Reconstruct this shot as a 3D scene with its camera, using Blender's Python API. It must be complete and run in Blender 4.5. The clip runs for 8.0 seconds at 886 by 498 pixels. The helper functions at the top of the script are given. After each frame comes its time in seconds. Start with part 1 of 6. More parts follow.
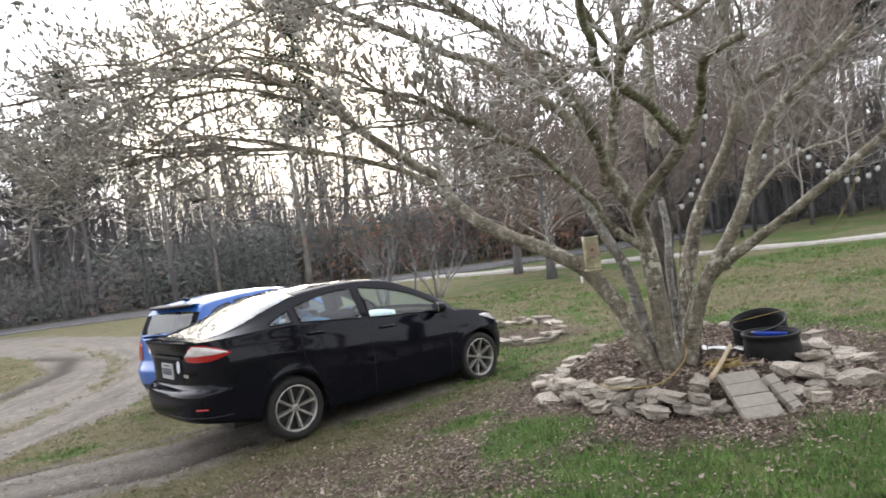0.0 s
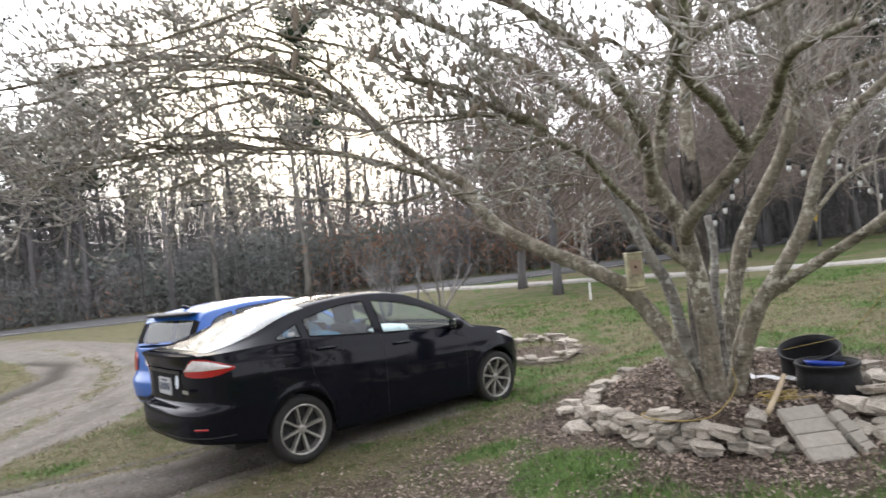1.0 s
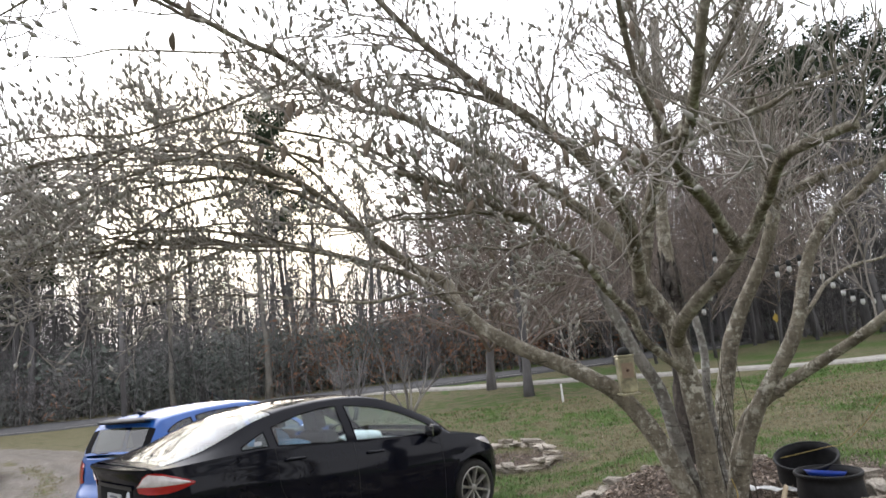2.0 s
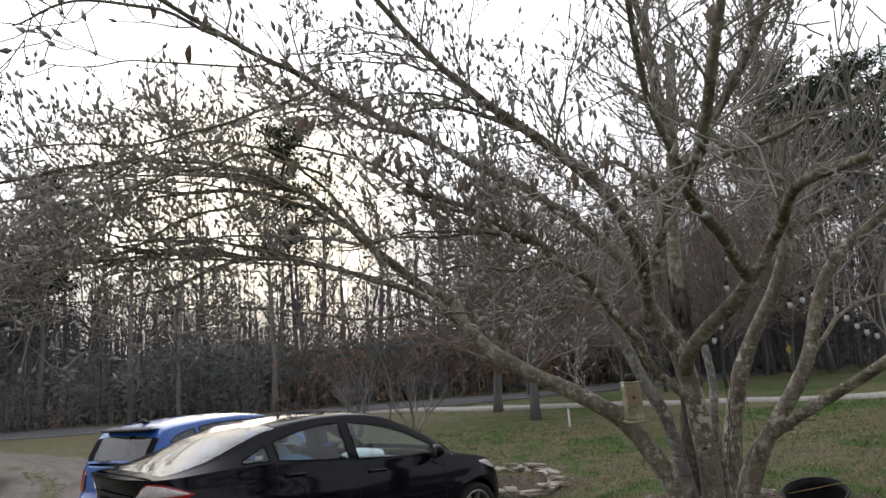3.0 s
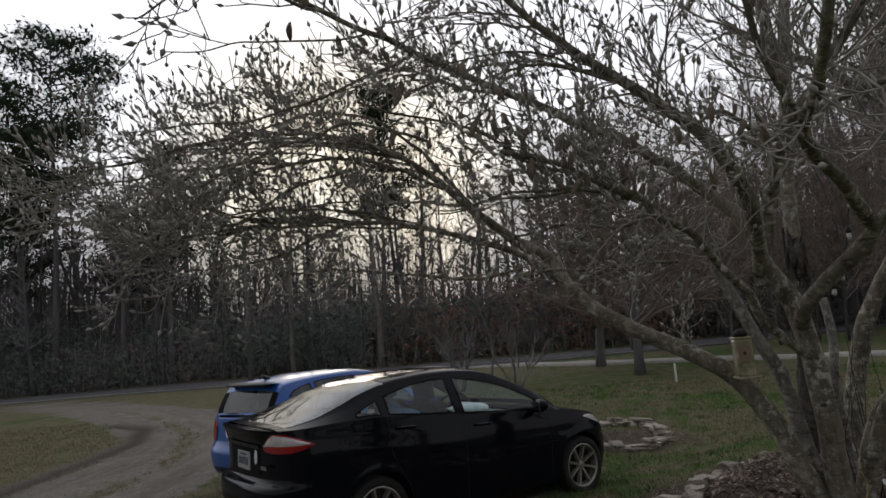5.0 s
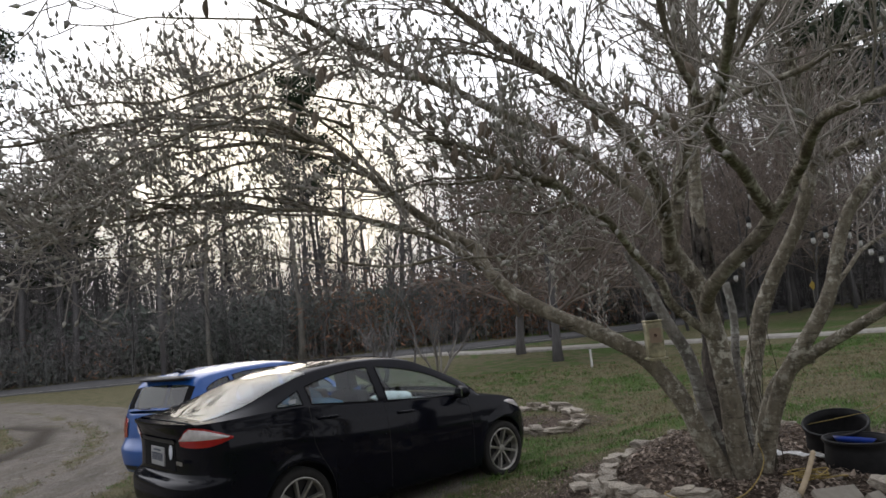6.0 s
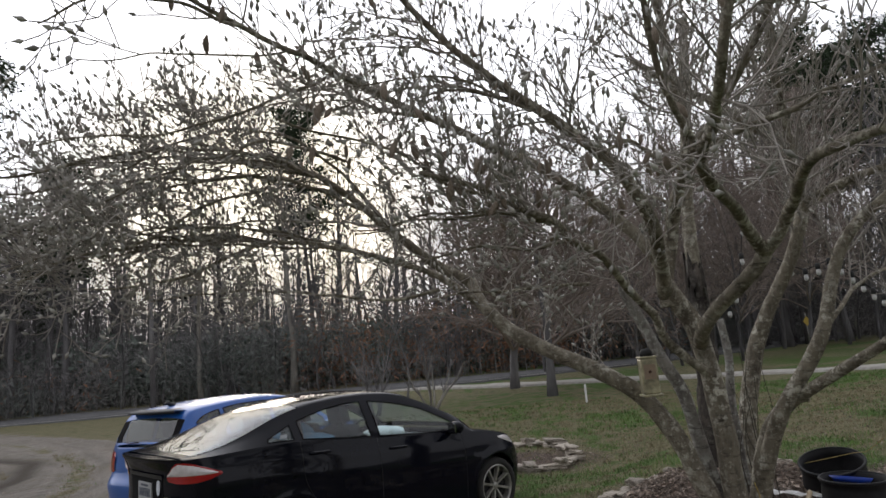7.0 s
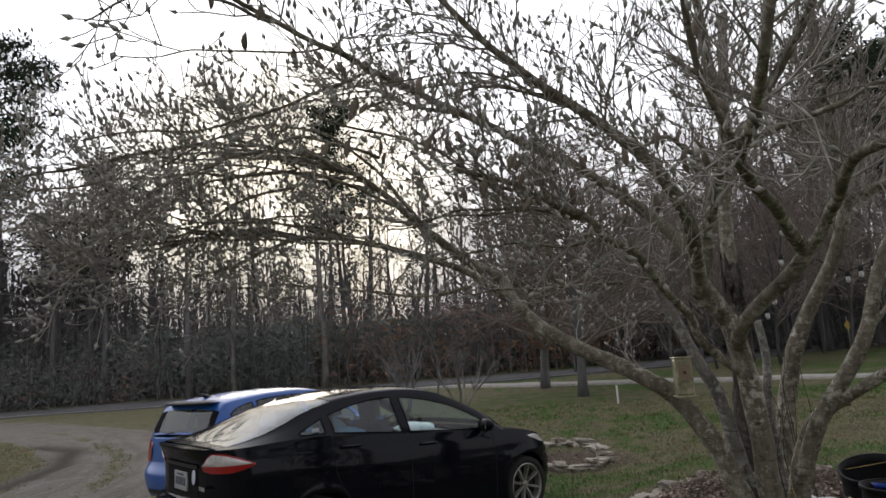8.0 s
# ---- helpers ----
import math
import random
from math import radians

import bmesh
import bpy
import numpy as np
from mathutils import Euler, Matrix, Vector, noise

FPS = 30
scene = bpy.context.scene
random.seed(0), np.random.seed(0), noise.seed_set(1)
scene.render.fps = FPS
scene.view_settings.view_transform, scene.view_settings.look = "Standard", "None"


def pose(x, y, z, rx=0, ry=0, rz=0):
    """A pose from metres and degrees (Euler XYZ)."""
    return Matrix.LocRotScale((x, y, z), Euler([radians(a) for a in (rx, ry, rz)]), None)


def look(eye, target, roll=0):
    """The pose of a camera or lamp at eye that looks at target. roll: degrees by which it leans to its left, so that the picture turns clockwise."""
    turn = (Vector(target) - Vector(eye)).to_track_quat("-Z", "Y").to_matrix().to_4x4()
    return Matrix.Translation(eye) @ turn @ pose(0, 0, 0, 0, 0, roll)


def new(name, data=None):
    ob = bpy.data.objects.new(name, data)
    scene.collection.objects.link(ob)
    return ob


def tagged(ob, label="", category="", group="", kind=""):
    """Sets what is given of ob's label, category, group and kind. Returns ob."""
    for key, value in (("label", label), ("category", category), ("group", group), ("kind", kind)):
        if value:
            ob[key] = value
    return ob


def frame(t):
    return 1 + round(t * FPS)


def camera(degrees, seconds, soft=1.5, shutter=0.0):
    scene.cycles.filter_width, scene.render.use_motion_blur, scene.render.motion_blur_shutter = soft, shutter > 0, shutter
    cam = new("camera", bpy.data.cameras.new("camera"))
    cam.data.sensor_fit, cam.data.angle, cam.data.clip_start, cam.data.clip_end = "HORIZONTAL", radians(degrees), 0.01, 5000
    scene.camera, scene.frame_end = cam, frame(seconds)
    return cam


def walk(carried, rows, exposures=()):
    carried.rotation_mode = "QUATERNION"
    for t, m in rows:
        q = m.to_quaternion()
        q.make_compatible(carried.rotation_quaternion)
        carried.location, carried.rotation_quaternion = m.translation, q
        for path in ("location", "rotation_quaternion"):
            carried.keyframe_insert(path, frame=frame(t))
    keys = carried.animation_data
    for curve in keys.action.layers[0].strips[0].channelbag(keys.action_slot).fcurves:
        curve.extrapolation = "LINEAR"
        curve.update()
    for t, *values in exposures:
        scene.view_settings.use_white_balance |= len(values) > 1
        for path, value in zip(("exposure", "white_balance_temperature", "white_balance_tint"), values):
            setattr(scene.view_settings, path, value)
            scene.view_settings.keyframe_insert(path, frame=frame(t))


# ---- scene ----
cam = camera(68.2, 8.0, soft=1.55, shutter=0.13)
PATH = [
    (0, (0.039, -0.174, 1.695), (-0.007, 1.826, 1.673), -7.9),
    (0.2, (-0.05, -0.112, 1.689), (0.067, 1.884, 1.701), -6.1),
    (0.5, (-0.161, 0.009, 1.713), (-0.001, 2.002, 1.763), -4.6),
    (0.7, (-0.195, 0.064, 1.712), (-0.036, 2.057, 1.682), -4.6),
    (1, (-0.19, 0.257, 1.719), (-0.226, 2.256, 1.733), -6.4),
    (1.2, (-0.195, 0.242, 1.751), (-0.418, 2.229, 1.776), -7.0),
    (1.5, (-0.207, 0.431, 1.738), (-0.24, 2.428, 1.84), -5.7),
    (1.7, (-0.268, 0.419, 1.787), (-0.161, 2.409, 1.95), -7.1),
    (2, (-0.325, 0.438, 1.753), (-0.221, 2.412, 2.054), -6.4),
    (2.2, (-0.33, 0.425, 1.751), (-0.212, 2.392, 2.096), -5.0),
    (3.3, (-0.287, 0.456, 1.755), (-0.23, 2.42, 2.129), -4.8),
    (3.5, (-0.283, 0.419, 1.759), (-0.241, 2.368, 2.206), -5.5),
    (4, (-0.293, 0.399, 1.756), (-0.441, 2.346, 2.188), -6.9),
    (4.5, (-0.312, 0.388, 1.759), (-0.582, 2.344, 2.076), -6.0),
    (4.7, (-0.312, 0.393, 1.775), (-0.576, 2.357, 2.049), -5.4),
    (5.8, (-0.307, 0.399, 1.741), (-0.374, 2.385, 1.97), -5.9),
    (6, (-0.319, 0.392, 1.743), (-0.318, 2.382, 1.949), -5.8),
    (6.5, (-0.309, 0.403, 1.739), (-0.215, 2.379, 2.037), -5.7),
    (7, (-0.319, 0.385, 1.754), (-0.292, 2.361, 2.056), -5.4),
    (7.5, (-0.329, 0.371, 1.741), (-0.357, 2.349, 2.032), -4.4),
    (8, (-0.329, 0.383, 1.743), (-0.397, 2.359, 2.048), -4.4),
]
# the picture brightens and darkens as the camera meters the sky
EXPOSURES = [(0.0, 0.33), (1.2, 0.33), (1.5, 0.26), (2.0, -0.05), (3.3, -1.18), (3.6, -1.63), (4.0, -1.87), (4.5, -1.98), (4.7, -1.98), (5.8, -1.1), (6.5, -0.93), (7.5, -1.15), (8.0, -1.2)]
walk(cam, [(t, look(eye, target, roll)) for t, eye, target, roll in PATH], EXPOSURES)

# ---- light ----
SUN_AZ, SUN_EL = 105.9, 11.5      # degrees, anticlockwise from +x; height
sun_way = Vector((math.cos(radians(SUN_AZ)) * math.cos(radians(SUN_EL)), math.sin(radians(SUN_AZ)) * math.cos(radians(SUN_EL)), math.sin(radians(SUN_EL))))


def make_world():
    w = bpy.data.worlds.new("sky")
    scene.world = w
    w.use_nodes = True
    nt = w.node_tree
    nt.nodes.clear()
    out = nt.nodes.new("ShaderNodeOutputWorld")
    back = nt.nodes.new("ShaderNodeBackground")
    sky = nt.nodes.new("ShaderNodeTexSky")
    sky.sky_type = "NISHITA"
    sky.sun_disc = False
    sky.sun_elevation = radians(SUN_EL)
    sky.sun_rotation = radians(90.0 - SUN_AZ)
    sky.air_density, sky.dust_density, sky.ozone_density = 1.0, 4.0, 1.0
    # a broken white overcast over the clear sky
    clouds = nt.nodes.new("ShaderNodeTexNoise")
    clouds.inputs["Scale"].default_value = 3.2
    clouds.inputs["Detail"].default_value = 6.0
    clouds.inputs["Roughness"].default_value = 0.55
    ramp = nt.nodes.new("ShaderNodeMapRange")
    ramp.inputs["From Min"].default_value, ramp.inputs["From Max"].default_value = 0.36, 0.62
    ramp.inputs["To Min"].default_value, ramp.inputs["To Max"].default_value = 0.78, 0.98
    mix = nt.nodes.new("ShaderNodeMix")
    mix.data_type = "RGBA"
    # the cloud is brightest round the veiled sun
    co = nt.nodes.new("ShaderNodeTexCoord")
    dot = nt.nodes.new("ShaderNodeVectorMath")
    dot.operation = "DOT_PRODUCT"
    dot.inputs[1].default_value = sun_way
    nt.links.new(co.outputs["Generated"], dot.inputs[0])
    near = nt.nodes.new("ShaderNodeMapRange")
    near.interpolation_type = "SMOOTHSTEP"
    near.inputs["From Min"].default_value, near.inputs["From Max"].default_value = 0.1, 1.0
    near.inputs["To Min"].default_value, near.inputs["To Max"].default_value = 12.5, 38.0
    nt.links.new(dot.outputs["Value"], near.inputs["Value"])
    tone = nt.nodes.new("ShaderNodeVectorMath")
    tone.operation = "SCALE"
    # and warmer there
    warm = nt.nodes.new("ShaderNodeMapRange")
    warm.interpolation_type = "SMOOTHSTEP"
    warm.inputs["From Min"].default_value, warm.inputs["From Max"].default_value = 0.945, 1.0
    nt.links.new(dot.outputs["Value"], warm.inputs["Value"])
    tint = nt.nodes.new("ShaderNodeMix")
    tint.data_type = "RGBA"
    tint.inputs["A"].default_value = (0.985, 0.993, 1.065, 1)
    tint.inputs["B"].default_value = (1.07, 0.99, 0.85, 1)
    nt.links.new(warm.outputs["Result"], tint.inputs["Factor"])
    nt.links.new(tint.outputs["Result"], tone.inputs[0])
    nt.links.new(near.outputs["Result"], tone.inputs["Scale"])
    nt.links.new(tone.outputs["Vector"], mix.inputs["B"])
    nt.links.new(clouds.outputs["Fac"], ramp.inputs["Value"])
    nt.links.new(ramp.outputs["Result"], mix.inputs["Factor"])
    nt.links.new(sky.outputs["Color"], mix.inputs["A"])
    nt.links.new(mix.outputs["Result"], back.inputs["Color"])
    back.inputs["Strength"].default_value = 0.12
    nt.links.new(back.outputs["Background"], out.inputs["Surface"])


make_world()
lamp = bpy.data.lights.new("sun", "SUN")
lamp.energy, lamp.angle, lamp.color = 1.0, radians(12.0), (1.0, 0.90, 0.78)
sun = new("sun", lamp)
sun.matrix_world = look(sun_way * 60.0, (0, 0, 0))

# ---- materials ----


def ramp_nodes(nt, src, stops):
    r = nt.nodes.new("ShaderNodeValToRGB")
    els = r.color_ramp.elements
    els[0].position, els[0].color = stops[0][0], (*stops[0][1], 1)
    els[1].position, els[1].color = stops[-1][0], (*stops[-1][1], 1)
    for p, c in stops[1:-1]:
        e = els.new(p)
        e.color = (*c, 1)
    nt.links.new(src, r.inputs["Fac"])
    return r.outputs["Color"]


def noise_node(nt, scale, detail=4.0, rough=0.55, vec=None, stretch=None, dist=0.0):
    n = nt.nodes.new("ShaderNodeTexNoise")
    n.inputs["Scale"].default_value, n.inputs["Detail"].default_value, n.inputs["Roughness"].default_value = scale, detail, rough
    n.inputs["Distortion"].default_value = dist
    if vec is not None:
        if stretch:
            m = nt.nodes.new("ShaderNodeMapping")
            m.inputs["Scale"].default_value = stretch
            nt.links.new(vec, m.inputs["Vector"])
            vec = m.outputs["Vector"]
        nt.links.new(vec, n.inputs["Vector"])
    return n.outputs["Fac"]


def mix_col(nt, fac, a, b, mode="MIX"):
    m = nt.nodes.new("ShaderNodeMix")
    m.data_type, m.blend_type = "RGBA", mode
    for key, val in (("Factor", fac), ("A", a), ("B", b)):
        if isinstance(val, (int, float)):
            m.inputs[key].default_value = val
        elif isinstance(val, tuple):
            m.inputs[key].default_value = (*val, 1)
        else:
            nt.links.new(val, m.inputs[key])
    return m.outputs["Result"]


def math_node(nt, op, a, b=0.0, clamp=False):
    m = nt.nodes.new("ShaderNodeMath")
    m.operation, m.use_clamp = op, clamp
    for k, val in enumerate((a, b)):
        if isinstance(val, (int, float)):
            m.inputs[k].default_value = val
        else:
            nt.links.new(val, m.inputs[k])
    return m.outputs[0]


def base_mat(name):
    m = bpy.data.materials.new(name)
    m.use_nodes = True
    nt = m.node_tree
    return m, nt, nt.nodes["Principled BSDF"]


def add_bump(nt, bsdf, height, strength=0.5, dist=0.01):
    b = nt.nodes.new("ShaderNodeBump")
    b.inputs["Strength"].default_value, b.inputs["Distance"].default_value = strength, dist
    nt.links.new(height, b.inputs["Height"])
    nt.links.new(b.outputs["Normal"], bsdf.inputs["Normal"])


def rough_mat(name, stops, scale=8.0, rough=0.85, bump=0.4, bdist=0.01, stretch=None, vary=0.0, island=0.0, second=None, spec=0.3, detail=5.0):
    """A mottled surface: noise through a ramp, a second stain layer, bump, and variation from piece to piece."""
    m, nt, bsdf = base_mat(name)
    co = nt.nodes.new("ShaderNodeTexCoord").outputs["Object"]
    f = noise_node(nt, scale, detail, 0.6, co, stretch)
    col = ramp_nodes(nt, f, stops)
    if second:
        s2, amount, colour = second
        g = noise_node(nt, s2, 3.0, 0.5, co)
        g = math_node(nt, "MULTIPLY", math_node(nt, "SUBTRACT", g, 0.5), 4.0, True)
        col = mix_col(nt, math_node(nt, "MULTIPLY", g, amount), col, colour)
    if vary or island:
        if vary:
            r = nt.nodes.new("ShaderNodeObjectInfo").outputs["Random"]
        else:
            r = nt.nodes.new("ShaderNodeNewGeometry").outputs["Random Per Island"]
        k = math_node(nt, "ADD", math_node(nt, "MULTIPLY", r, 2 * (vary or island)), 1 - (vary or island))
        h = nt.nodes.new("ShaderNodeHueSaturation")
        nt.links.new(k, h.inputs["Value"])
        nt.links.new(col, h.inputs["Color"])
        col = h.outputs["Color"]
    nt.links.new(col, bsdf.inputs["Base Color"])
    bsdf.inputs["Roughness"].default_value = rough
    bsdf.inputs["Specular IOR Level"].default_value = spec
    if bump:
        add_bump(nt, bsdf, noise_node(nt, scale * 2.5, 5.0, 0.65, co, stretch), bump, bdist)
    return m


def plain_mat(name, colour, rough=0.5, metal=0.0, coat=0.0, spec=0.5, wear=0.15, scale=20.0, coat_rough=0.05):
    m, nt, bsdf = base_mat(name)
    co = nt.nodes.new("ShaderNodeTexCoord").outputs["Object"]
    f = noise_node(nt, scale, 4.0, 0.6, co)
    dark = tuple(c * (1 - wear) for c in colour)
    lite = tuple(min(1.0, c * (1 + wear)) for c in colour)
    nt.links.new(ramp_nodes(nt, f, [(0.3, dark), (0.7, lite)]), bsdf.inputs["Base Color"])
    k = math_node(nt, "ADD", math_node(nt, "MULTIPLY", f, 0.2 * rough), rough * 0.9)
    nt.links.new(k, bsdf.inputs["Roughness"])
    bsdf.inputs["Metallic"].default_value = metal
    bsdf.inputs["Coat Weight"].default_value = coat
    bsdf.inputs["Coat Roughness"].default_value = coat_rough
    bsdf.inputs["Specular IOR Level"].default_value = spec
    return m


def glass_mat(name, tint, rough=0.02, sheen=0.09):
    m = bpy.data.materials.new(name)
    m.use_nodes = True
    nt = m.node_tree
    nt.nodes.clear()
    out = nt.nodes.new("ShaderNodeOutputMaterial")
    tr = nt.nodes.new("ShaderNodeBsdfTransparent")
    tr.inputs["Color"].default_value = (*tint, 1)
    gl = nt.nodes.new("ShaderNodeBsdfGlossy")
    gl.inputs["Roughness"].default_value = rough
    fr = nt.nodes.new("ShaderNodeLayerWeight")
    fr.inputs["Blend"].default_value = 0.5
    gloss = math_node(nt, "ADD", math_node(nt, "MULTIPLY", math_node(nt, "POWER", fr.outputs["Facing"], 5.0), 0.99 - sheen), sheen)
    mx = nt.nodes.new("ShaderNodeMixShader")
    nt.links.new(gloss, mx.inputs["Fac"])
    nt.links.new(tr.outputs["BSDF"], mx.inputs[1])
    nt.links.new(gl.outputs["BSDF"], mx.inputs[2])
    nt.links.new(mx.outputs["Shader"], out.inputs["Surface"])
    return m


def bark_mat(name, stops, lichen, amount, scale=9.0):
    m, nt, bsdf = base_mat(name)
    co = nt.nodes.new("ShaderNodeTexCoord").outputs["Object"]
    f = noise_node(nt, scale, 6.0, 0.65, co, (1, 1, 0.35))
    col = ramp_nodes(nt, f, stops)
    g = noise_node(nt, 16.0, 5.0, 0.7, co)
    g = math_node(nt, "MULTIPLY", math_node(nt, "SUBTRACT", g, 0.50), 9.0, True)
    big = noise_node(nt, 2.2, 3.0, 0.6, co)
    big = math_node(nt, "MULTIPLY", math_node(nt, "SUBTRACT", big, 0.38), 5.0, True)
    col = mix_col(nt, math_node(nt, "MULTIPLY", math_node(nt, "MULTIPLY", g, big), amount), col, lichen)
    specks = noise_node(nt, 27.0, 5.0, 0.7, co)
    specks = math_node(nt, "MULTIPLY", math_node(nt, "SUBTRACT", specks, 0.56), 6.0, True)
    col = mix_col(nt, math_node(nt, "MULTIPLY", specks, amount * 0.75), col, tuple(min(0.7, c * 1.15) for c in lichen))
    pits = noise_node(nt, 22.0, 4.0, 0.65, co, (1, 1, 0.6))
    pits = math_node(nt, "MULTIPLY", math_node(nt, "SUBTRACT", pits, 0.54), 7.0, True)
    col = mix_col(nt, math_node(nt, "MULTIPLY", pits, 0.5), col, tuple(c * 0.5 for c in stops[0][1]))
    ring = noise_node(nt, 30.0, 3.0, 0.6, co, (0.3, 0.3, 1.6))
    col = mix_col(nt, math_node(nt, "MULTIPLY", math_node(nt, "SUBTRACT", ring, 0.58), 5.0, True), col, tuple(c * 0.45 for c in stops[0][1]))
    nt.links.new(col, bsdf.inputs["Base Color"])
    bsdf.inputs["Roughness"].default_value = 0.9
    bsdf.inputs["Specular IOR Level"].default_value = 0.2
    add_bump(nt, bsdf, noise_node(nt, 28.0, 6.0, 0.7, co, (1, 1, 0.5)), 1.0, 0.022)
    return m


M_BARK = bark_mat("magnolia_bark", [(0.28, (0.098, 0.083, 0.064)), (0.5, (0.205, 0.18, 0.138)), (0.72, (0.315, 0.285, 0.222))], (0.60, 0.575, 0.485), 0.95)
M_SUCKER = rough_mat("olive_shoot", [(0.3, (0.03, 0.027, 0.018)), (0.7, (0.075, 0.066, 0.045))], 20.0, 0.8, 0.0)
M_SNAG = bark_mat("lichened_snag", [(0.28, (0.12, 0.11, 0.10)), (0.5, (0.27, 0.255, 0.23)), (0.72, (0.42, 0.40, 0.37))], (0.62, 0.63, 0.58), 0.9)
M_FEEDERLABEL = plain_mat("faded_label", (0.30, 0.22, 0.16), 0.8)
M_DEADWOOD = bark_mat("rotted_wood", [(0.3, (0.02, 0.017, 0.015)), (0.5, (0.055, 0.047, 0.040)), (0.7, (0.14, 0.12, 0.10))], (0.22, 0.21, 0.18), 0.5)
M_TWIG = rough_mat("twig_bark", [(0.3, (0.24, 0.215, 0.19)), (0.7, (0.42, 0.388, 0.35))], 14.0, 0.85, 0.0)
M_BUD = rough_mat("downy_bud", [(0.3, (0.29, 0.28, 0.25)), (0.7, (0.47, 0.455, 0.415))], 40.0, 0.95, 0.3, 0.002, island=0.35)
M_POD = rough_mat("dry_pod", [(0.3, (0.13, 0.10, 0.078)), (0.7, (0.30, 0.25, 0.20))], 30.0, 0.9, 0.5, 0.004, island=0.4)
M_WOODBARK = rough_mat("forest_bark", [(0.3, (0.0864, 0.0816, 0.0828)), (0.7, (0.178, 0.171, 0.174))], 3.0, 0.95, 0.5, 0.03, (1, 1, 0.2), vary=0.35)
M_PALEBARK = rough_mat("pale_bark", [(0.3, (0.15, 0.14, 0.125)), (0.7, (0.30, 0.28, 0.25))], 4.0, 0.95, 0.4, 0.02, (1, 1, 0.25), vary=0.2)
M_FARTWIG = rough_mat("forest_twig", [(0.3, (0.13, 0.121, 0.122)), (0.7, (0.23, 0.221, 0.223))], 1.5, 0.95, 0.0, vary=0.3)
M_BRUSH = rough_mat("brush", [(0.3, (0.162, 0.155, 0.155)), (0.55, (0.262, 0.25, 0.248)), (0.8, (0.36, 0.345, 0.34))], 0.35, 0.95, 0.0, island=0.45, second=(0.16, 0.9, (0.105, 0.158, 0.128)))
M_UNDER = rough_mat("understorey", [(0.3, (0.115, 0.155, 0.13)), (0.55, (0.175, 0.20, 0.178)), (0.8, (0.25, 0.24, 0.22))], 0.4, 0.95, 0.0, island=0.5, second=(0.12, 0.7, (0.18, 0.143, 0.124)))
M_RUSSET = rough_mat("russet_leaves", [(0.3, (0.23, 0.125, 0.082)), (0.7, (0.38, 0.215, 0.14))], 0.6, 0.95, 0.0, island=0.4)
M_LAWNTWIG = rough_mat("shade_tree_twig", [(0.3, (0.19, 0.155, 0.135)), (0.7, (0.32, 0.27, 0.24))], 1.5, 0.95, 0.0, vary=0.2)
M_PINE = rough_mat("pine_needles", [(0.3, (0.028, 0.042, 0.024)), (0.7, (0.065, 0.09, 0.05))], 1.2, 0.9, 0.0, island=0.35)
M_STONE = rough_mat("fieldstone", [(0.28, (0.24, 0.205, 0.165)), (0.5, (0.42, 0.375, 0.315)), (0.75, (0.58, 0.535, 0.465))], 9.0, 0.92, 0.9, 0.015, vary=0.25, second=(3.0, 0.45, (0.19, 0.175, 0.14)))
M_PAVER = rough_mat("concrete_paver", [(0.3, (0.25, 0.225, 0.19)), (0.7, (0.33, 0.305, 0.265))], 22.0, 0.95, 0.5, 0.004, second=(4.0, 0.4, (0.16, 0.145, 0.12)), vary=0.06)
M_ASPHALT = rough_mat("asphalt", [(0.3, (0.075, 0.075, 0.078)), (0.7, (0.125, 0.124, 0.125))], 3.0, 0.9, 0.3, 0.005, second=(0.3, 0.4, (0.10, 0.098, 0.095)))
M_GRAVEL = rough_mat("pale_gravel", [(0.3, (0.27, 0.255, 0.225)), (0.7, (0.48, 0.46, 0.42))], 6.0, 0.95, 0.5, 0.02)
M_PAINTLINE = plain_mat("road_paint", (0.40, 0.39, 0.36), 0.8, scale=3.0)
M_POT = plain_mat("black_plastic", (0.012, 0.012, 0.013), 0.6, wear=0.4, spec=0.22)
M_BLUEPLASTIC = plain_mat("blue_plastic", (0.015, 0.06, 0.42), 0.4)
M_ROPE = plain_mat("yellow_cord", (0.32, 0.235, 0.07), 0.8, wear=0.25)
M_POLEWOOD = rough_mat("peeled_wood", [(0.3, (0.32, 0.25, 0.16)), (0.7, (0.48, 0.39, 0.27))], 8.0, 0.8, 0.4, 0.004, (1, 1, 0.2))
M_WHITE = plain_mat("white_plastic", (0.74, 0.74, 0.73), 0.5)
M_FEEDER = plain_mat("yellowed_plastic", (0.33, 0.30, 0.195), 0.35, wear=0.6, scale=14.0)
M_METAL = plain_mat("dull_metal", (0.30, 0.29, 0.27), 0.5, metal=0.8)
M_BLACK = plain_mat("black_rubber", (0.012, 0.012, 0.012), 0.7)
M_BULB = plain_mat("frosted_bulb", (0.55, 0.55, 0.54), 0.25)
M_RUST = rough_mat("rusted_iron", [(0.3, (0.05, 0.03, 0.024)), (0.7, (0.11, 0.06, 0.045))], 12.0, 0.9, 0.4, 0.004)
# brown boards for the unseen wall added behind the viewer
M_BLOCKER = rough_mat("blocker_brown", [(0.3, (0.14, 0.11, 0.085)), (0.7, (0.22, 0.18, 0.14))], 3.0, 0.8, 0.2, 0.01, (0.3, 0.3, 6.0))
M_YELLOWSIGN = plain_mat("yellow_sign", (0.42, 0.29, 0.05), 0.6)

# ---- mesh helpers ----


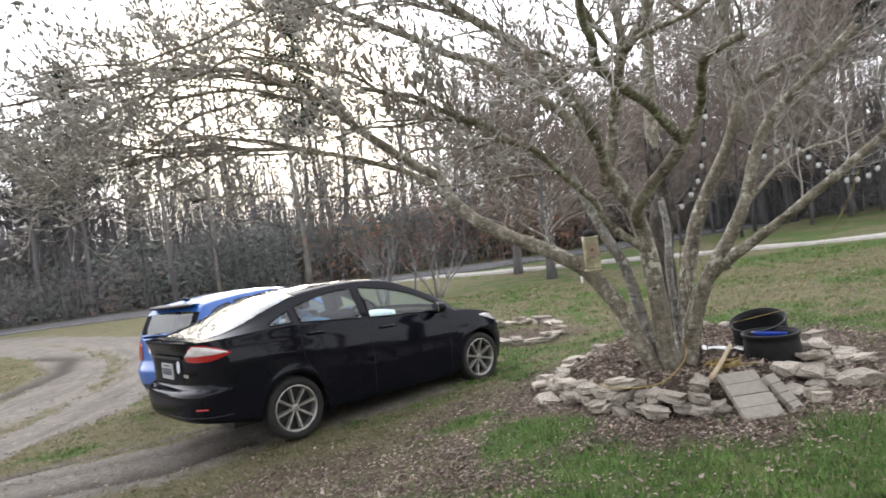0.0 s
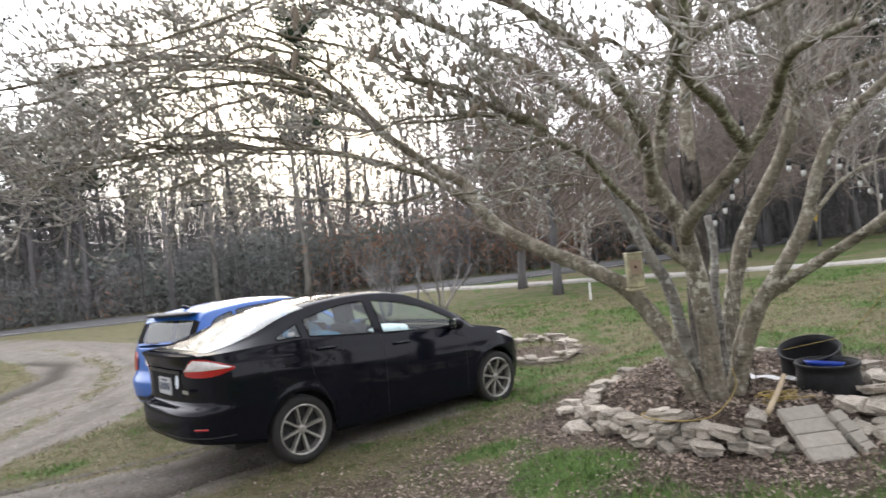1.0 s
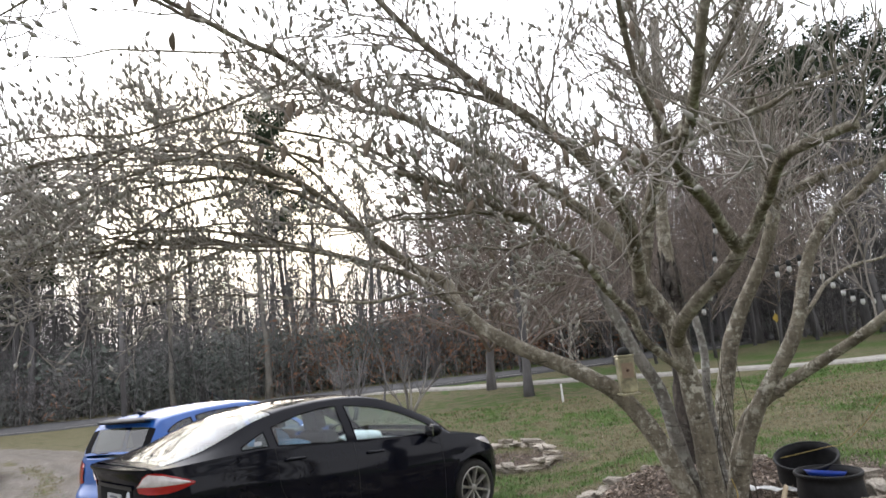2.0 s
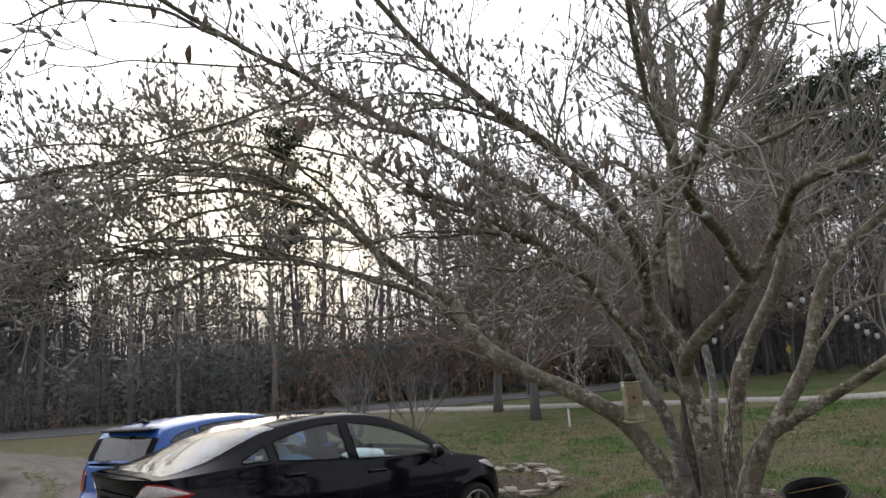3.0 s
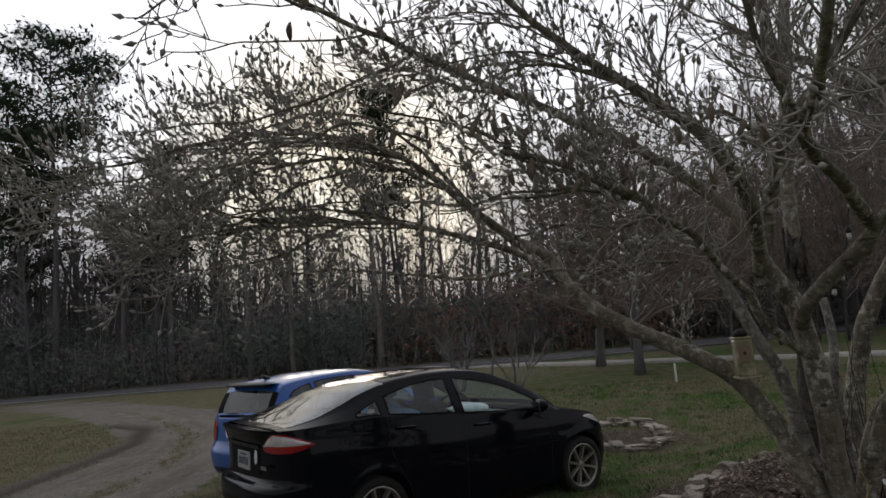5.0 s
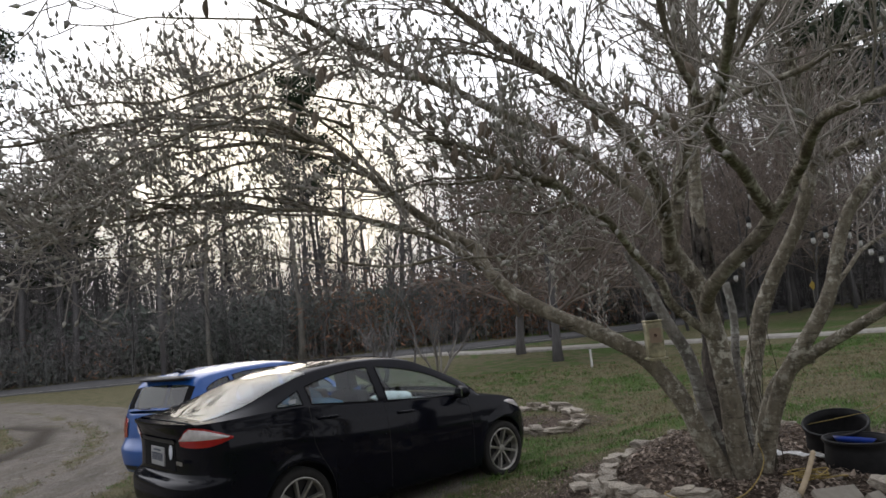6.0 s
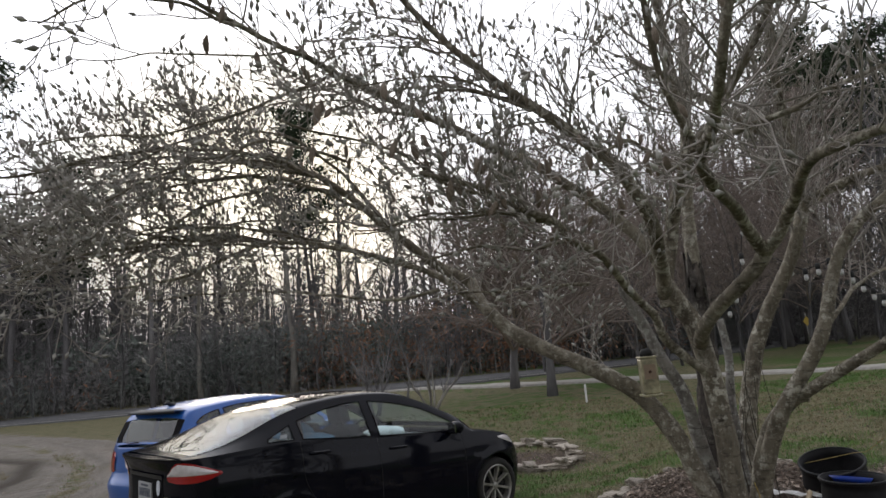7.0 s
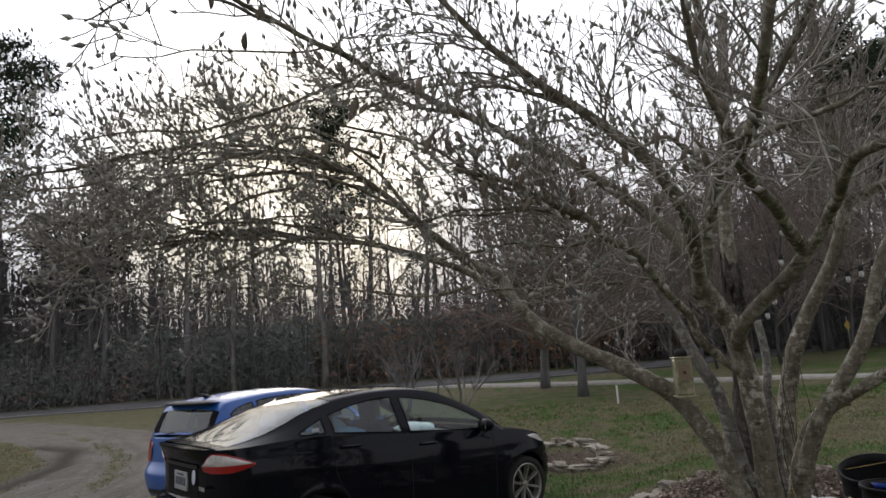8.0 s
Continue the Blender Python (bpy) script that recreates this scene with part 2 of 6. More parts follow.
class Geo:
    """Vertices and faces gathered before they become one mesh."""

    def __init__(self):
        self.v, self.f = [], []

    def tube(self, pts, radii, n=6, cap=True):
        base = len(self.v)
        t0 = (pts[1] - pts[0]).normalized()
        u = t0.orthogonal().normalized()
        last = len(pts) - 1
        for i, p in enumerate(pts):
            t = (pts[min(i + 1, last)] - pts[max(i - 1, 0)]).normalized()
            u = u - t * u.dot(t)
            u = u.normalized() if u.length > 1e-6 else t.orthogonal().normalized()
            w = t.cross(u)
            for k in range(n):
                a = 2 * math.pi * k / n
                self.v.append(p + (u * math.cos(a) + w * math.sin(a)) * radii[i])
        for i in range(last):
            for k in range(n):
                a, b = base + i * n + k, base + i * n + (k + 1) % n
                self.f.append((a, b, b + n, a + n))
        if cap:
            self.f.append(tuple(base + k for k in range(n))[::-1])
            self.f.append(tuple(base + last * n + k for k in range(n)))

    def poly(self, pts):
        base = len(self.v)
        self.v += [Vector(p) for p in pts]
        self.f.append(tuple(range(base, base + len(pts))))

    def spindle(self, p, way, length, r, n=4):
        """A pointed bud: two cones base to base."""
        base = len(self.v)
        way = way.normalized()
        u = way.orthogonal().normalized()
        w = way.cross(u)
        mid = p + way * length * 0.38
        self.v += [p, p + way * length]
        for k in range(n):
            a = 2 * math.pi * k / n
            self.v.append(mid + (u * math.cos(a) + w * math.sin(a)) * r)
        for k in range(n):
            a, b = base + 2 + k, base + 2 + (k + 1) % n
            self.f += [(base, b, a), (base + 1, a, b)]

    def box(self, lo, hi, m=None):
        base = len(self.v)
        for z in (lo[2], hi[2]):
            for x, y in ((lo[0], lo[1]), (hi[0], lo[1]), (hi[0], hi[1]), (lo[0], hi[1])):
                p = Vector((x, y, z))
                self.v.append(m @ p if m else p)
        for q in ((0, 3, 2, 1), (4, 5, 6, 7), (0, 1, 5, 4), (1, 2, 6, 5), (2, 3, 7, 6), (3, 0, 4, 7)):
            self.f.append(tuple(base + k for k in q))

    def lathe(self, prof, n=24, m=None, closed=False):
        """prof: (radius, height) pairs turned round z."""
        base = len(self.v)
        for r, h in prof:
            for k in range(n):
                a = 2 * math.pi * k / n
                p = Vector((r * math.cos(a), r * math.sin(a), h))
                self.v.append(m @ p if m else p)
        rings = len(prof)
        for i in range(rings if closed else rings - 1):
            j = (i + 1) % rings
            for k in range(n):
                a, b = k, (k + 1) % n
                self.f.append((base + i * n + a, base + i * n + b, base + j * n + b, base + j * n + a))

    def mesh(self, name, smooth=True):
        me = bpy.data.meshes.new(name)
        me.from_pydata([tuple(p) for p in self.v], [], self.f)
        if smooth:
            me.polygons.foreach_set("use_smooth", [True] * len(me.polygons))
        me.update()
        return me


def part(name, geo, material, parent=None, label="", smooth=True, bevel=0.0):
    """Links gathered geometry (or a finished mesh) as ONE mesh object under a thing or part."""
    me = geo if isinstance(geo, bpy.types.Mesh) else geo.mesh(name, smooth)
    if not me.materials:
        me.materials.append(material)
    ob = new(name, me)
    if parent is not None:
        ob.parent = parent
    if label:
        tagged(ob, label)
    if bevel:
        mod = ob.modifiers.new("bevel", "BEVEL")
        mod.width, mod.segments, mod.limit_method = bevel, 2, "ANGLE"
    return ob


def thing(name, m, label, category, group="", kind=""):
    ob = new(name)
    ob.empty_display_size = 0.2
    ob.matrix_world = m
    return tagged(ob, label, category, group, kind)


def spline(pts, steps=5):
    """Points along a smooth curve through pts."""
    p = [Vector(q) for q in pts]
    p = [p[0] * 2 - p[1]] + p + [p[-1] * 2 - p[-2]]
    out = []
    for i in range(1, len(p) - 2):
        a, b, c, d = p[i - 1], p[i], p[i + 1], p[i + 2]
        for k in range(steps):
            t = k / steps
            out.append(0.5 * ((2 * b) + (c - a) * t + (2 * a - 5 * b + 4 * c - d) * t * t + (3 * b - a - 3 * c + d) * t ** 3))
    out.append(p[-2])
    return out


def smooth(a, b, t):
    t = min(1.0, max(0.0, (t - a) / (b - a)))
    return t * t * (3 - 2 * t)


def poly_dist(x, y, pts):
    best = 1e9
    for (ax, ay), (bx, by) in zip(pts, pts[1:]):
        dx, dy = bx - ax, by - ay
        t = max(0.0, min(1.0, ((x - ax) * dx + (y - ay) * dy) / (dx * dx + dy * dy)))
        best = min(best, math.hypot(x - ax - t * dx, y - ay - t * dy))
    return best


# ---- the lie of the land ----
RING = (1.95, 5.85, 1.15, 1.58)       # the stone bed round the magnolia: centre, half widths
RING_TURN = radians(-14.0)
DRIVE = [(-8.5, -8.0), (-7.4, 2.0), (-6.9, 7.0), (-6.9, 10.0), (-7.3, 12.8), (-8.7, 15.8), (-11.2, 19.0), (-15.0, 22.8), (-19.5, 26.5), (-27.0, 31.5)]
SPUR = [(-9.0, 4.0), (-5.2, 5.1), (-3.0, 5.9), (-1.9, 7.0), (-0.5, 8.3)]
ROAD = [(-120.0, 30.0), (-60.0, 34.0), (-28.0, 36.6), (-10.0, 36.0), (8.0, 38.0), (26.0, 48.0), (60.0, 70.0), (120.0, 100.0)]
RUT_INNER = [(-12.6, 18.6), (-10.85, 17.35), (-9.6, 14.9), (-9.3, 13.4), (-9.1, 12.0), (-8.86, 10.85), (-8.7, 8.0)]
RUT_B = [(-2.9, 7.5), (-3.31, 7.15), (-3.87, 6.81), (-4.72, 6.11), (-6.5, 4.9)]
RUT_C = [(-2.2, 6.3), (-2.54, 6.03), (-2.87, 5.63), (-3.58, 5.43), (-5.2, 4.9)]
PATHWAY = [(-7.5, 36.0), (-2.2, 32.6), (3.0, 27.8), (9.2, 23.0), (13.0, 20.4), (22.0, 15.0), (60.0, -5.0)]


def lie(x, y):
    """Ground height without the small bumps."""
    u = (x + 1.2) * 0.8 - (y - 6.0) * 0.45
    return 0.27 * smooth(0.2, 2.4, u) * (1 - smooth(9.0, 16.0, y)) - 0.045 * smooth(-0.6, 1.2, x) * smooth(6.6, 8.0, y) * (1 - smooth(9, 12, y))


def ring_r(x, y):
    dx, dy = x - RING[0], y - RING[1]
    c, s = math.cos(RING_TURN), math.sin(RING_TURN)
    return math.hypot((dx * c + dy * s) / RING[2], (dy * c - dx * s) / RING[3])


def ground_z(x, y):
    z = lie(x, y)
    far = math.hypot(x, y)
    n = noise.noise(Vector((x * 0.35, y * 0.35, 1.3))) * 0.05 + noise.noise(Vector((x * 1.7, y * 1.7, 7.3))) * 0.018
    z += n * smooth(1.0, 4.0, far)
    r = ring_r(x, y)
    z += 0.17 * (1 - smooth(0.7, 1.0, r))
    z -= 0.12 * smooth(-2.2, -4.2, x) * smooth(5.0, 8.0, y) * smooth(22, 12, y)
    d = poly_dist(x, y, DRIVE)
    z -= 0.05 * (1 - smooth(0.8, 1.5, d)) * (0.5 + 0.5 * math.cos(min(d, 1.4) * 4.4))
    z -= 0.055 * churned(x, y)
    return z


def drive_mask(x, y):
    w = noise.noise(Vector((x * 0.6, y * 0.6, 4.0))) * 0.7
    d = poly_dist(x, y, DRIVE)
    a = (1 - smooth(1.25, 1.8, d + w * 0.5)) * (1 - 0.62 * math.exp(-((d + 0.12 * w) / 0.30) ** 2) * smooth(-0.25, 0.2, w + 0.1))
    b = 0.9 * (1 - smooth(0.35, 1.2, poly_dist(x, y, SPUR) + w * 0.8))
    return max(a, b, 0.95 * min(1.0, 1.4 * churned(x, y)))


def lush(x, y):
    """Clumps of fresh green grass."""
    best = 0.0
    for cx, cy, r in ((0.35, 4.55, 0.55), (0.75, 3.7, 0.5), (-0.1, 5.6, 0.5), (2.3, 3.45, 0.7), (3.2, 3.9, 0.6), (-4.6, 6.9, 0.6), (1.9, 3.3, 0.5), (6.5, 7.5, 1.2), (1.25, 3.45, 0.55), (0.2, 3.1, 0.6), (1.6, 2.9, 0.6), (3.0, 3.2, 0.7), (2.4, 2.9, 0.7), (-1.2, 4.0, 0.35), (-0.6, 3.4, 0.4), (3.9, 4.6, 0.6)):
        best = max(best, 1 - smooth(0.3, 1.0, math.hypot(x - cx, y - cy) / r + 0.35 * noise.noise(Vector((x * 2.2, y * 2.2, 0.5)))))
    return best


def litter_mask(x, y):
    w = noise.noise(Vector((x * 0.9, y * 0.9, 9.0)))
    r = math.hypot((x - 2.0) / 1.75, (y - 5.55) / 1.95)
    a = 1 - smooth(0.75, 1.45, r + w * 0.35)
    b = (1 - smooth(0.5, 2.2, math.hypot(x - 0.1, (y - 4.2) * 0.8) + w * 0.8)) * 0.7
    c = (1 - smooth(0.4, 1.3, math.hypot((x - 0.85) * 0.8, y - 10.6))) * 0.8
    e = (1 - smooth(0.6, 1.6, abs((x + 1.3) - (y - 5.0) * 0.9 - 0.6) + w * 0.6)) * (1 - smooth(6, 9, y)) * 0.6
    return min(1.0, max(a, b, c, e)) * (1 - 0.9 * lush(x, y))


def dry_mask(x, y):
    w = noise.noise(Vector((x * 0.25, y * 0.25, 2.0))) + 0.4 * noise.noise(Vector((x * 1.1, y * 1.1, 2.0)))
    w = 0.6 * w + 0.5 * noise.noise(Vector((x * 2.6, y * 2.6, 5.0)))
    return smooth(-0.30, 0.45, w + 0.10 * smooth(8, 12, y) - 0.6 * lush(x, y) + 0.35 * smooth(1.0, -4.0, x) + 0.15 * smooth(7, 13, y) * smooth(24, 13, y))


def churned(x, y):
    """The dug-in wheel ruts."""
    w = 0.10 * noise.noise(Vector((x * 1.1, y * 1.1, 8.0)))
    a = poly_dist(x, y, RUT_INNER) + w
    b = min(poly_dist(x, y, RUT_B), poly_dist(x, y, RUT_C)) + 0.5 * w
    return max(math.exp(-(a / 0.33) ** 2), 0.9 * math.exp(-(b / 0.12) ** 2))


def rut_mask(x, y):
    """The wheel tracks of the drive."""
    d = poly_dist(x, y, DRIVE) + 0.15 * noise.noise(Vector((x * 0.5, y * 0.5, 6.0)))
    e = poly_dist(x, y, SPUR) + 0.1 * noise.noise(Vector((x * 0.8, y * 0.8, 6.0)))
    n = 0.5 + 0.5 * noise.noise(Vector((x * 0.7, y * 0.7, 3.0)))
    lines = max(math.exp(-((d - o + 0.1 * noise.noise(Vector((x * 0.3, y * 0.3, o * 9)))) / 0.07) ** 2) * smooth(-0.3, 0.3, noise.noise(Vector((x * 0.5, y * 0.5, o * 7)))) for o in (0.45, 0.72, 1.0))
    return max(0.6 * lines, 0.55 * n * math.exp(-((d - 1.35) / 0.16) ** 2), 0.5 * math.exp(-((e - 0.3) / 0.2) ** 2), 1.3 * churned(x, y))


def axis(lo, hi, fine, far, grow=1.25):
    s = list(np.arange(lo, hi, fine))
    step = fine
    while s[-1] < far:
        step *= grow
        s.append(s[-1] + step)
    step = fine
    while s[0] > -far:
        step *= grow
        s.insert(0, s[0] - step)
    return s


def make_ground():
    xs, ys = axis(-15.0, 7.0, 0.13, 450.0), axis(2.0, 22.0, 0.13, 450.0)
    nx = len(xs)
    v, masks = [], []
    for y in ys:
        for x in xs:
            v.append((x, y, ground_z(x, y)))
            masks.append((drive_mask(x, y), litter_mask(x, y), dry_mask(x, y), rut_mask(x, y)))
    f = [(j * nx + i, j * nx + i + 1, (j + 1) * nx + i + 1, (j + 1) * nx + i) for j in range(len(ys) - 1) for i in range(nx - 1)]
    me = bpy.data.meshes.new("ground")
    me.from_pydata(v, [], f)
    me.polygons.foreach_set("use_smooth", [True] * len(f))
    at = me.color_attributes.new("cover", "FLOAT_COLOR", "POINT")
    at.data.foreach_set("color", np.array(masks, dtype=np.float32).ravel())
    m, nt, bsdf = base_mat("yard")
    co = nt.nodes.new("ShaderNodeTexCoord").outputs["Object"]
    vc = nt.nodes.new("ShaderNodeVertexColor")
    vc.layer_name = "cover"
    sep = nt.nodes.new("ShaderNodeSeparateColor")
    nt.links.new(vc.outputs["Color"], sep.inputs["Color"])
    fine = noise_node(nt, 38.0, 6.0, 0.7, co)
    mid = noise_node(nt, 4.5, 5.0, 0.6, co)
    green = ramp_nodes(nt, fine, [(0.3, (0.036, 0.068, 0.018)), (0.55, (0.085, 0.142, 0.038)), (0.75, (0.14, 0.205, 0.068))])
    dry = ramp_nodes(nt, fine, [(0.3, (0.09, 0.082, 0.045)), (0.55, (0.185, 0.168, 0.098)), (0.75, (0.28, 0.255, 0.16))])
    dirt = ramp_nodes(nt, fine, [(0.3, (0.15, 0.135, 0.118)), (0.5, (0.245, 0.223, 0.197)), (0.75, (0.34, 0.315, 0.28))])
    mulch = ramp_nodes(nt, noise_node(nt, 26.0, 6.0, 0.75, co), [(0.3, (0.04, 0.029, 0.024)), (0.5, (0.105, 0.08, 0.064)), (0.68, (0.20, 0.158, 0.128)), (0.8, (0.30, 0.25, 0.21))])

    def edge(src, soft):
        n = math_node(nt, "MULTIPLY", math_node(nt, "SUBTRACT", mid, 0.5), 1.3)
        k = math_node(nt, "SUBTRACT", math_node(nt, "ADD", src, n), 0.5)
        return math_node(nt, "ADD", math_node(nt, "MULTIPLY", k, soft), 0.5, True)

    def blot(scale, at, gain, stretch=None):
        return math_node(nt, "MULTIPLY", math_node(nt, "SUBTRACT", noise_node(nt, scale, 5.0, 0.65, co, stretch), at), gain, True)

    dirt = mix_col(nt, math_node(nt, "MULTIPLY", blot(1.4, 0.53, 6.0, (1, 0.45, 1)), 0.45), dirt, (0.11, 0.096, 0.08))
    dirt = mix_col(nt, math_node(nt, "MULTIPLY", blot(3.2, 0.54, 8.0, (1, 0.5, 1)), 0.5), dirt, (0.17, 0.16, 0.10))
    dirt = mix_col(nt, math_node(nt, "MULTIPLY", blot(7.0, 0.56, 8.0, (1, 0.6, 1)), 0.8), dirt, (0.36, 0.335, 0.30))
    dirt = mix_col(nt, math_node(nt, "MULTIPLY", blot(24.0, 0.54, 9.0), 0.55), dirt, (0.10, 0.088, 0.075))
    dirt = mix_col(nt, math_node(nt, "MULTIPLY", blot(0.55, 0.5, 5.0), 0.4), dirt, (0.20, 0.165, 0.125))
    green = mix_col(nt, math_node(nt, "MULTIPLY", blot(2.0, 0.52, 6.0), 0.6), green, (0.16, 0.15, 0.075))
    green = mix_col(nt, math_node(nt, "MULTIPLY", blot(6.0, 0.55, 7.0), 0.65), green, (0.06, 0.05, 0.034))
    green = mix_col(nt, math_node(nt, "MULTIPLY", blot(17.0, 0.57, 8.0), 0.55), green, (0.19, 0.18, 0.10))
    dry = mix_col(nt, math_node(nt, "MULTIPLY", blot(3.0, 0.50, 7.0), 0.75), dry, (0.07, 0.085, 0.03))
    dry = mix_col(nt, math_node(nt, "MULTIPLY", blot(12.0, 0.56, 8.0), 0.7), dry, (0.075, 0.06, 0.042))
    dirt = mix_col(nt, math_node(nt, "MULTIPLY", vc.outputs["Alpha"], 0.75), dirt, mix_col(nt, fine, (0.05, 0.043, 0.035), (0.10, 0.088, 0.072)))
    col = mix_col(nt, edge(sep.outputs["Blue"], 2.0), green, dry)
    col = mix_col(nt, edge(sep.outputs["Red"], 2.6), col, dirt)
    col = mix_col(nt, edge(sep.outputs["Green"], 2.2), col, mulch)
    nt.links.new(col, bsdf.inputs["Base Color"])
    bsdf.inputs["Roughness"].default_value = 0.95
    bsdf.inputs["Specular IOR Level"].default_value = 0.15
    add_bump(nt, bsdf, noise_node(nt, 16.0, 7.0, 0.72, co), 1.0, 0.06)
    me.materials.append(m)
    return tagged(new("ground", me), "yard of patchy winter grass, bare dirt and leaf litter", "ground", kind="structure")


make_ground()


def strip(name, pts, width, lift, material, label, category, steps=8, sub=3):
    line = spline([(x, y, 0) for x, y in pts], steps)
    g = Geo()
    for i, p in enumerate(line):
        t = (line[min(i + 1, len(line) - 1)] - line[max(i - 1, 0)]).normalized()
        nrm = Vector((-t.y, t.x, 0))
        for k in range(sub + 1):
            q = p + nrm * width * (k / sub - 0.5) * (1 + 0.08 * noise.noise(p * 0.4 + Vector((0, 0, k))))
            g.v.append(Vector((q.x, q.y, ground_z(q.x, q.y) + lift)))
        # edges run down into the soil
        for k in (0, sub):
            g.v.append(g.v[i * (sub + 3) + k] - Vector((0, 0, 0.3)))
        if i:
            a0, b0 = (i - 1) * (sub + 3), i * (sub + 3)
            for k in range(sub):
                g.f.append((a0 + k, a0 + k + 1, b0 + k + 1, b0 + k))
            g.f.append((a0 + sub + 1, a0, b0, b0 + sub + 1))
            g.f.append((a0 + sub, a0 + sub + 2, b0 + sub + 2, b0 + sub))
    return tagged(part(name, g, material), label, category, kind="structure")


strip("road", ROAD, 6.6, 0.06, M_ASPHALT, "grey asphalt country road along the woods", "road", 10)
EDGE_LINE = [(x, y - 2.85) for x, y in ROAD]
strip("road_edge_line", EDGE_LINE, 0.07, 0.066, M_PAINTLINE, "worn pale line along the road edge", "road marking", 10, 1)
strip("gravel_path", PATHWAY, 1.55, 0.06, M_GRAVEL, "pale gravel drive across the lawn", "path", 10)

# ---- cars ----
M_PAINT_DARK = plain_mat("midnight_paint", (0.0050, 0.0058, 0.0105), 0.4, coat=0.48, spec=0.0, wear=0.1, scale=3.0, coat_rough=0.07)
M_PAINT_BLUE = plain_mat("blue_paint", (0.011, 0.095, 0.38), 0.35, metal=0.1, coat=0.6, wear=0.08, scale=3.0)
M_GLASS = glass_mat("car_glass", (0.84, 0.96, 0.98))
M_GLASS_DARK = glass_mat("tinted_glass", (0.32, 0.37, 0.38), sheen=0.12)
M_TRIM = plain_mat("black_trim", (0.010, 0.010, 0.011), 0.5)
M_SEAT = plain_mat("grey_seat_cloth", (0.035, 0.036, 0.040), 0.9)
M_RIM = plain_mat("alloy", (0.42, 0.41, 0.38), 0.42, metal=0.7, wear=0.25)
M_TYRE = plain_mat("tyre", (0.022, 0.021, 0.020), 0.85, wear=0.35)
M_REDLENS = plain_mat("red_lens", (0.40, 0.009, 0.012), 0.15, coat=1.0)
M_CLEARLENS = plain_mat("clear_lens", (0.74, 0.70, 0.70), 0.12, coat=1.0)
M_PLATE = plain_mat("plate_white", (0.36, 0.365, 0.37), 0.5)
M_CHROME = plain_mat("chrome", (0.6, 0.6, 0.62), 0.15, metal=1.0)
M_RECESS = plain_mat("matt_black", (0.006, 0.006, 0.007), 0.75, spec=0.1)
M_STICKER = plain_mat("sticker", (0.62, 0.66, 0.72), 0.5)
M_PLATEINK = plain_mat("plate_ink", (0.06, 0.07, 0.10), 0.6)


def curve_of(pairs, soften=0.06):
    """A rounded polyline through (x, value) pairs."""
    px = np.array([p[0] for p in pairs])
    pz = np.array([p[1] for p in pairs])

    def at(x):
        room = max(0.0, min(soften, x - px[0], px[-1] - x))
        return sum(float(np.interp(x + o * room, px, pz)) for o in (-1.0, -0.5, 0.0, 0.5, 1.0)) / 5
    return at


LEVELS = [0.0, 0.05, 0.11, 0.18, 0.25, 0.31, 0.345, 0.365, 0.385, 0.405, 0.42, 0.44, 0.48, 0.54, 0.60, 0.67, 0.74, 0.81, 0.86, 0.90, 0.94, 0.975, 1.0]
OVERS = [0.10, 0.24, 0.42, 0.62, 0.82, 1.0]                     # roof edge to the middle


def outline(c, s, z):
    """A point of the body's plan at height z: s from 0 at the tail's middle to 1 at its corner, then metres along the side, then the nose."""
    span = c["xb"] - c["xa"]
    if s <= 1.0:
        t, n = s * math.pi / 2, c["tail_n"]
        return (c["xa"] - (c["xa"] - c["tail"](z)) * math.cos(t) ** (2 / n) if s < 1 else c["xa"], side_y(c, c["xa"], z) * math.sin(t) ** (2 / n))
    if s <= 1.0 + span:
        x = c["xa"] + s - 1.0
        return x, side_y(c, x, z)
    t, n = min(1.0, s - 1.0 - span) * math.pi / 2, c["nose_n"]
    return c["xb"] + (c["nose"](z) - c["xb"]) * math.sin(t) ** (2 / n), side_y(c, c["xb"], z) * max(0.0, math.cos(t)) ** (2 / n)


def side_y(c, x, z):
    """Half the body's width: tucked in at the sill, fullest above the hubs, with a crease under the windows."""
    z0, zb = c["sill"](x), c["belt"](x)
    k = (z - z0) / max(0.05, zb - z0)
    w = 0.93 + 0.075 * math.sin(math.pi * min(1.0, max(0.0, 0.14 + 0.72 * k))) - 0.022 * smooth(0.84, 1.0, k)
    crease = 0.62 + 0.10 * smooth(1.6, -0.4, x)
    w += 0.009 * math.exp(-((k - crease) / 0.035) ** 2) + 0.010 * math.exp(-((k - 0.08) / 0.06) ** 2)
    for hub in (0.0, c["base"]):
        w += 0.012 * math.exp(-((math.hypot(x - hub, z - 0.30) - 0.365) / 0.035) ** 2)
    return c["half"](x) * w


def belt_w(c, x):
    """Half the width of the shoulder line at x."""
    z = c["belt"](x)
    if x < c["xa"]:
        r = min(1.0, max(0.0, (c["xa"] - x) / (c["xa"] - c["tail"](z))))
        n = c["tail_n"]
        return side_y(c, c["xa"], z) * max(0.0, 1 - r ** n) ** (1 / n)
    if x > c["xb"]:
        r = min(1.0, (x - c["xb"]) / (c["nose"](z) - c["xb"]))
        n = c["nose_n"]
        return side_y(c, c["xb"], z) * max(0.0, 1 - r ** n) ** (1 / n)
    return side_y(c, x, z)


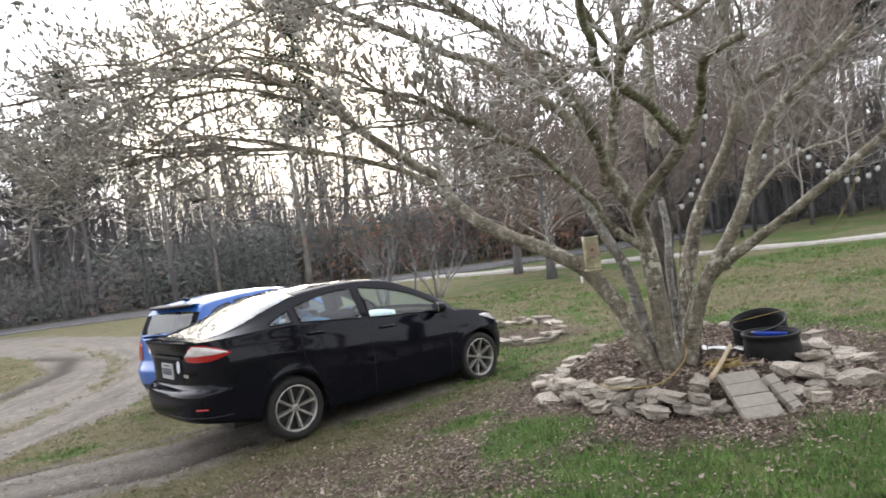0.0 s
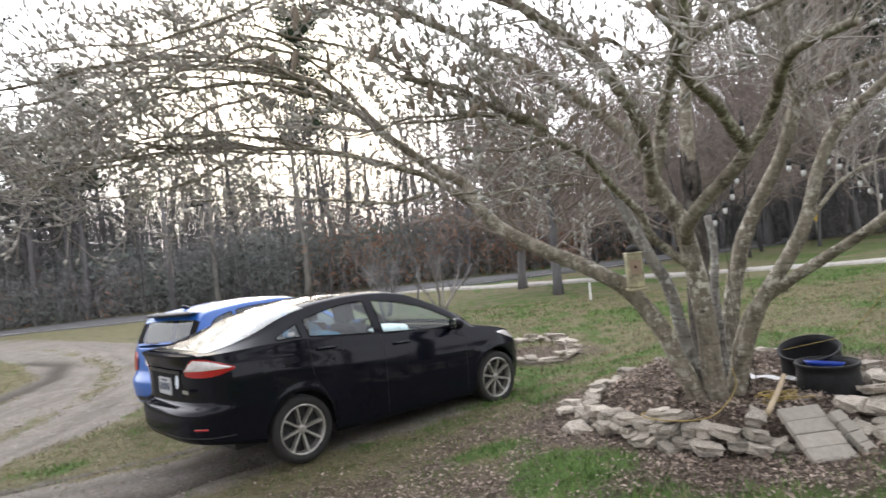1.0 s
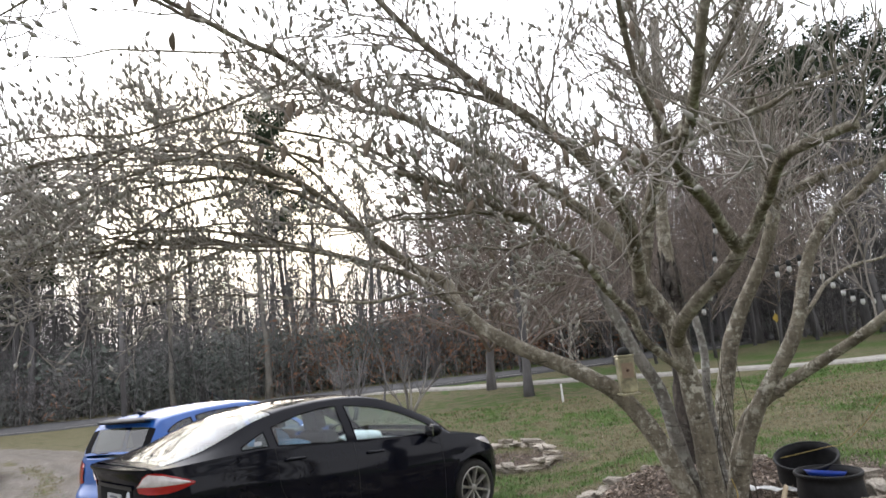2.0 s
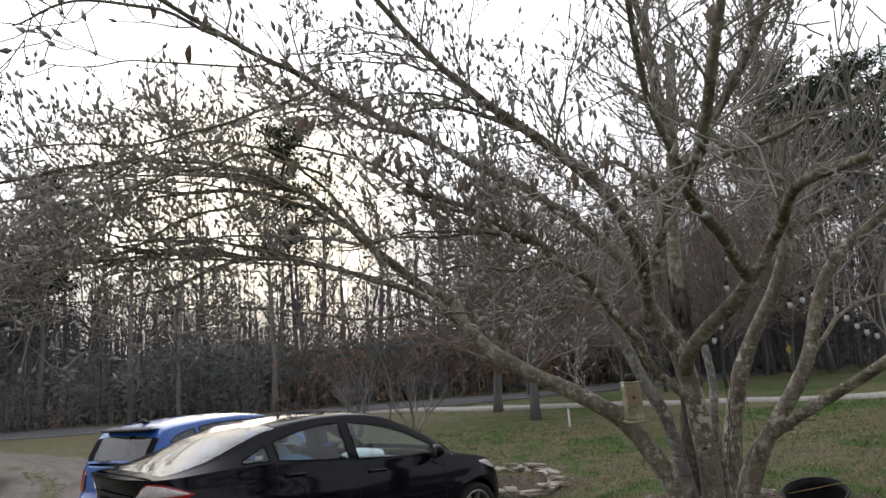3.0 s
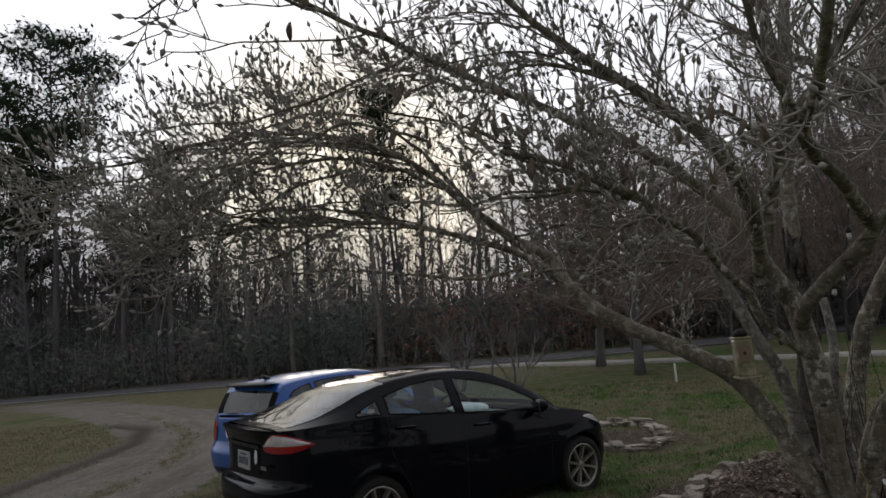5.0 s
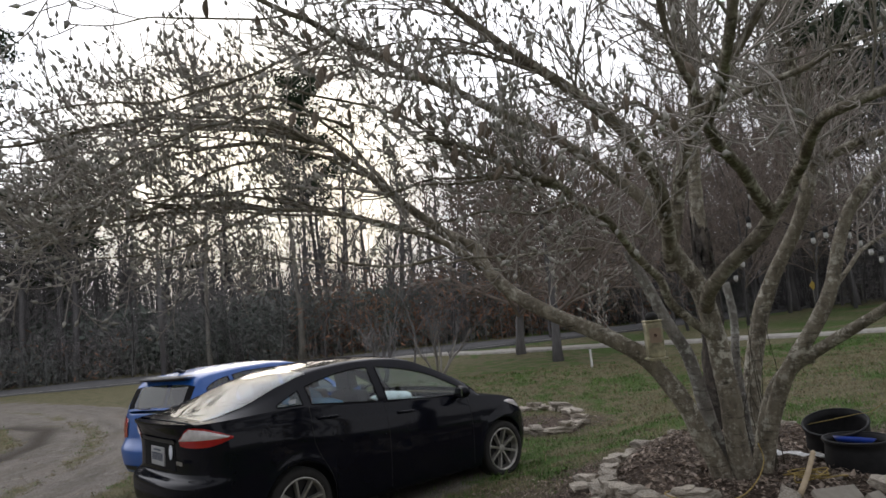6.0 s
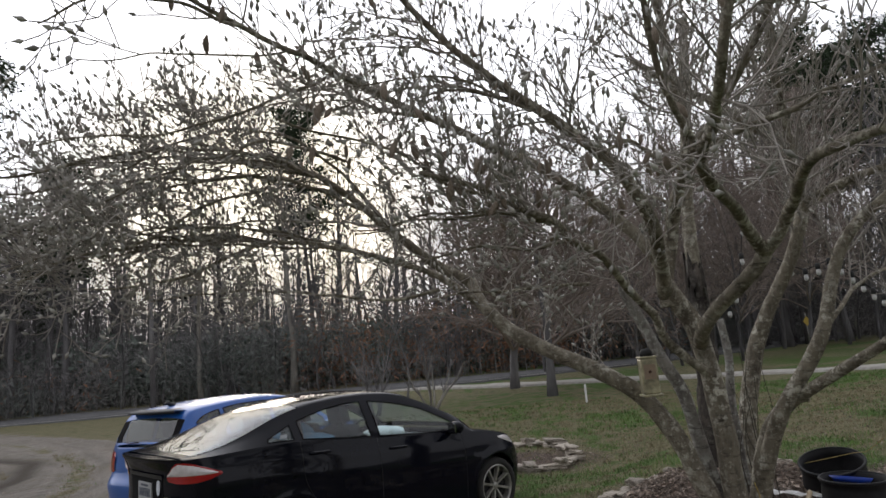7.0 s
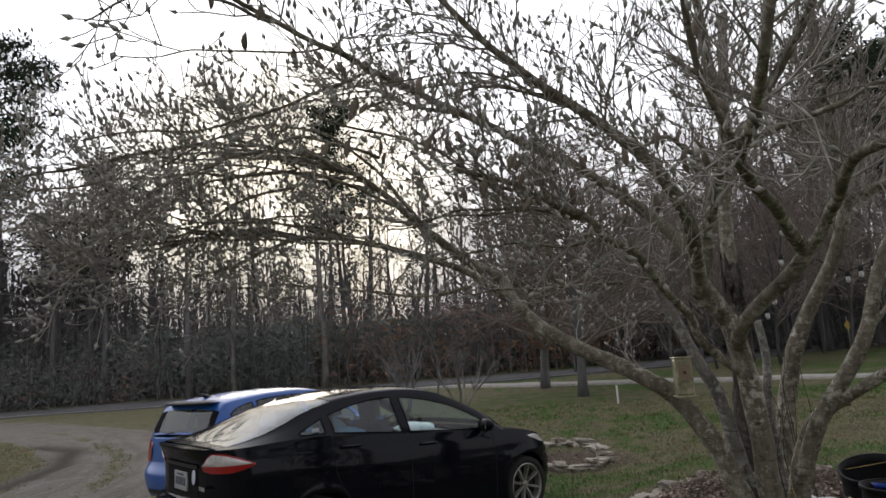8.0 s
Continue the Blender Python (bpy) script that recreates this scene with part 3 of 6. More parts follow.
def cabin_section(c, x):
    """Half a section of the cabin: shoulder, window foot, window head, roof edge, middle."""
    zb, zt = c["belt"](x) - 0.004, c["top"](x)
    wb = belt_w(c, x) - 0.006
    ze = max(zb + 0.012, zt - c["drop"](x))
    he = min(c["edge"](x), wb - 0.004)
    lo = min(zb + 0.022, ze - 0.008)
    hi = min(max(c["head"](x), lo + 0.004), ze - 0.004)

    def y_at(z):
        u = (z - zb) / (ze - zb)
        return wb + (he - wb) * (u - 0.05 * math.sin(math.pi * u))
    pts = [(wb, zb)] + [(y_at(z), z) for z in (lo, lo + (hi - lo) * 0.5, hi, (hi + ze) * 0.5, ze)]
    for u in OVERS:
        pts.append((he * math.cos(u * math.pi / 2) if u < 1 else 0.0, ze + (max(zt, ze + 0.004) - ze) * math.sin(u * math.pi / 2) ** 0.9))
    return pts


def finish(geo, name, material):
    """Gathered faces as one mesh with its normals all outwards."""
    me = geo.mesh(name)
    bm = bmesh.new()
    bm.from_mesh(me)
    bmesh.ops.remove_doubles(bm, verts=bm.verts[:], dist=0.0006)
    bmesh.ops.recalc_face_normals(bm, faces=bm.faces[:])
    bm.to_mesh(me)
    bm.free()
    me.materials.append(material)
    return me


def lay(geo, rows):
    """Rows of points as a sheet of quads."""
    o, n = len(geo.v), len(rows[0])
    for r in rows:
        geo.v += [Vector(p) for p in r]
    for i in range(len(rows) - 1):
        for k in range(n - 1):
            a = o + i * n + k
            geo.f.append((a, a + 1, a + n + 1, a + n))


def make_wheel(parent, m):
    w = part("wheel", tyre_mesh(), M_TYRE, parent)
    w.matrix_local = m
    part("rim", rim_mesh(), M_RIM, w, "bright eight-spoke alloy rim")
    part("brake_disc", disc_mesh(), M_TRIM, w)
    return w


MESHES = {}


def tyre_mesh():
    if "tyre" not in MESHES:
        g = Geo()
        g.lathe([(0.222, -0.085), (0.245, -0.098), (0.275, -0.098), (0.295, -0.08), (0.3, -0.05), (0.3, 0.05), (0.295, 0.08), (0.275, 0.098), (0.245, 0.098), (0.222, 0.085)], 40, closed=True)
        MESHES["tyre"] = g.mesh("tyre")
    return MESHES["tyre"]


def rim_mesh():
    if "rim" not in MESHES:
        g = Geo()
        g.lathe([(0.205, -0.07), (0.224, -0.088), (0.224, 0.088), (0.216, 0.092), (0.205, 0.080), (0.198, 0.0)], 40)
        g.lathe([(0.0, 0.066), (0.022, 0.066), (0.030, 0.060), (0.042, 0.058), (0.05, 0.02)], 16)
        for k in range(8):
            a = radians(45 * k + 12)
            m = Matrix.Rotation(a, 4, "Z")
            g.v += [m @ Vector(p) for p in ((0.035, -0.008, 0.058), (0.035, 0.008, 0.058), (0.208, 0.010, 0.080), (0.208, -0.010, 0.080), (0.035, -0.014, 0.02), (0.035, 0.014, 0.02), (0.208, 0.017, 0.035), (0.208, -0.017, 0.035))]
            b = len(g.v) - 8
            g.f += [(b, b + 3, b + 2, b + 1), (b, b + 4, b + 7, b + 3), (b + 1, b + 2, b + 6, b + 5), (b + 4, b + 5, b + 6, b + 7)]
        MESHES["rim"] = g.mesh("rim", False)
    return MESHES["rim"]


def disc_mesh():
    if "disc" not in MESHES:
        g = Geo()
        g.lathe([(0.0, 0.012), (0.2, 0.012), (0.2, -0.02), (0.0, -0.02)], 24)
        MESHES["disc"] = g.mesh("brake_disc", False)
    return MESHES["disc"]


def ribbon(pts, wide):
    g = Geo()
    g.tube(pts, [wide] * len(pts), 5)
    return g


def wrap(c, rows, side, off, n=22, m=6):
    """A piece of the lower skin; rows: (s, low, high) along the outline, lifted by off."""
    g = Geo()
    out = []
    ss, lo, hi = [r[0] for r in rows], [r[1] for r in rows], [r[2] for r in rows]
    for s in np.linspace(ss[0], ss[-1], n):
        col = []
        for k in range(m):
            z = float(np.interp(s, ss, lo) + (np.interp(s, ss, hi) - np.interp(s, ss, lo)) * k / (m - 1))
            x, y = outline(c, float(s), z)
            xa, ya = outline(c, float(s) - 0.02, z)
            xb, yb = outline(c, float(s) + 0.02, z)
            tx, ty = xb - xa, yb - ya
            ln = math.hypot(tx, ty) or 1.0
            swell = off * (1 + 1.2 * math.sin(math.pi * k / (m - 1)))
            col.append((x - swell * ty / ln, side * (y + swell * tx / ln), z))
        out.append(col)
    lay(g, out)
    return g


def make_car(name, m, c, paint, glass, label):
    root = thing(name, m, label, "car", "parked cars")
    span = c["xb"] - c["xa"]
    base = c["base"]
    # stations round one half of the body
    ss = [k / 14 for k in range(15)]
    side_x = {round(float(v), 3) for v in np.linspace(c["xa"], c["xb"], 40)}
    for hub in (0.0, base):
        for d in (0.345, 0.340, 0.33, 0.31, 0.28, 0.24, 0.19, 0.13, 0.07, 0.0):
            side_x |= {round(v, 3) for v in (hub - d, hub + d) if c["xa"] < v < c["xb"]}
    ss += [1.0 + x - c["xa"] for x in sorted(side_x) if x > c["xa"]]
    ss += [1.0 + span + k / 22 for k in range(1, 23)]
    g = Geo()
    rows, rims = [], []
    for s in ss:
        x = outline(c, s, 0.6)[0]
        zb, lo = c["belt"](x), c["sill"](x)
        for hub in (0.0, base):
            d = abs(x - hub)
            if d < 0.345:
                lo = max(lo, 0.30 + math.sqrt(0.345 ** 2 - d * d))
        rows.append([(*outline(c, s, lo + (zb - lo) * u), lo + (zb - lo) * u) for u in LEVELS])
    for side in (1, -1):
        lay(g, [[(x, side * y, z) for x, y, z in r] for r in rows])
        # the turned-in lip of sill, arches and bumpers
        lay(g, [[(r[0][0], side * r[0][1], r[0][2]), (r[0][0], side * max(0.0, r[0][1] - 0.05), r[0][2] + 0.004)] for r in rows])
    # boot deck and bonnet, open under the cabin
    g0, g1 = c["cabin"]
    for a, b in zip(rows, rows[1:]):
        if a[-1][0] < g0 + 0.001 and b[-1][0] < g0 + 0.06 or a[-1][0] > g1 - 0.06:
            sheet = []
            for x, y, z in (a[-1], b[-1]):
                crown_h = c["crown"] * smooth(0.0, 0.35, min(abs(x - c["tail"](z)), abs(c["nose"](z) - x)))
                sheet.append([(x, y * v, z + crown_h * (1 - abs(v) ** 2.4)) for v in (1, 0.97, 0.9, 0.75, 0.5, 0.25, 0, -0.25, -0.5, -0.75, -0.9, -0.97, -1)])
            lay(g, sheet)
    # cabin
    cx = {round(float(v), 3) for v in np.linspace(g0, g1, 64)} | {g0, g1}
    for a, b in c["windows"]:
        cx |= {a, b}
    cx |= set(c["screen"]) | set(c["rear_glass"])
    cx = sorted(cx)
    secs = [cabin_section(c, x) for x in cx]
    ns = len(secs[0])
    cab = Geo()
    for side in (1, -1):
        o = len(cab.v)
        for x, sec in zip(cx, secs):
            cab.v += [Vector((x, side * y, z)) for y, z in sec]
        for i in range(len(cx) - 1):
            xm = (cx[i] + cx[i + 1]) / 2
            for j in range(ns - 1):
                if 1 <= j < 3 and any(a < xm < b for a, b in c["windows"]):
                    continue
                if j >= 6 and c["screen"][0] < xm < c["screen"][1] or j >= 6 and c["rear_glass"][0] < xm < c["rear_glass"][1]:
                    continue
                a = o + i * ns + j
                cab.f.append((a, a + 1, a + ns + 1, a + ns))
    o = len(g.v)
    g.v += cab.v
    g.f += [tuple(q + o for q in f) for f in cab.f]
    part("body", finish(g, "body", paint), paint, root)
    # panes, each with its seal
    for a, b in c["windows"]:
        wx = [x for x in cx if a <= x <= b]
        for side in (1, -1):
            sec = [cabin_section(c, x) for x in wx]
            gg = Geo()
            lay(gg, [[(x, side * (s[j][0] - 0.004), s[j][1]) for j in (1, 2, 3)] for x, s in zip(wx, sec)])
            part("side_window", gg, glass, root)
            loop = [(x, s[1]) for x, s in zip(wx, sec)] + [(wx[-1], sec[-1][2])] + [(x, s[3]) for x, s in reversed(list(zip(wx, sec)))] + [(wx[0], sec[0][2]), (wx[0], sec[0][1])]
            part("window_trim", ribbon([Vector((x, side * (p[0] + 0.001), p[1])) for x, p in loop], 0.006), M_RECESS, root)
    for key, nm in (("screen", "windscreen"), ("rear_glass", "rear_window")):
        wx = [x for x in cx if c[key][0] <= x <= c[key][1]]
        gg = Geo()
        rows2 = []
        for x in wx:
            s = cabin_section(c, x)[6 if key == "screen" else c["glass_row"]:]
            rows2.append([(x, y, z - 0.003) for y, z in s] + [(x, -y, z - 0.003) for y, z in s[-2::-1]])
        lay(gg, rows2)
        part(nm, gg, glass, root)
        if key == "rear_glass" and c["glass_row"] > 6:
            # black surround beside the pane
            for side in (1, -1):
                gg = Geo()
                lay(gg, [[(x, side * y, z) for y, z in cabin_section(c, x)[6:c["glass_row"] + 1]] for x in wx])
                part("glass_surround", gg, M_RECESS, root)
    # floor pan, parcel shelf and cabin
    pan = Geo()
    pan.box((c["tail"](0.5) + 0.42, -0.60, 0.22), (c["nose"](0.5) - 0.35, 0.60, 0.60))
    part("floor_pan", pan, M_TRIM, root, smooth=False)
    shelf = Geo()
    zs = min(c["belt"](g0 + 0.3), c["belt"](0.2)) - 0.02
    shelf.box((g0 + 0.06, -0.62, zs - 0.03), (c["seat"][0] - 0.12, 0.62, zs))
    part("parcel_shelf", shelf, M_SEAT, root, smooth=False, bevel=0.01)
    for sx in c["seat"]:
        for sy in (-0.36, 0.36):
            g = Geo()
            tilt = pose(sx, sy, 0.62 if sx > 0.6 else 0.55, 0, -12, 0)
            g.box((-0.07, -0.24, 0.0), (0.07, 0.24, 0.52), tilt)
            g.box((-0.05, -0.24, -0.04), (0.5, 0.24, 0.10), pose(sx, sy, 0.62, 0, 4, 0))
            part("seat", g, M_SEAT, root, smooth=False, bevel=0.03)
            g = Geo()
            g.box((-0.05, -0.12, 0.55), (0.05, 0.12, 0.74), tilt)
            g.box((-0.012, -0.06, 0.50), (0.012, -0.045, 0.58), tilt)
            g.box((-0.012, 0.045, 0.50), (0.012, 0.06, 0.58), tilt)
            part("headrest", g, M_SEAT, root, smooth=False, bevel=0.02)
    g = Geo()
    g.box((c["screen"][1] - 0.55, -0.66, 0.62), (c["screen"][1] - 0.1, 0.66, 0.90))
    part("dashboard", g, M_TRIM, root, smooth=False, bevel=0.04)
    g = Geo()
    rim = [Vector((0, 0.18 * math.cos(a), 0.18 * math.sin(a))) for a in np.linspace(0, 2 * math.pi, 25)]
    mw = pose(c["screen"][1] - 0.62, 0.36, 0.92, 0, 24, 0)
    g.tube([mw @ p for p in rim], [0.014] * 25, 6, False)
    g.box((-0.01, -0.17, -0.02), (0.02, 0.17, 0.02), mw)
    part("steering_wheel", g, M_TRIM, root)
    for hub in (0.0, base):
        make_wheel(root, pose(hub, -0.735, 0.30, 90, 0, 0) @ Matrix.Rotation(radians(hub * 7), 4, "Z"))
        make_wheel(root, pose(hub, 0.735, 0.30, -90, 0, 0))
    for side in (-1, 1):
        # door seams and handles
        for sx in c["seams"]:
            pts = []
            for z in np.linspace(c["sill"](sx) + 0.05, c["belt"](sx), 14):
                x = sx - (0.20 * smooth(0.85, 0.35, z) if sx < 0.6 else 0.0) * (-1)
                pts.append(Vector((x, side * (side_y(c, x, float(z)) - 0.001), float(z))))
            part("door_seam", ribbon(pts, 0.0032), M_BLACK, root)
        for sx in c["handles"]:
            z = c["belt"](sx) - 0.10
            y = side_y(c, sx, z)
            g = Geo()
            pts = spline([(sx - 0.1, side * (y - 0.004), z + 0.01), (sx - 0.07, side * (y + 0.03), z + 0.012), (sx + 0.07, side * (y + 0.03), z + 0.006), (sx + 0.1, side * (y - 0.004), z)], 4)
            g.tube(pts, [0.012] * len(pts), 6)
            part("door_handle", g, paint, root)
        # mirror
        mx = c["mirror"]
        y, z = belt_w(c, mx), c["belt"](mx)
        g = Geo()
        mm = pose(mx, side * (y + 0.11), z + 0.055, 0, 0, side * 8)
        prof = [(0.0, -0.085), (0.045, -0.078), (0.070, -0.03), (0.066, 0.05), (0.03, 0.086), (0.0, 0.09)]
        g.lathe(prof, 14, mm @ Matrix.Rotation(radians(90), 4, "X") @ Matrix.Diagonal((0.8, 0.85, 1.15, 1)))
        g.box((-0.04, -0.12 if side > 0 else 0.0, -0.065), (0.03, 0.0 if side > 0 else 0.12, -0.04), mm)
        part("wing_mirror", g, paint, root)
        g = Geo()
        g.box((-0.062, -0.065, -0.042), (-0.054, 0.065, 0.042), mm)
        part("mirror_glass", g, M_CHROME, root, smooth=False)
        # lamps wrapped round the corners
        for nm, lamp_rows, mat, lift, lab in c["lamps"]:
            part(nm, wrap(c, lamp_rows, side, lift), mat, root, lab)
    return root


def tail_panel(c, y0, y1, z0, z1, off):
    """A sheet that follows the tail between two heights."""
    g, rows = Geo(), []
    for z in np.linspace(z0, z1, 7):
        r = []
        for y in np.linspace(y0, y1, 11):
            n = c["tail_n"]
            w = side_y(c, c["xa"], float(z))
            x = c["xa"] - (c["xa"] - c["tail"](float(z))) * max(0.0, 1 - (abs(y) / w) ** n) ** (1 / n)
            r.append((x - off, y, z))
        rows.append(r)
    lay(g, rows)
    return g


def rear_details(root, c, plate_z, trim, recess, strip_mat):
    """Plate recess, number plate with bars for its letters, and the strip over it."""
    y0, z0, z1 = recess
    part("plate_recess", tail_panel(c, -y0, y0, z0, z1, 0.003), M_RECESS if c is sedan else M_PAINT_BLUE, root)
    xr = c["tail"](plate_z) - 0.006
    g = Geo()
    g.box((xr - 0.010, -0.152, plate_z - 0.076), (xr + 0.01, 0.152, plate_z + 0.076))
    p = part("number_plate", g, M_PLATE, root, "white number plate", smooth=False, bevel=0.005)
    g = Geo()
    for k in range(6):
        g.box((xr - 0.013, -0.12 + k * 0.042, plate_z - 0.035), (xr - 0.010, -0.095 + k * 0.042, plate_z + 0.03))
    g.box((xr - 0.013, -0.08, plate_z + 0.045), (xr - 0.010, 0.08, plate_z + 0.06))
    part("plate_mark", g, M_PLATEINK, p, "dark bars", smooth=False)
    part("lid_trim", tail_panel(c, -y0 - 0.02, y0 + 0.02, trim - 0.016, trim + 0.016, 0.012), strip_mat, root)


sedan = dict(
    xa=-0.45, xb=2.50, base=2.489, tail_n=3.3, nose_n=2.1, crown=0.022, cabin=(-0.82, 2.24), glass_row=6,
    tail=curve_of([(0.2, -0.80), (0.33, -0.90), (0.42, -0.952), (0.52, -0.962), (0.60, -0.960), (0.625, -0.948), (0.642, -0.905), (0.655, -0.872), (0.80, -0.868), (0.92, -0.876), (1.0, -0.895), (1.05, -0.925), (1.075, -0.935), (1.2, -0.90)], 0.014),
    nose=curve_of([(0.1, 3.16), (0.24, 3.26), (0.4, 3.31), (0.55, 3.30), (0.66, 3.25), (0.75, 3.15), (1.0, 2.9)]),
    belt=curve_of([(-1.2, 1.068), (-0.9, 1.075), (-0.5, 1.088), (-0.2, 1.098), (0.1, 1.092), (0.5, 1.052), (1, 1.005), (1.5, 0.965), (2, 0.935), (2.3, 0.905), (2.6, 0.865), (2.9, 0.805), (3.1, 0.75), (3.32, 0.68)]),
    half=curve_of([(-0.6, 0.825), (-0.3, 0.838), (0.3, 0.850), (1.2, 0.858), (2.0, 0.855), (2.5, 0.845), (3.0, 0.84)]),
    top=curve_of([(-0.86, 1.082), (-0.74, 1.102), (-0.60, 1.135), (-0.45, 1.18), (-0.25, 1.252), (-0.05, 1.333), (0.15, 1.388), (0.4, 1.428), (0.7, 1.45), (1.0, 1.452), (1.25, 1.435), (1.45, 1.395), (1.7, 1.29), (2.0, 1.14), (2.16, 1.03), (2.24, 0.945)]),
    edge=curve_of([(-0.86, 0.56), (-0.74, 0.61), (-0.6, 0.645), (-0.45, 0.65), (-0.2, 0.63), (0.2, 0.585), (0.7, 0.565), (1.2, 0.575), (1.6, 0.625), (2.0, 0.70), (2.24, 0.74)]),
    drop=curve_of([(-0.86, 0.008), (-0.7, 0.02), (-0.4, 0.045), (0.0, 0.055), (0.8, 0.05), (1.4, 0.05), (1.9, 0.045), (2.24, 0.02)]),
    head=curve_of([(-0.25, 1.10), (-0.17, 1.13), (0.10, 1.235), (0.3, 1.285), (0.5, 1.325), (0.75, 1.352), (1.0, 1.345), (1.3, 1.295), (1.6, 1.21), (1.85, 1.09), (2.0, 1.0), (2.1, 0.95)]),
    sill=curve_of([(-1.0, 0.36), (-0.7, 0.335), (-0.4, 0.28), (0.4, 0.20), (2.1, 0.19), (2.9, 0.20), (3.32, 0.24)]),
    windows=[(-0.15, 0.085), (0.17, 0.885), (0.985, 1.94)],
    screen=(1.44, 2.18), rear_glass=(-0.74, 0.24),
    seams=(0.13, 0.935, 2.02), handles=(0.30, 1.16), mirror=1.86, seat=(0.42, 0.94),
    lamps=[("tail_lamp", [(0.25, 0.905, 0.955), (0.36, 0.895, 1.02), (0.47, 0.895, 1.058), (0.64, 0.90, 1.045), (0.80, 0.92, 1.005), (0.92, 0.948, 0.964)], M_REDLENS, 0.004, "red tail lamp lens"),
           ("tail_lamp_clear", [(0.265, 0.945, 0.955), (0.36, 0.950, 1.012), (0.47, 0.952, 1.044), (0.64, 0.955, 1.029), (0.78, 0.957, 0.995), (0.88, 0.96, 0.970)], M_CLEARLENS, 0.008, "clear upper lens of tail lamp"),
           ("reflector", [(0.45, 0.47, 0.485), (0.62, 0.47, 0.485)], M_REDLENS, 0.002, "red bumper reflector"),
           ("bumper_line", [(0.03, 0.40, 0.41), (0.9, 0.40, 0.41)], M_TRIM, 0.002, "dark step along the bumper"),
           ("headlamp", [(4.00, 0.80, 0.812), (4.12, 0.755, 0.815), (4.28, 0.70, 0.785), (4.48, 0.655, 0.735)], M_CLEARLENS, 0.004, "clear headlamp lens")])

SEDAN_POSE = pose(-1.697, 6.037, 0.0, 0, 1.2, 42.7) @ pose(0, 0.835, 0.005)
sedan_car = make_car("sedan", SEDAN_POSE, sedan, M_PAINT_DARK, M_GLASS, "black four-door sedan parked on bare dirt beside the lawn")
rear_details(sedan_car, sedan, 0.80, 0.935, (0.36, 0.70, 0.92), M_TRIM)
g = Geo()
g.lathe([(0, 0), (0.052, 0), (0.052, 0.003), (0, 0.003)], 20, pose(-0.874, -0.29, 0.85, 0, -88, 0) @ Matrix.Diagonal((1.15, 0.75, 1, 1)))
part("round_badge", g, M_STICKER, sedan_car, "oval pale sticker", smooth=False)
part("boot_lip", tail_panel(sedan, -0.66, 0.66, 1.052, 1.082, 0.012), M_PAINT_DARK, sedan_car)
g = Geo()
for k in range(5):
    g.box((-0.004, 0.0, 0.0), (0.0, 0.016, 0.028), pose(-0.883, -0.55 + 0.024 * k, 0.765))
part("model_mark", g, M_RIM, sedan_car, "small bright lettering as bars", smooth=False)
sec = cabin_section(sedan, -0.02)[1]
g = Geo()
g.box((-0.045, -sec[0] - 0.001, sec[1] + 0.018), (0.02, -sec[0] + 0.003, sec[1] + 0.052))
part("window_sticker", g, M_STICKER, sedan_car, "pale blue window sticker", smooth=False)

# pale blue covers thrown over the rear bench, and a white cushion in front
M_BLUECLOTH = rough_mat("pale_blue_cloth", [(0.3, (0.10, 0.25, 0.46)), (0.7, (0.28, 0.50, 0.70))], 9.0, 0.95, 0.4, 0.01)
for k, (cx, cy, cz, lx, ly, lz) in enumerate(((0.50, -0.34, 1.02, 0.20, 0.26, 0.10), (0.66, 0.30, 1.06, 0.24, 0.26, 0.12), (1.72, 0.10, 0.94, 0.20, 0.28, 0.07))):
    g = Geo()
    g.lathe([(0.0, -1.0), (0.6, -0.9), (1.0, -0.3), (0.95, 0.2), (0.6, 0.7), (0.0, 0.9)], 14, pose(cx, cy, cz) @ Matrix.Diagonal((lx, ly, lz, 1)))
    for q in g.v:
        q += Vector((noise.noise(q * 9), noise.noise(q * 9 + Vector((5, 0, 0))), noise.noise(q * 11))) * 0.05
    part("seat_cover", g, M_BLUECLOTH if k < 2 else M_WHITE, sedan_car, "crumpled pale cloth on the seat")

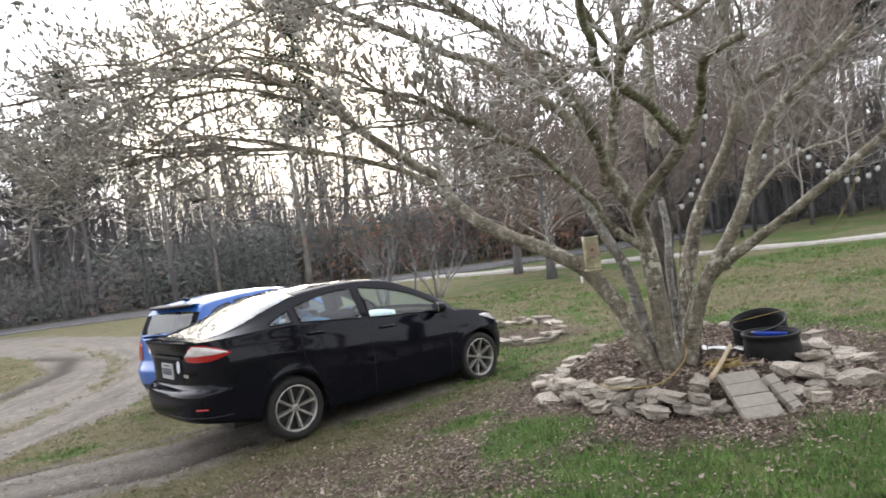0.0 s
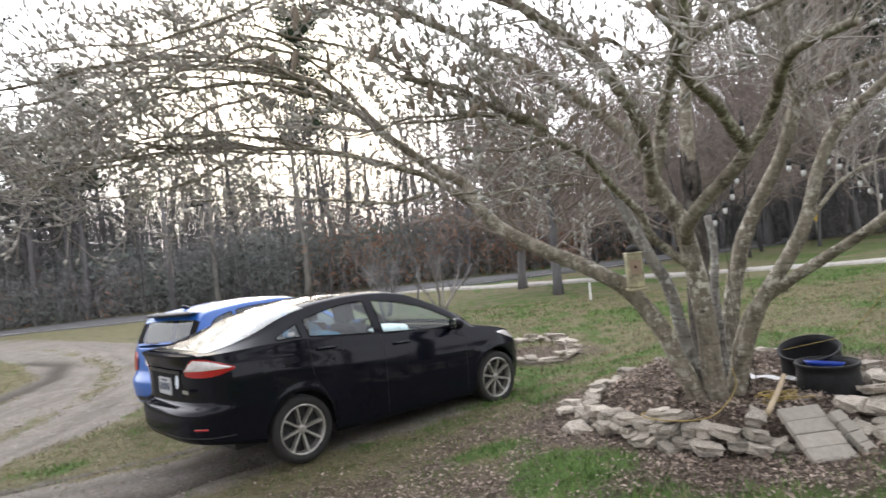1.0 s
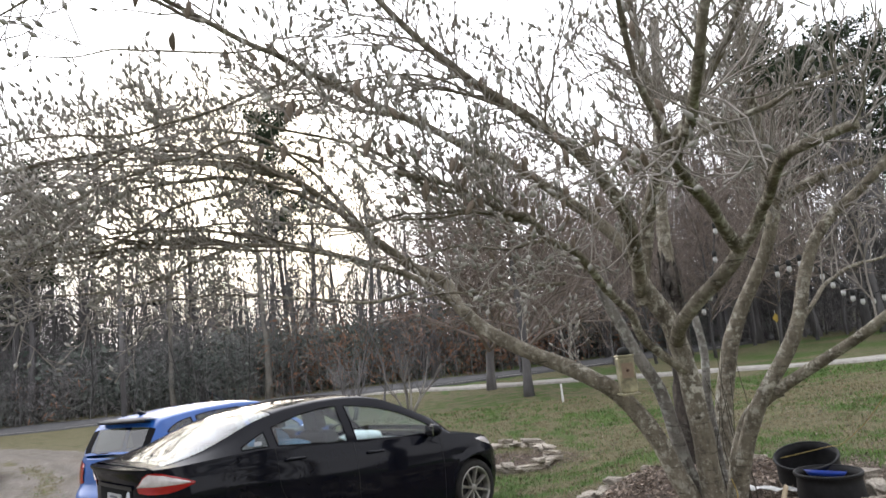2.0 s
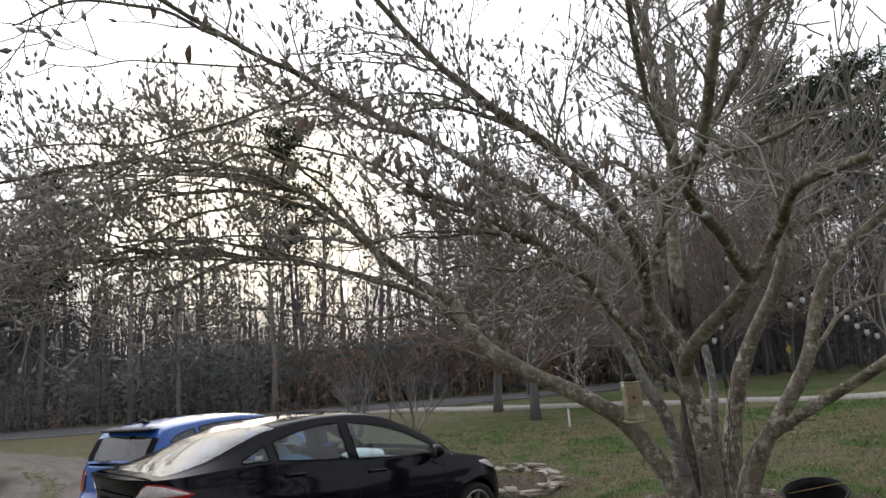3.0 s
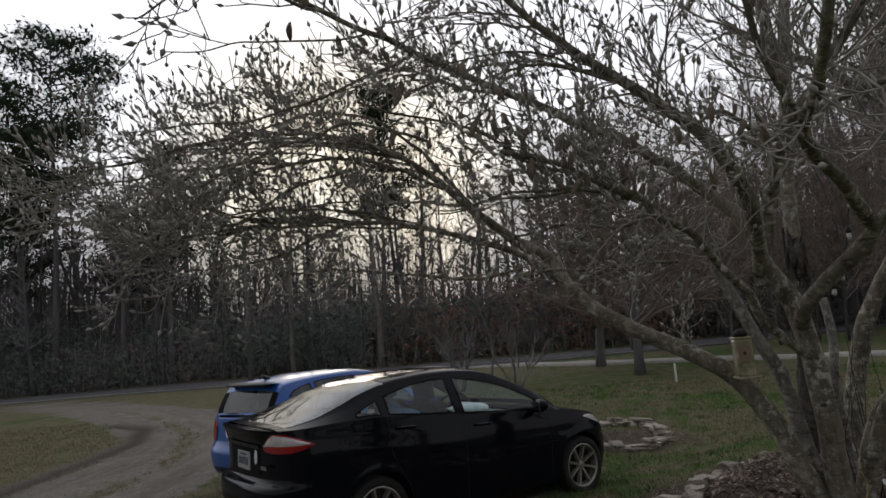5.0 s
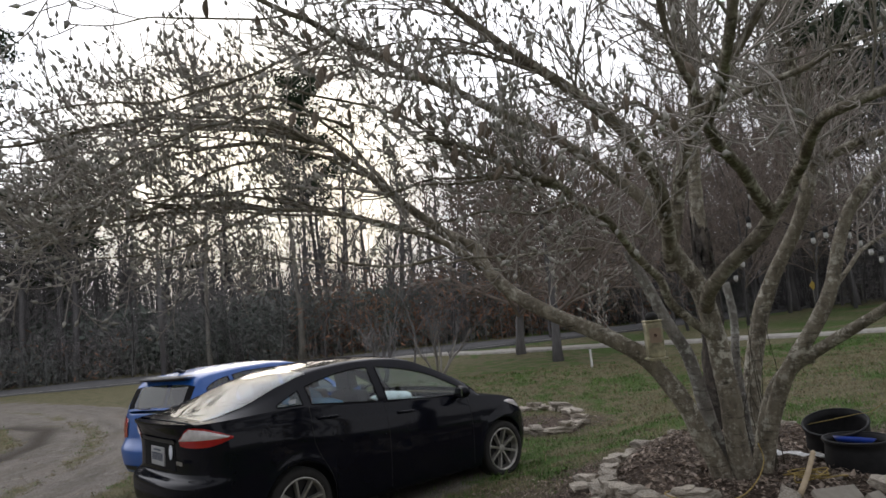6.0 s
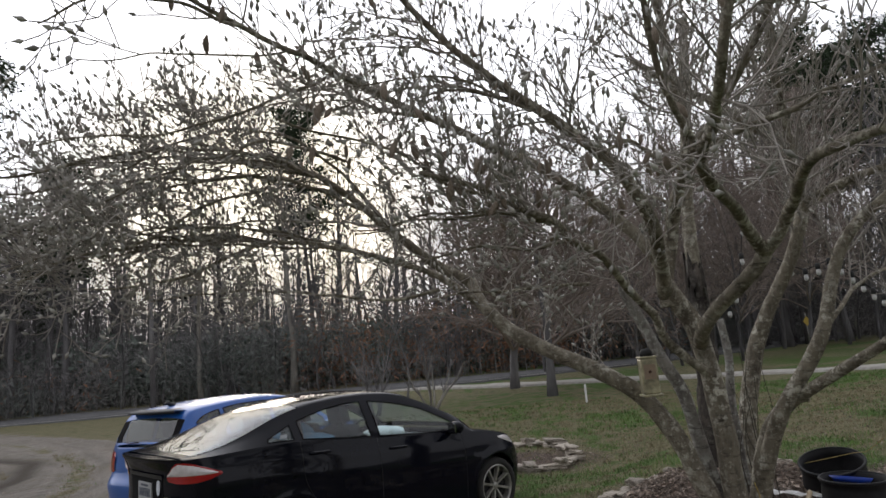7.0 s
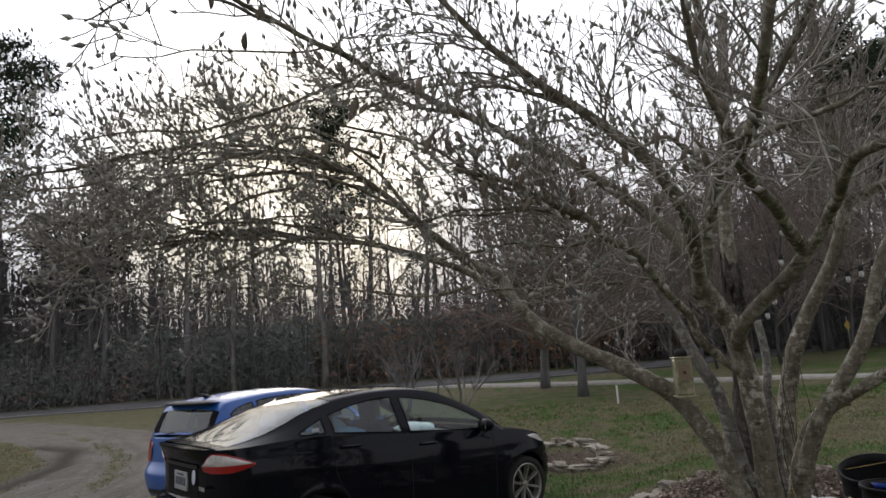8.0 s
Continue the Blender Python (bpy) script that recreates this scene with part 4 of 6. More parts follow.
hatch = dict(
    xa=-0.22, xb=2.30, base=2.38, tail_n=3.6, nose_n=2.1, crown=0.03, cabin=(-0.515, 2.2), glass_row=8,
    tail=curve_of([(0.2, -0.46), (0.33, -0.56), (0.42, -0.615), (0.55, -0.635), (0.62, -0.63), (0.67, -0.60), (0.70, -0.565), (0.85, -0.555), (1.0, -0.545), (1.05, -0.54), (1.2, -0.52)], 0.02),
    nose=curve_of([(0.1, 2.85), (0.24, 2.95), (0.4, 3.0), (0.55, 2.99), (0.66, 2.94), (0.75, 2.84), (1.0, 2.6)]),
    belt=curve_of([(-0.7, 1.045), (-0.3, 1.055), (0, 1.04), (0.5, 1.01), (1, 0.975), (2, 0.92), (2.5, 0.86), (2.8, 0.77), (3.0, 0.68)]),
    half=curve_of([(-0.4, 0.835), (0.0, 0.845), (0.7, 0.85), (1.5, 0.85), (2.2, 0.83), (2.6, 0.81)]),
    top=curve_of([(-0.53, 1.06), (-0.505, 1.10), (-0.46, 1.19), (-0.38, 1.36), (-0.34, 1.43), (-0.28, 1.475), (-0.1, 1.50), (0.4, 1.53), (0.9, 1.53), (1.25, 1.50), (1.5, 1.42), (1.8, 1.25), (2.1, 1.05), (2.2, 0.96)]),
    edge=curve_of([(-0.53, 0.62), (-0.3, 0.60), (0, 0.575), (1.2, 0.58), (1.6, 0.63), (2.2, 0.72)]),
    drop=curve_of([(-0.53, 0.012), (-0.42, 0.03), (-0.3, 0.06), (0.8, 0.06), (1.8, 0.045), (2.2, 0.02)]),
    head=curve_of([(-0.32, 1.24), (-0.25, 1.31), (-0.1, 1.37), (0.1, 1.405), (0.4, 1.435), (0.9, 1.435), (1.3, 1.36), (1.6, 1.24), (1.85, 1.10), (2.0, 0.99)]),
    sill=curve_of([(-0.7, 0.34), (-0.4, 0.28), (0.4, 0.20), (2.1, 0.19), (3.0, 0.24)]),
    windows=[(-0.26, 0.12), (0.19, 0.90), (0.98, 1.9)],
    screen=(1.44, 2.14), rear_glass=(-0.502, -0.365),
    seams=(0.16, 0.94, 2.0), handles=(0.32, 1.14), mirror=1.82, seat=(0.25, 1.05),
    lamps=[("tail_lamp", [(0.34, 0.76, 0.98), (0.48, 0.74, 1.01), (0.64, 0.75, 1.02), (0.82, 0.86, 1.01)], M_REDLENS, 0.006, "upright red tail lamp lens"),
           ("headlamp", [(3.62, 0.78, 0.80), (3.85, 0.69, 0.77), (4.1, 0.64, 0.71)], M_CLEARLENS, 0.004, "clear headlamp lens")])
HATCH_POSE = pose(-3.74, 9.05, -0.13, 0, 0, 58) @ pose(0, 0.07, 0)
hatch_car = make_car("hatchback", HATCH_POSE, hatch, M_PAINT_BLUE, M_GLASS_DARK, "bright blue small hatchback parked beyond the black sedan")
rear_details(hatch_car, hatch, 0.86, 0.975, (0.22, 0.76, 0.95), M_PAINT_BLUE)
g = Geo()
lay(g, [[(-0.405 - d - 0.05 * (1 - (y / 0.46) ** 2), y, z) for y in np.linspace(-0.46, 0.46, 13)] for d, z in ((-0.16, 1.475), (0.0, 1.462), (0.014, 1.448), (0.0, 1.432), (-0.13, 1.41))])
part("roof_spoiler", g, M_TRIM, hatch_car, "black rear roof spoiler")
part("bumper_insert", tail_panel(hatch, -0.6, 0.6, 0.36, 0.42, 0.006), M_TRIM, hatch_car)
g = Geo()
g.tube([Vector((-0.55, 0.05, 1.11)), Vector((-0.545, 0.25, 1.10)), Vector((-0.525, 0.40, 1.12))], [0.010, 0.008, 0.006], 5)
part("rear_wiper", g, M_TRIM, hatch_car)
g = Geo()
g.lathe([(0, 0), (0.045, 0), (0.045, 0.004), (0, 0.006)], 16, pose(-0.553, 0.0, 1.02, 0, -88, 0) @ Matrix.Diagonal((0.6, 1, 1, 1)))
part("badge", g, M_CHROME, hatch_car, "small bright oval badge")
g = Geo()
g.tube([Vector((1.2, 0, 1.50)), Vector((1.0, 0, 1.62)), Vector((0.84, 0, 1.72))], [0.008, 0.004, 0.003], 5)
part("aerial", g, M_TRIM, hatch_car)
g = Geo()
g.tube([Vector((-0.08, 0, 1.485)), Vector((-0.16, 0, 1.535)), Vector((-0.24, 0, 1.52))], [0.035, 0.025, 0.008], 6)
part("roof_fin", g, M_TRIM, hatch_car)

# ---- the magnolia ----
rng = random.Random(11)


def wander(p, way, length, segs, bend, lift):
    """A crooked twig: points from p along way."""
    pts, q, d = [p.copy()], p.copy(), way.normalized()
    for k in range(segs):
        d = (d + Vector((rng.gauss(0, bend), rng.gauss(0, bend), rng.gauss(0, bend) + lift))).normalized()
        q = q + d * (length / segs)
        pts.append(q.copy())
    return pts, d


class Crown:
    def __init__(self):
        self.twigs, self.buds, self.pods = Geo(), Geo(), Geo()


def twig(crown, p, way, length, r, level, lift=0.05, bud=1.0):
    segs = max(3, int(length / 0.11))
    pts, end = wander(p, way, length, segs, 0.17, lift)
    radii = [max(0.0030, r * (1 - 0.65 * i / segs)) for i in range(segs + 1)]
    crown.twigs.tube(pts, radii, 5 if r > 0.008 else 3, False)
    if level > 0:
        n = max(2, int(length / 0.10))
        for k in range(n):
            i = min(segs - 1, max(1, int((0.2 + 0.8 * (k + rng.random()) / n) * segs)))
            t = (pts[i + 1] - pts[i]).normalized()
            side = t.orthogonal().normalized()
            side.rotate(Matrix.Rotation(rng.random() * 6.28, 3, t))
            twig(crown, pts[i], t * 0.75 + side * 0.75 + Vector((0, 0, 0.25)), length * rng.uniform(0.28, 0.5), radii[i] * 0.62, level - 1, 0.08, bud)
    if rng.random() < bud:
        crown.buds.spindle(pts[-1], end + Vector((0, 0, 0.3)), rng.uniform(0.04, 0.07), rng.uniform(0.009, 0.0135), 5)
    if level == 0 and rng.random() < bud * 0.35:
        q = pts[max(1, len(pts) - 2)]
        crown.buds.spindle(q, end + Vector((rng.gauss(0, 0.6), rng.gauss(0, 0.6), 0.5)), rng.uniform(0.02, 0.042), 0.0075, 4)


magnolia = thing("magnolia_tree", pose(1.6, 5.1, 0.3), "bare grey multi-stemmed magnolia tree with downy buds, in a stone-edged bed", "tree")
crown = Crown()
M_INV = magnolia.matrix_world.inverted()


def limb(pts, r0, r1, name="limb", shoots=(), mat=None, flare=0.0, sides=10, label="", bud=1.0):
    """A limb through pts. shoots: (from, to, how many, length, droop) runs of side branches."""
    line = spline(pts, 6)
    n = len(line) - 1
    radii = []
    for i in range(n + 1):
        t = i / n
        r = r0 + (r1 - r0) * t ** 0.85
        r *= 1 + 0.09 * noise.noise(line[i] * 5.0) + flare * max(0.0, 1 - t * 7) ** 2
        radii.append(r)
    line = [p + Vector((noise.noise(p * 3.1), noise.noise(p * 3.1 + Vector((9, 0, 0))), noise.noise(p * 3.1 + Vector((0, 9, 0))))) * (min(0.02, r0 * 0.5) if r0 > 0.02 else 0.045) for p in line]
    g = Geo()
    g.tube([M_INV @ p for p in line], radii, sides)
    part(name, g, mat or M_BARK, magnolia, label)
    for a, b, count, length, lift in shoots:
        for k in range(count):
            i = min(n - 1, int((a + (b - a) * (k + rng.random()) / count) * n))
            t = (line[i + 1] - line[i]).normalized()
            side = t.orthogonal().normalized()
            side.rotate(Matrix.Rotation(rng.random() * 6.28, 3, t))
            ln = length * rng.uniform(0.55, 1.2)
            twig(crown, line[i], t * 0.65 + side * 0.8 + Vector((0, 0, 0.2)), ln, min(radii[i] * 0.5, 0.0038 + 0.0055 * ln), 2 if ln > 0.45 else 1, lift, bud)
    return line


POD_SPOTS = []


def pods_along(line, a, b, count, size):
    n = len(line) - 1
    for k in range(count):
        p = line[int((a + (b - a) * rng.random()) * n)] + Vector((rng.gauss(0, 0.16), rng.gauss(0, 0.14), rng.gauss(0.02, 0.10)))
        POD_SPOTS.append((p, Vector((rng.gauss(0, 0.35), rng.gauss(0, 0.35), rng.choice((1, 1, -1)))), size * rng.uniform(0.7, 1.25)))


# stems and limbs, low to high
low_left = limb([(1.54, 5.12, 0.26), (1.43, 5.08, 0.53), (1.31, 5.06, 0.84), (1.18, 5.08, 1.11), (1.04, 5.1, 1.32), (0.84, 5.15, 1.45), (0.57, 5.3, 1.62), (0.24, 5.5, 1.83), (0.03, 5.7, 2.06), (-0.02, 5.95, 2.32)], 0.076, 0.050, "stem", [(0.5, 1.0, 5, 0.5, 0.08)], flare=0.5)
low_tip = limb([(-0.02, 5.93, 2.30), (-0.37, 6.0, 2.53), (-0.66, 5.9, 2.79), (-0.89, 5.7, 2.99), (-1.19, 5.4, 3.2), (-1.51, 5.1, 3.28), (-1.9, 4.7, 3.3)], 0.05, 0.012, "limb", [(0.1, 0.5, 6, 0.6, 0.02), (0.5, 1.0, 10, 0.7, -0.01)])
low_b = limb([(0.02, 5.75, 2.08), (-0.31, 5.8, 2.35), (-0.69, 5.7, 2.5), (-1.07, 5.5, 2.62), (-1.52, 5.2, 2.66), (-2.2, 4.8, 2.67)], 0.036, 0.008, "limb", [(0.2, 1.0, 11, 0.7, 0.0)])
stem_mid = limb([(1.62, 5.12, 0.26), (1.575, 5.03, 0.6), (1.54, 5.0, 1.05), (1.51, 5.0, 1.42), (1.45, 5.0, 1.75), (1.27, 4.97, 2.06)], 0.082, 0.064, "stem", flare=0.5)
limb_a = limb([(1.27, 4.98, 1.98), (1.21, 4.78, 2.17), (1.11, 4.5, 2.3), (0.97, 4.22, 2.44), (0.86, 4.04, 2.55), (0.77, 3.97, 2.66), (0.66, 3.96, 2.77), (0.54, 3.93, 2.87), (0.39, 3.87, 2.97), (0.24, 3.84, 3.09), (0.09, 3.81, 3.2), (-0.05, 3.77, 3.31), (-0.18, 3.72, 3.42), (-0.39, 3.6, 3.62), (-0.62, 3.45, 3.84), (-0.88, 3.3, 4.08)], 0.052, 0.011, "limb", [(0.25, 0.6, 13, 0.65, 0.06), (0.45, 1.0, 26, 0.75, 0.05)], bud=0.55)
limb_b = limb([(1.28, 4.96, 2.0), (1.21, 4.84, 2.2), (1.12, 4.88, 2.37), (0.99, 4.95, 2.54), (0.85, 4.98, 2.7), (0.67, 4.99, 2.86), (0.48, 4.97, 3.0), (0.24, 4.86, 3.1), (-0.04, 4.67, 3.18), (-0.29, 4.57, 3.3), (-0.53, 4.41, 3.4), (-0.74, 4.12, 3.41), (-0.885, 3.82, 3.39), (-1.0, 3.54, 3.35), (-1.17, 3.25, 3.36), (-1.33, 3.0, 3.39)], 0.052, 0.010, "limb", [(0.25, 0.6, 13, 0.6, 0.02), (0.5, 1.0, 17, 0.6, 0.02)])
pale_up = limb([(1.28, 4.98, 1.9), (1.30, 5.0, 2.14), (1.37, 4.93, 2.45), (1.37, 4.75, 2.64), (1.36, 4.58, 2.76), (1.375, 4.46, 2.9), (1.34, 4.4, 3.11), (1.3, 4.35, 3.31), (1.25, 4.27, 3.54), (1.18, 4.2, 3.9), (1.08, 4.1, 4.4), (1.0, 4.0, 4.9)], 0.056, 0.016, "limb", [(0.3, 1.0, 34, 0.7, 0.06)], bud=0.3)
pale_fork = limb([(1.37, 4.5, 2.84), (1.44, 4.32, 2.94), (1.57, 4.16, 3.17), (1.65, 3.98, 3.35), (1.74, 3.8, 3.6), (1.86, 3.6, 3.95), (1.95, 3.45, 4.3)], 0.042, 0.012, "limb", [(0.2, 1.0, 26, 0.7, 0.06)], bud=0.22)
y_stem = limb([(1.46, 4.95, 1.62), (1.38, 4.66, 1.74), (1.42, 4.45, 1.86), (1.49, 4.3, 1.97), (1.56, 4.21, 2.06), (1.60, 4.16, 2.13)], 0.050, 0.043, "limb")
y_left = limb([(1.60, 4.16, 2.13), (1.45, 4.0, 2.24), (1.27, 3.76, 2.34), (1.06, 3.47, 2.405), (0.92, 3.24, 2.44), (0.80, 2.92, 2.45), (0.73, 2.66, 2.46), (0.65, 2.42, 2.48), (0.61, 2.28, 2.54), (0.61, 2.18, 2.68), (0.64, 2.10, 2.88), (0.70, 2.04, 3.1)], 0.040, 0.010, "limb", [(0.35, 1.0, 22, 0.5, 0.07)], bud=0.22)
y_right = limb([(1.60, 4.16, 2.13), (1.64, 4.03, 2.23), (1.65, 3.93, 2.33), (1.57, 3.68, 2.385), (1.51, 3.47, 2.45), (1.45, 3.27, 2.46), (1.40, 3.08, 2.445), (1.41, 2.93, 2.44), (1.45, 2.82, 2.44)], 0.036, 0.022, "limb", [(0.4, 1.0, 12, 0.55, 0.1)], bud=0.22)
inner = limb([(1.49, 4.97, 1.42), (1.30, 4.9, 1.57), (1.16, 4.82, 1.70), (1.07, 4.72, 1.85), (0.88, 4.53, 2.02), (0.74, 4.25, 2.1), (0.60, 4.02, 2.19), (0.44, 3.86, 2.25), (0.35, 3.65, 2.29), (0.27, 3.54, 2.34), (0.15, 3.52, 2.38), (0.04, 3.5, 2.43), (-0.09, 3.45, 2.52), (-0.35, 3.3, 2.56)], 0.034, 0.012, "limb", [(0.3, 1.0, 22, 0.6, 0.04)])
up_right = limb([(1.72, 5.28, 0.26), (1.845, 5.44, 0.67), (1.97, 5.52, 1.12), (2.09, 5.55, 1.5), (2.2, 5.51, 1.75), (2.31, 5.44, 2.0), (2.41, 5.36, 2.22), (2.46, 5.28, 2.45), (2.48, 5.22, 2.65), (2.42, 5.15, 2.83), (2.377, 5.07, 3.05), (2.31, 4.96, 3.31), (2.25, 4.87, 3.48), (2.2, 4.75, 3.69), (2.14, 4.6, 4.1), (2.05, 4.4, 4.6), (2.0, 4.3, 5.0)], 0.074, 0.016, "stem", [(0.38, 1.0, 42, 0.8, 0.06)], flare=0.4, bud=0.22)
up_right_b = limb([(2.47, 5.25, 2.58), (2.66, 5.1, 2.66), (2.78, 5.02, 2.71), (2.99, 4.86, 2.76)], 0.040, 0.024, "limb", [(0.2, 1.0, 8, 0.7, 0.1)], bud=0.05)
up_right_c = limb([(2.39, 5.1, 2.98), (2.33, 5.2, 3.13), (2.19, 5.3, 3.28), (1.97, 5.35, 3.5), (1.74, 5.38, 3.66), (1.4, 5.35, 3.9)], 0.044, 0.022, "limb", [(0.12, 1.0, 26, 0.75, 0.04)], bud=0.22)
right_lean = limb([(1.76, 5.12, 0.5), (1.84, 4.98, 0.9), (1.91, 4.82, 1.19), (2.03, 4.74, 1.4), (2.11, 4.68, 1.58), (2.21, 4.68, 1.8), (2.31, 4.69, 2.03), (2.38, 4.67, 2.2), (2.49, 4.61, 2.34), (2.6, 4.5, 2.46), (2.9, 4.3, 2.78)], 0.060, 0.030, "stem", [(0.6, 1.0, 8, 0.7, 0.1)], bud=0.05)
right_low = limb([(1.7, 5.1, 0.26), (1.75, 5.1, 0.55), (1.80, 5.07, 0.78), (1.88, 5.03, 1.01), (1.96, 4.90, 1.17), (2.03, 4.70, 1.28), (2.13, 4.42, 1.42), (2.28, 4.08, 1.63), (2.56, 3.83, 1.9), (2.75, 3.6, 2.14)], 0.068, 0.021, "stem", [(0.75, 1.0, 6, 0.7, 0.1)], flare=0.4, bud=0.05)
right_twig = limb([(2.15, 4.68, 1.66), (2.42, 4.82, 1.86), (2.75, 5.0, 1.98), (3.4, 5.2, 2.15)], 0.018, 0.010, "limb", [(0.4, 1.0, 6, 0.5, 0.08)], bud=0.05)
cross = limb([(1.37, 4.5, 2.82), (1.22, 3.98, 2.69), (1.13, 3.65, 2.65), (1.16, 3.48, 2.66), (1.25, 3.38, 2.67), (1.40, 3.28, 2.69), (1.46, 3.23, 2.72), (1.55, 3.14, 2.75), (1.66, 3.0, 2.76)], 0.022, 0.010, "limb", [(0.3, 1.0, 9, 0.5, 0.1)], bud=0.22)
mid_l = limb([(1.15, 3.72, 2.66), (1.0, 3.56, 2.58), (0.82, 3.4, 2.53), (0.61, 3.2, 2.58), (0.44, 3, 2.49)], 0.018, 0.008, "limb", [(0.3, 1.0, 10, 0.5, 0.08)], bud=0.4)
up_m = limb([(1.16, 3.76, 2.66), (1.03, 3.6, 2.72), (0.87, 3.4, 2.89), (0.76, 3.2, 3.09), (0.67, 3, 3.26)], 0.022, 0.014, "limb", [(0.2, 1.0, 20, 0.55, 0.1)], bud=0.4)
limb([(1.78, 5.30, 0.3), (1.76, 5.30, 0.65), (1.75, 5.30, 1.19), (1.775, 5.32, 1.5), (1.78, 5.33, 1.78)], 0.036, 0.027, "stub", mat=M_SNAG, label="short dead stub")
limb([(1.60, 5.2, 0.3), (1.50, 5.2, 0.65), (1.425, 5.2, 1.02), (1.34, 5.2, 1.37), (1.20, 5.22, 1.66), (1.09, 5.25, 1.98), (1.06, 5.26, 2.08)], 0.058, 0.036, "snag", mat=M_SNAG, label="pale lichened broken stem")
# thin dark suckers between the stems
for k in range(9):
    sx, sy = 1.66 + 0.035 * k + rng.uniform(-0.02, 0.02), 5.12 + rng.uniform(-0.06, 0.2)
    top = rng.uniform(1.1, 1.65)
    limb([(sx - 0.02, sy, 0.3), (sx + rng.uniform(-0.04, 0.04), sy + 0.02, 0.75), (sx + rng.uniform(-0.06, 0.05), sy + 0.05, 0.3 + 0.75 * (top - 0.3)), (sx + rng.uniform(-0.07, 0.06), sy + 0.07, top)], 0.0045, 0.002, "sucker", mat=M_SUCKER, sides=4)
limb([(1.94, 4.93, 1.15), (2.0, 4.87, 1.205), (2.065, 4.82, 1.225)], 0.036, 0.030, "cut_stub", label="short sawn stub", sides=9)
# long arching branches that reach out over the cars
ARCS = [
    [(-0.66, 5.6, 2.76), (-0.92, 5.3, 3.1), (-1.23, 5.0, 3.35), (-1.55, 4.7, 3.35), (-1.9, 4.5, 3.25), (-2.23, 4.4, 3.06), (-2.6, 4.3, 2.78)],
    [(-0.87, 5.5, 2.92), (-1.25, 5.2, 3.06), (-1.58, 4.9, 3.1), (-1.95, 4.7, 3.04), (-2.35, 4.5, 2.84), (-2.79, 4.4, 2.68)],
    [(-1.07, 5.5, 2.62), (-1.52, 5.2, 2.66), (-2.04, 4.9, 2.63), (-2.46, 4.7, 2.58), (-2.93, 4.5, 2.49)],
    [(-1.19, 5.4, 3.2), (-1.48, 5.0, 3.25), (-1.75, 4.7, 3.24), (-2.12, 4.4, 3.19), (-2.47, 4.2, 3.06), (-2.81, 4.0, 2.92)],
    [(-0.82, 3.96, 3.39), (-1.0, 3.78, 3.2), (-1.23, 3.6, 3.05), (-1.52, 3.6, 2.98), (-1.9, 3.6, 3.0), (-2.3, 3.6, 2.96)],
    [(-1.48, 5.1, 2.64), (-1.82, 4.8, 2.46), (-2.19, 4.6, 2.36), (-2.57, 4.5, 2.37)],
]
for k, arc in enumerate(ARCS):
    limb(arc, 0.016 if k != 4 else 0.011, 0.005, "branch", [(0.1, 0.5, 5, 0.55, 0.0), (0.45, 1.0, 8, 0.55, 0.0)], sides=7, bud=0.6)
limb([(-1.0, 3.54, 3.34), (-1.12, 3.3, 3.2), (-1.33, 3.1, 3.14), (-1.52, 3.1, 3.17), (-1.85, 3.1, 3.15)], 0.007, 0.003, "branch", [(0.3, 1.0, 4, 0.3, 0.0)], sides=5)
limb([(-1.17, 3.25, 3.35), (-1.31, 2.9, 3.27), (-1.54, 2.8, 3.25), (-1.75, 2.7, 3.12)], 0.010, 0.004, "branch", [(0.3, 1.0, 9, 0.35, 0.0)], sides=5)
limb([(0.83, 5.2, 2.14), (0.47, 5.3, 2.14), (0.01, 5.5, 2.18), (-0.39, 5.6, 2.16)], 0.016, 0.006, "branch", [(0.4, 1.0, 8, 0.4, 0.0)], sides=7)
# drooping outer branches that veil the wood and the drive
OUTER = [
    [(-0.9, 4.9, 3.15), (-1.29, 4.6, 3.24), (-1.57, 4.4, 3.1), (-1.78, 4.2, 2.96), (-1.93, 4.0, 2.85), (-2.1, 3.9, 2.72)],
    [(-1.5, 4.9, 3.1), (-2.0, 4.75, 3.08), (-2.44, 4.6, 3.03), (-2.65, 4.4, 3.0), (-2.88, 4.2, 2.91), (-3.3, 4.0, 2.8)],
    [(-1.5, 5.1, 3.05), (-1.81, 4.8, 2.92), (-2.1, 4.5, 2.62), (-2.37, 4.3, 2.52), (-2.65, 4.0, 2.36)],
    [(-0.75, 5.45, 2.52), (-1.14, 5.2, 2.58), (-1.51, 5.0, 2.58), (-2.03, 4.8, 2.62), (-2.5, 4.6, 2.55)],
    [(-0.3, 5.3, 2.2), (-0.75, 5.2, 2.16), (-1.44, 5.2, 2.28), (-1.97, 5.2, 2.33), (-2.4, 5.1, 2.3)],
]
for k, arc in enumerate(OUTER):
    limb(arc, 0.013, 0.005, "branch", [(0.2, 0.6, 7, 0.6, -0.01), (0.5, 1.0, 12, 0.55, -0.02)], sides=6, bud=0.9)
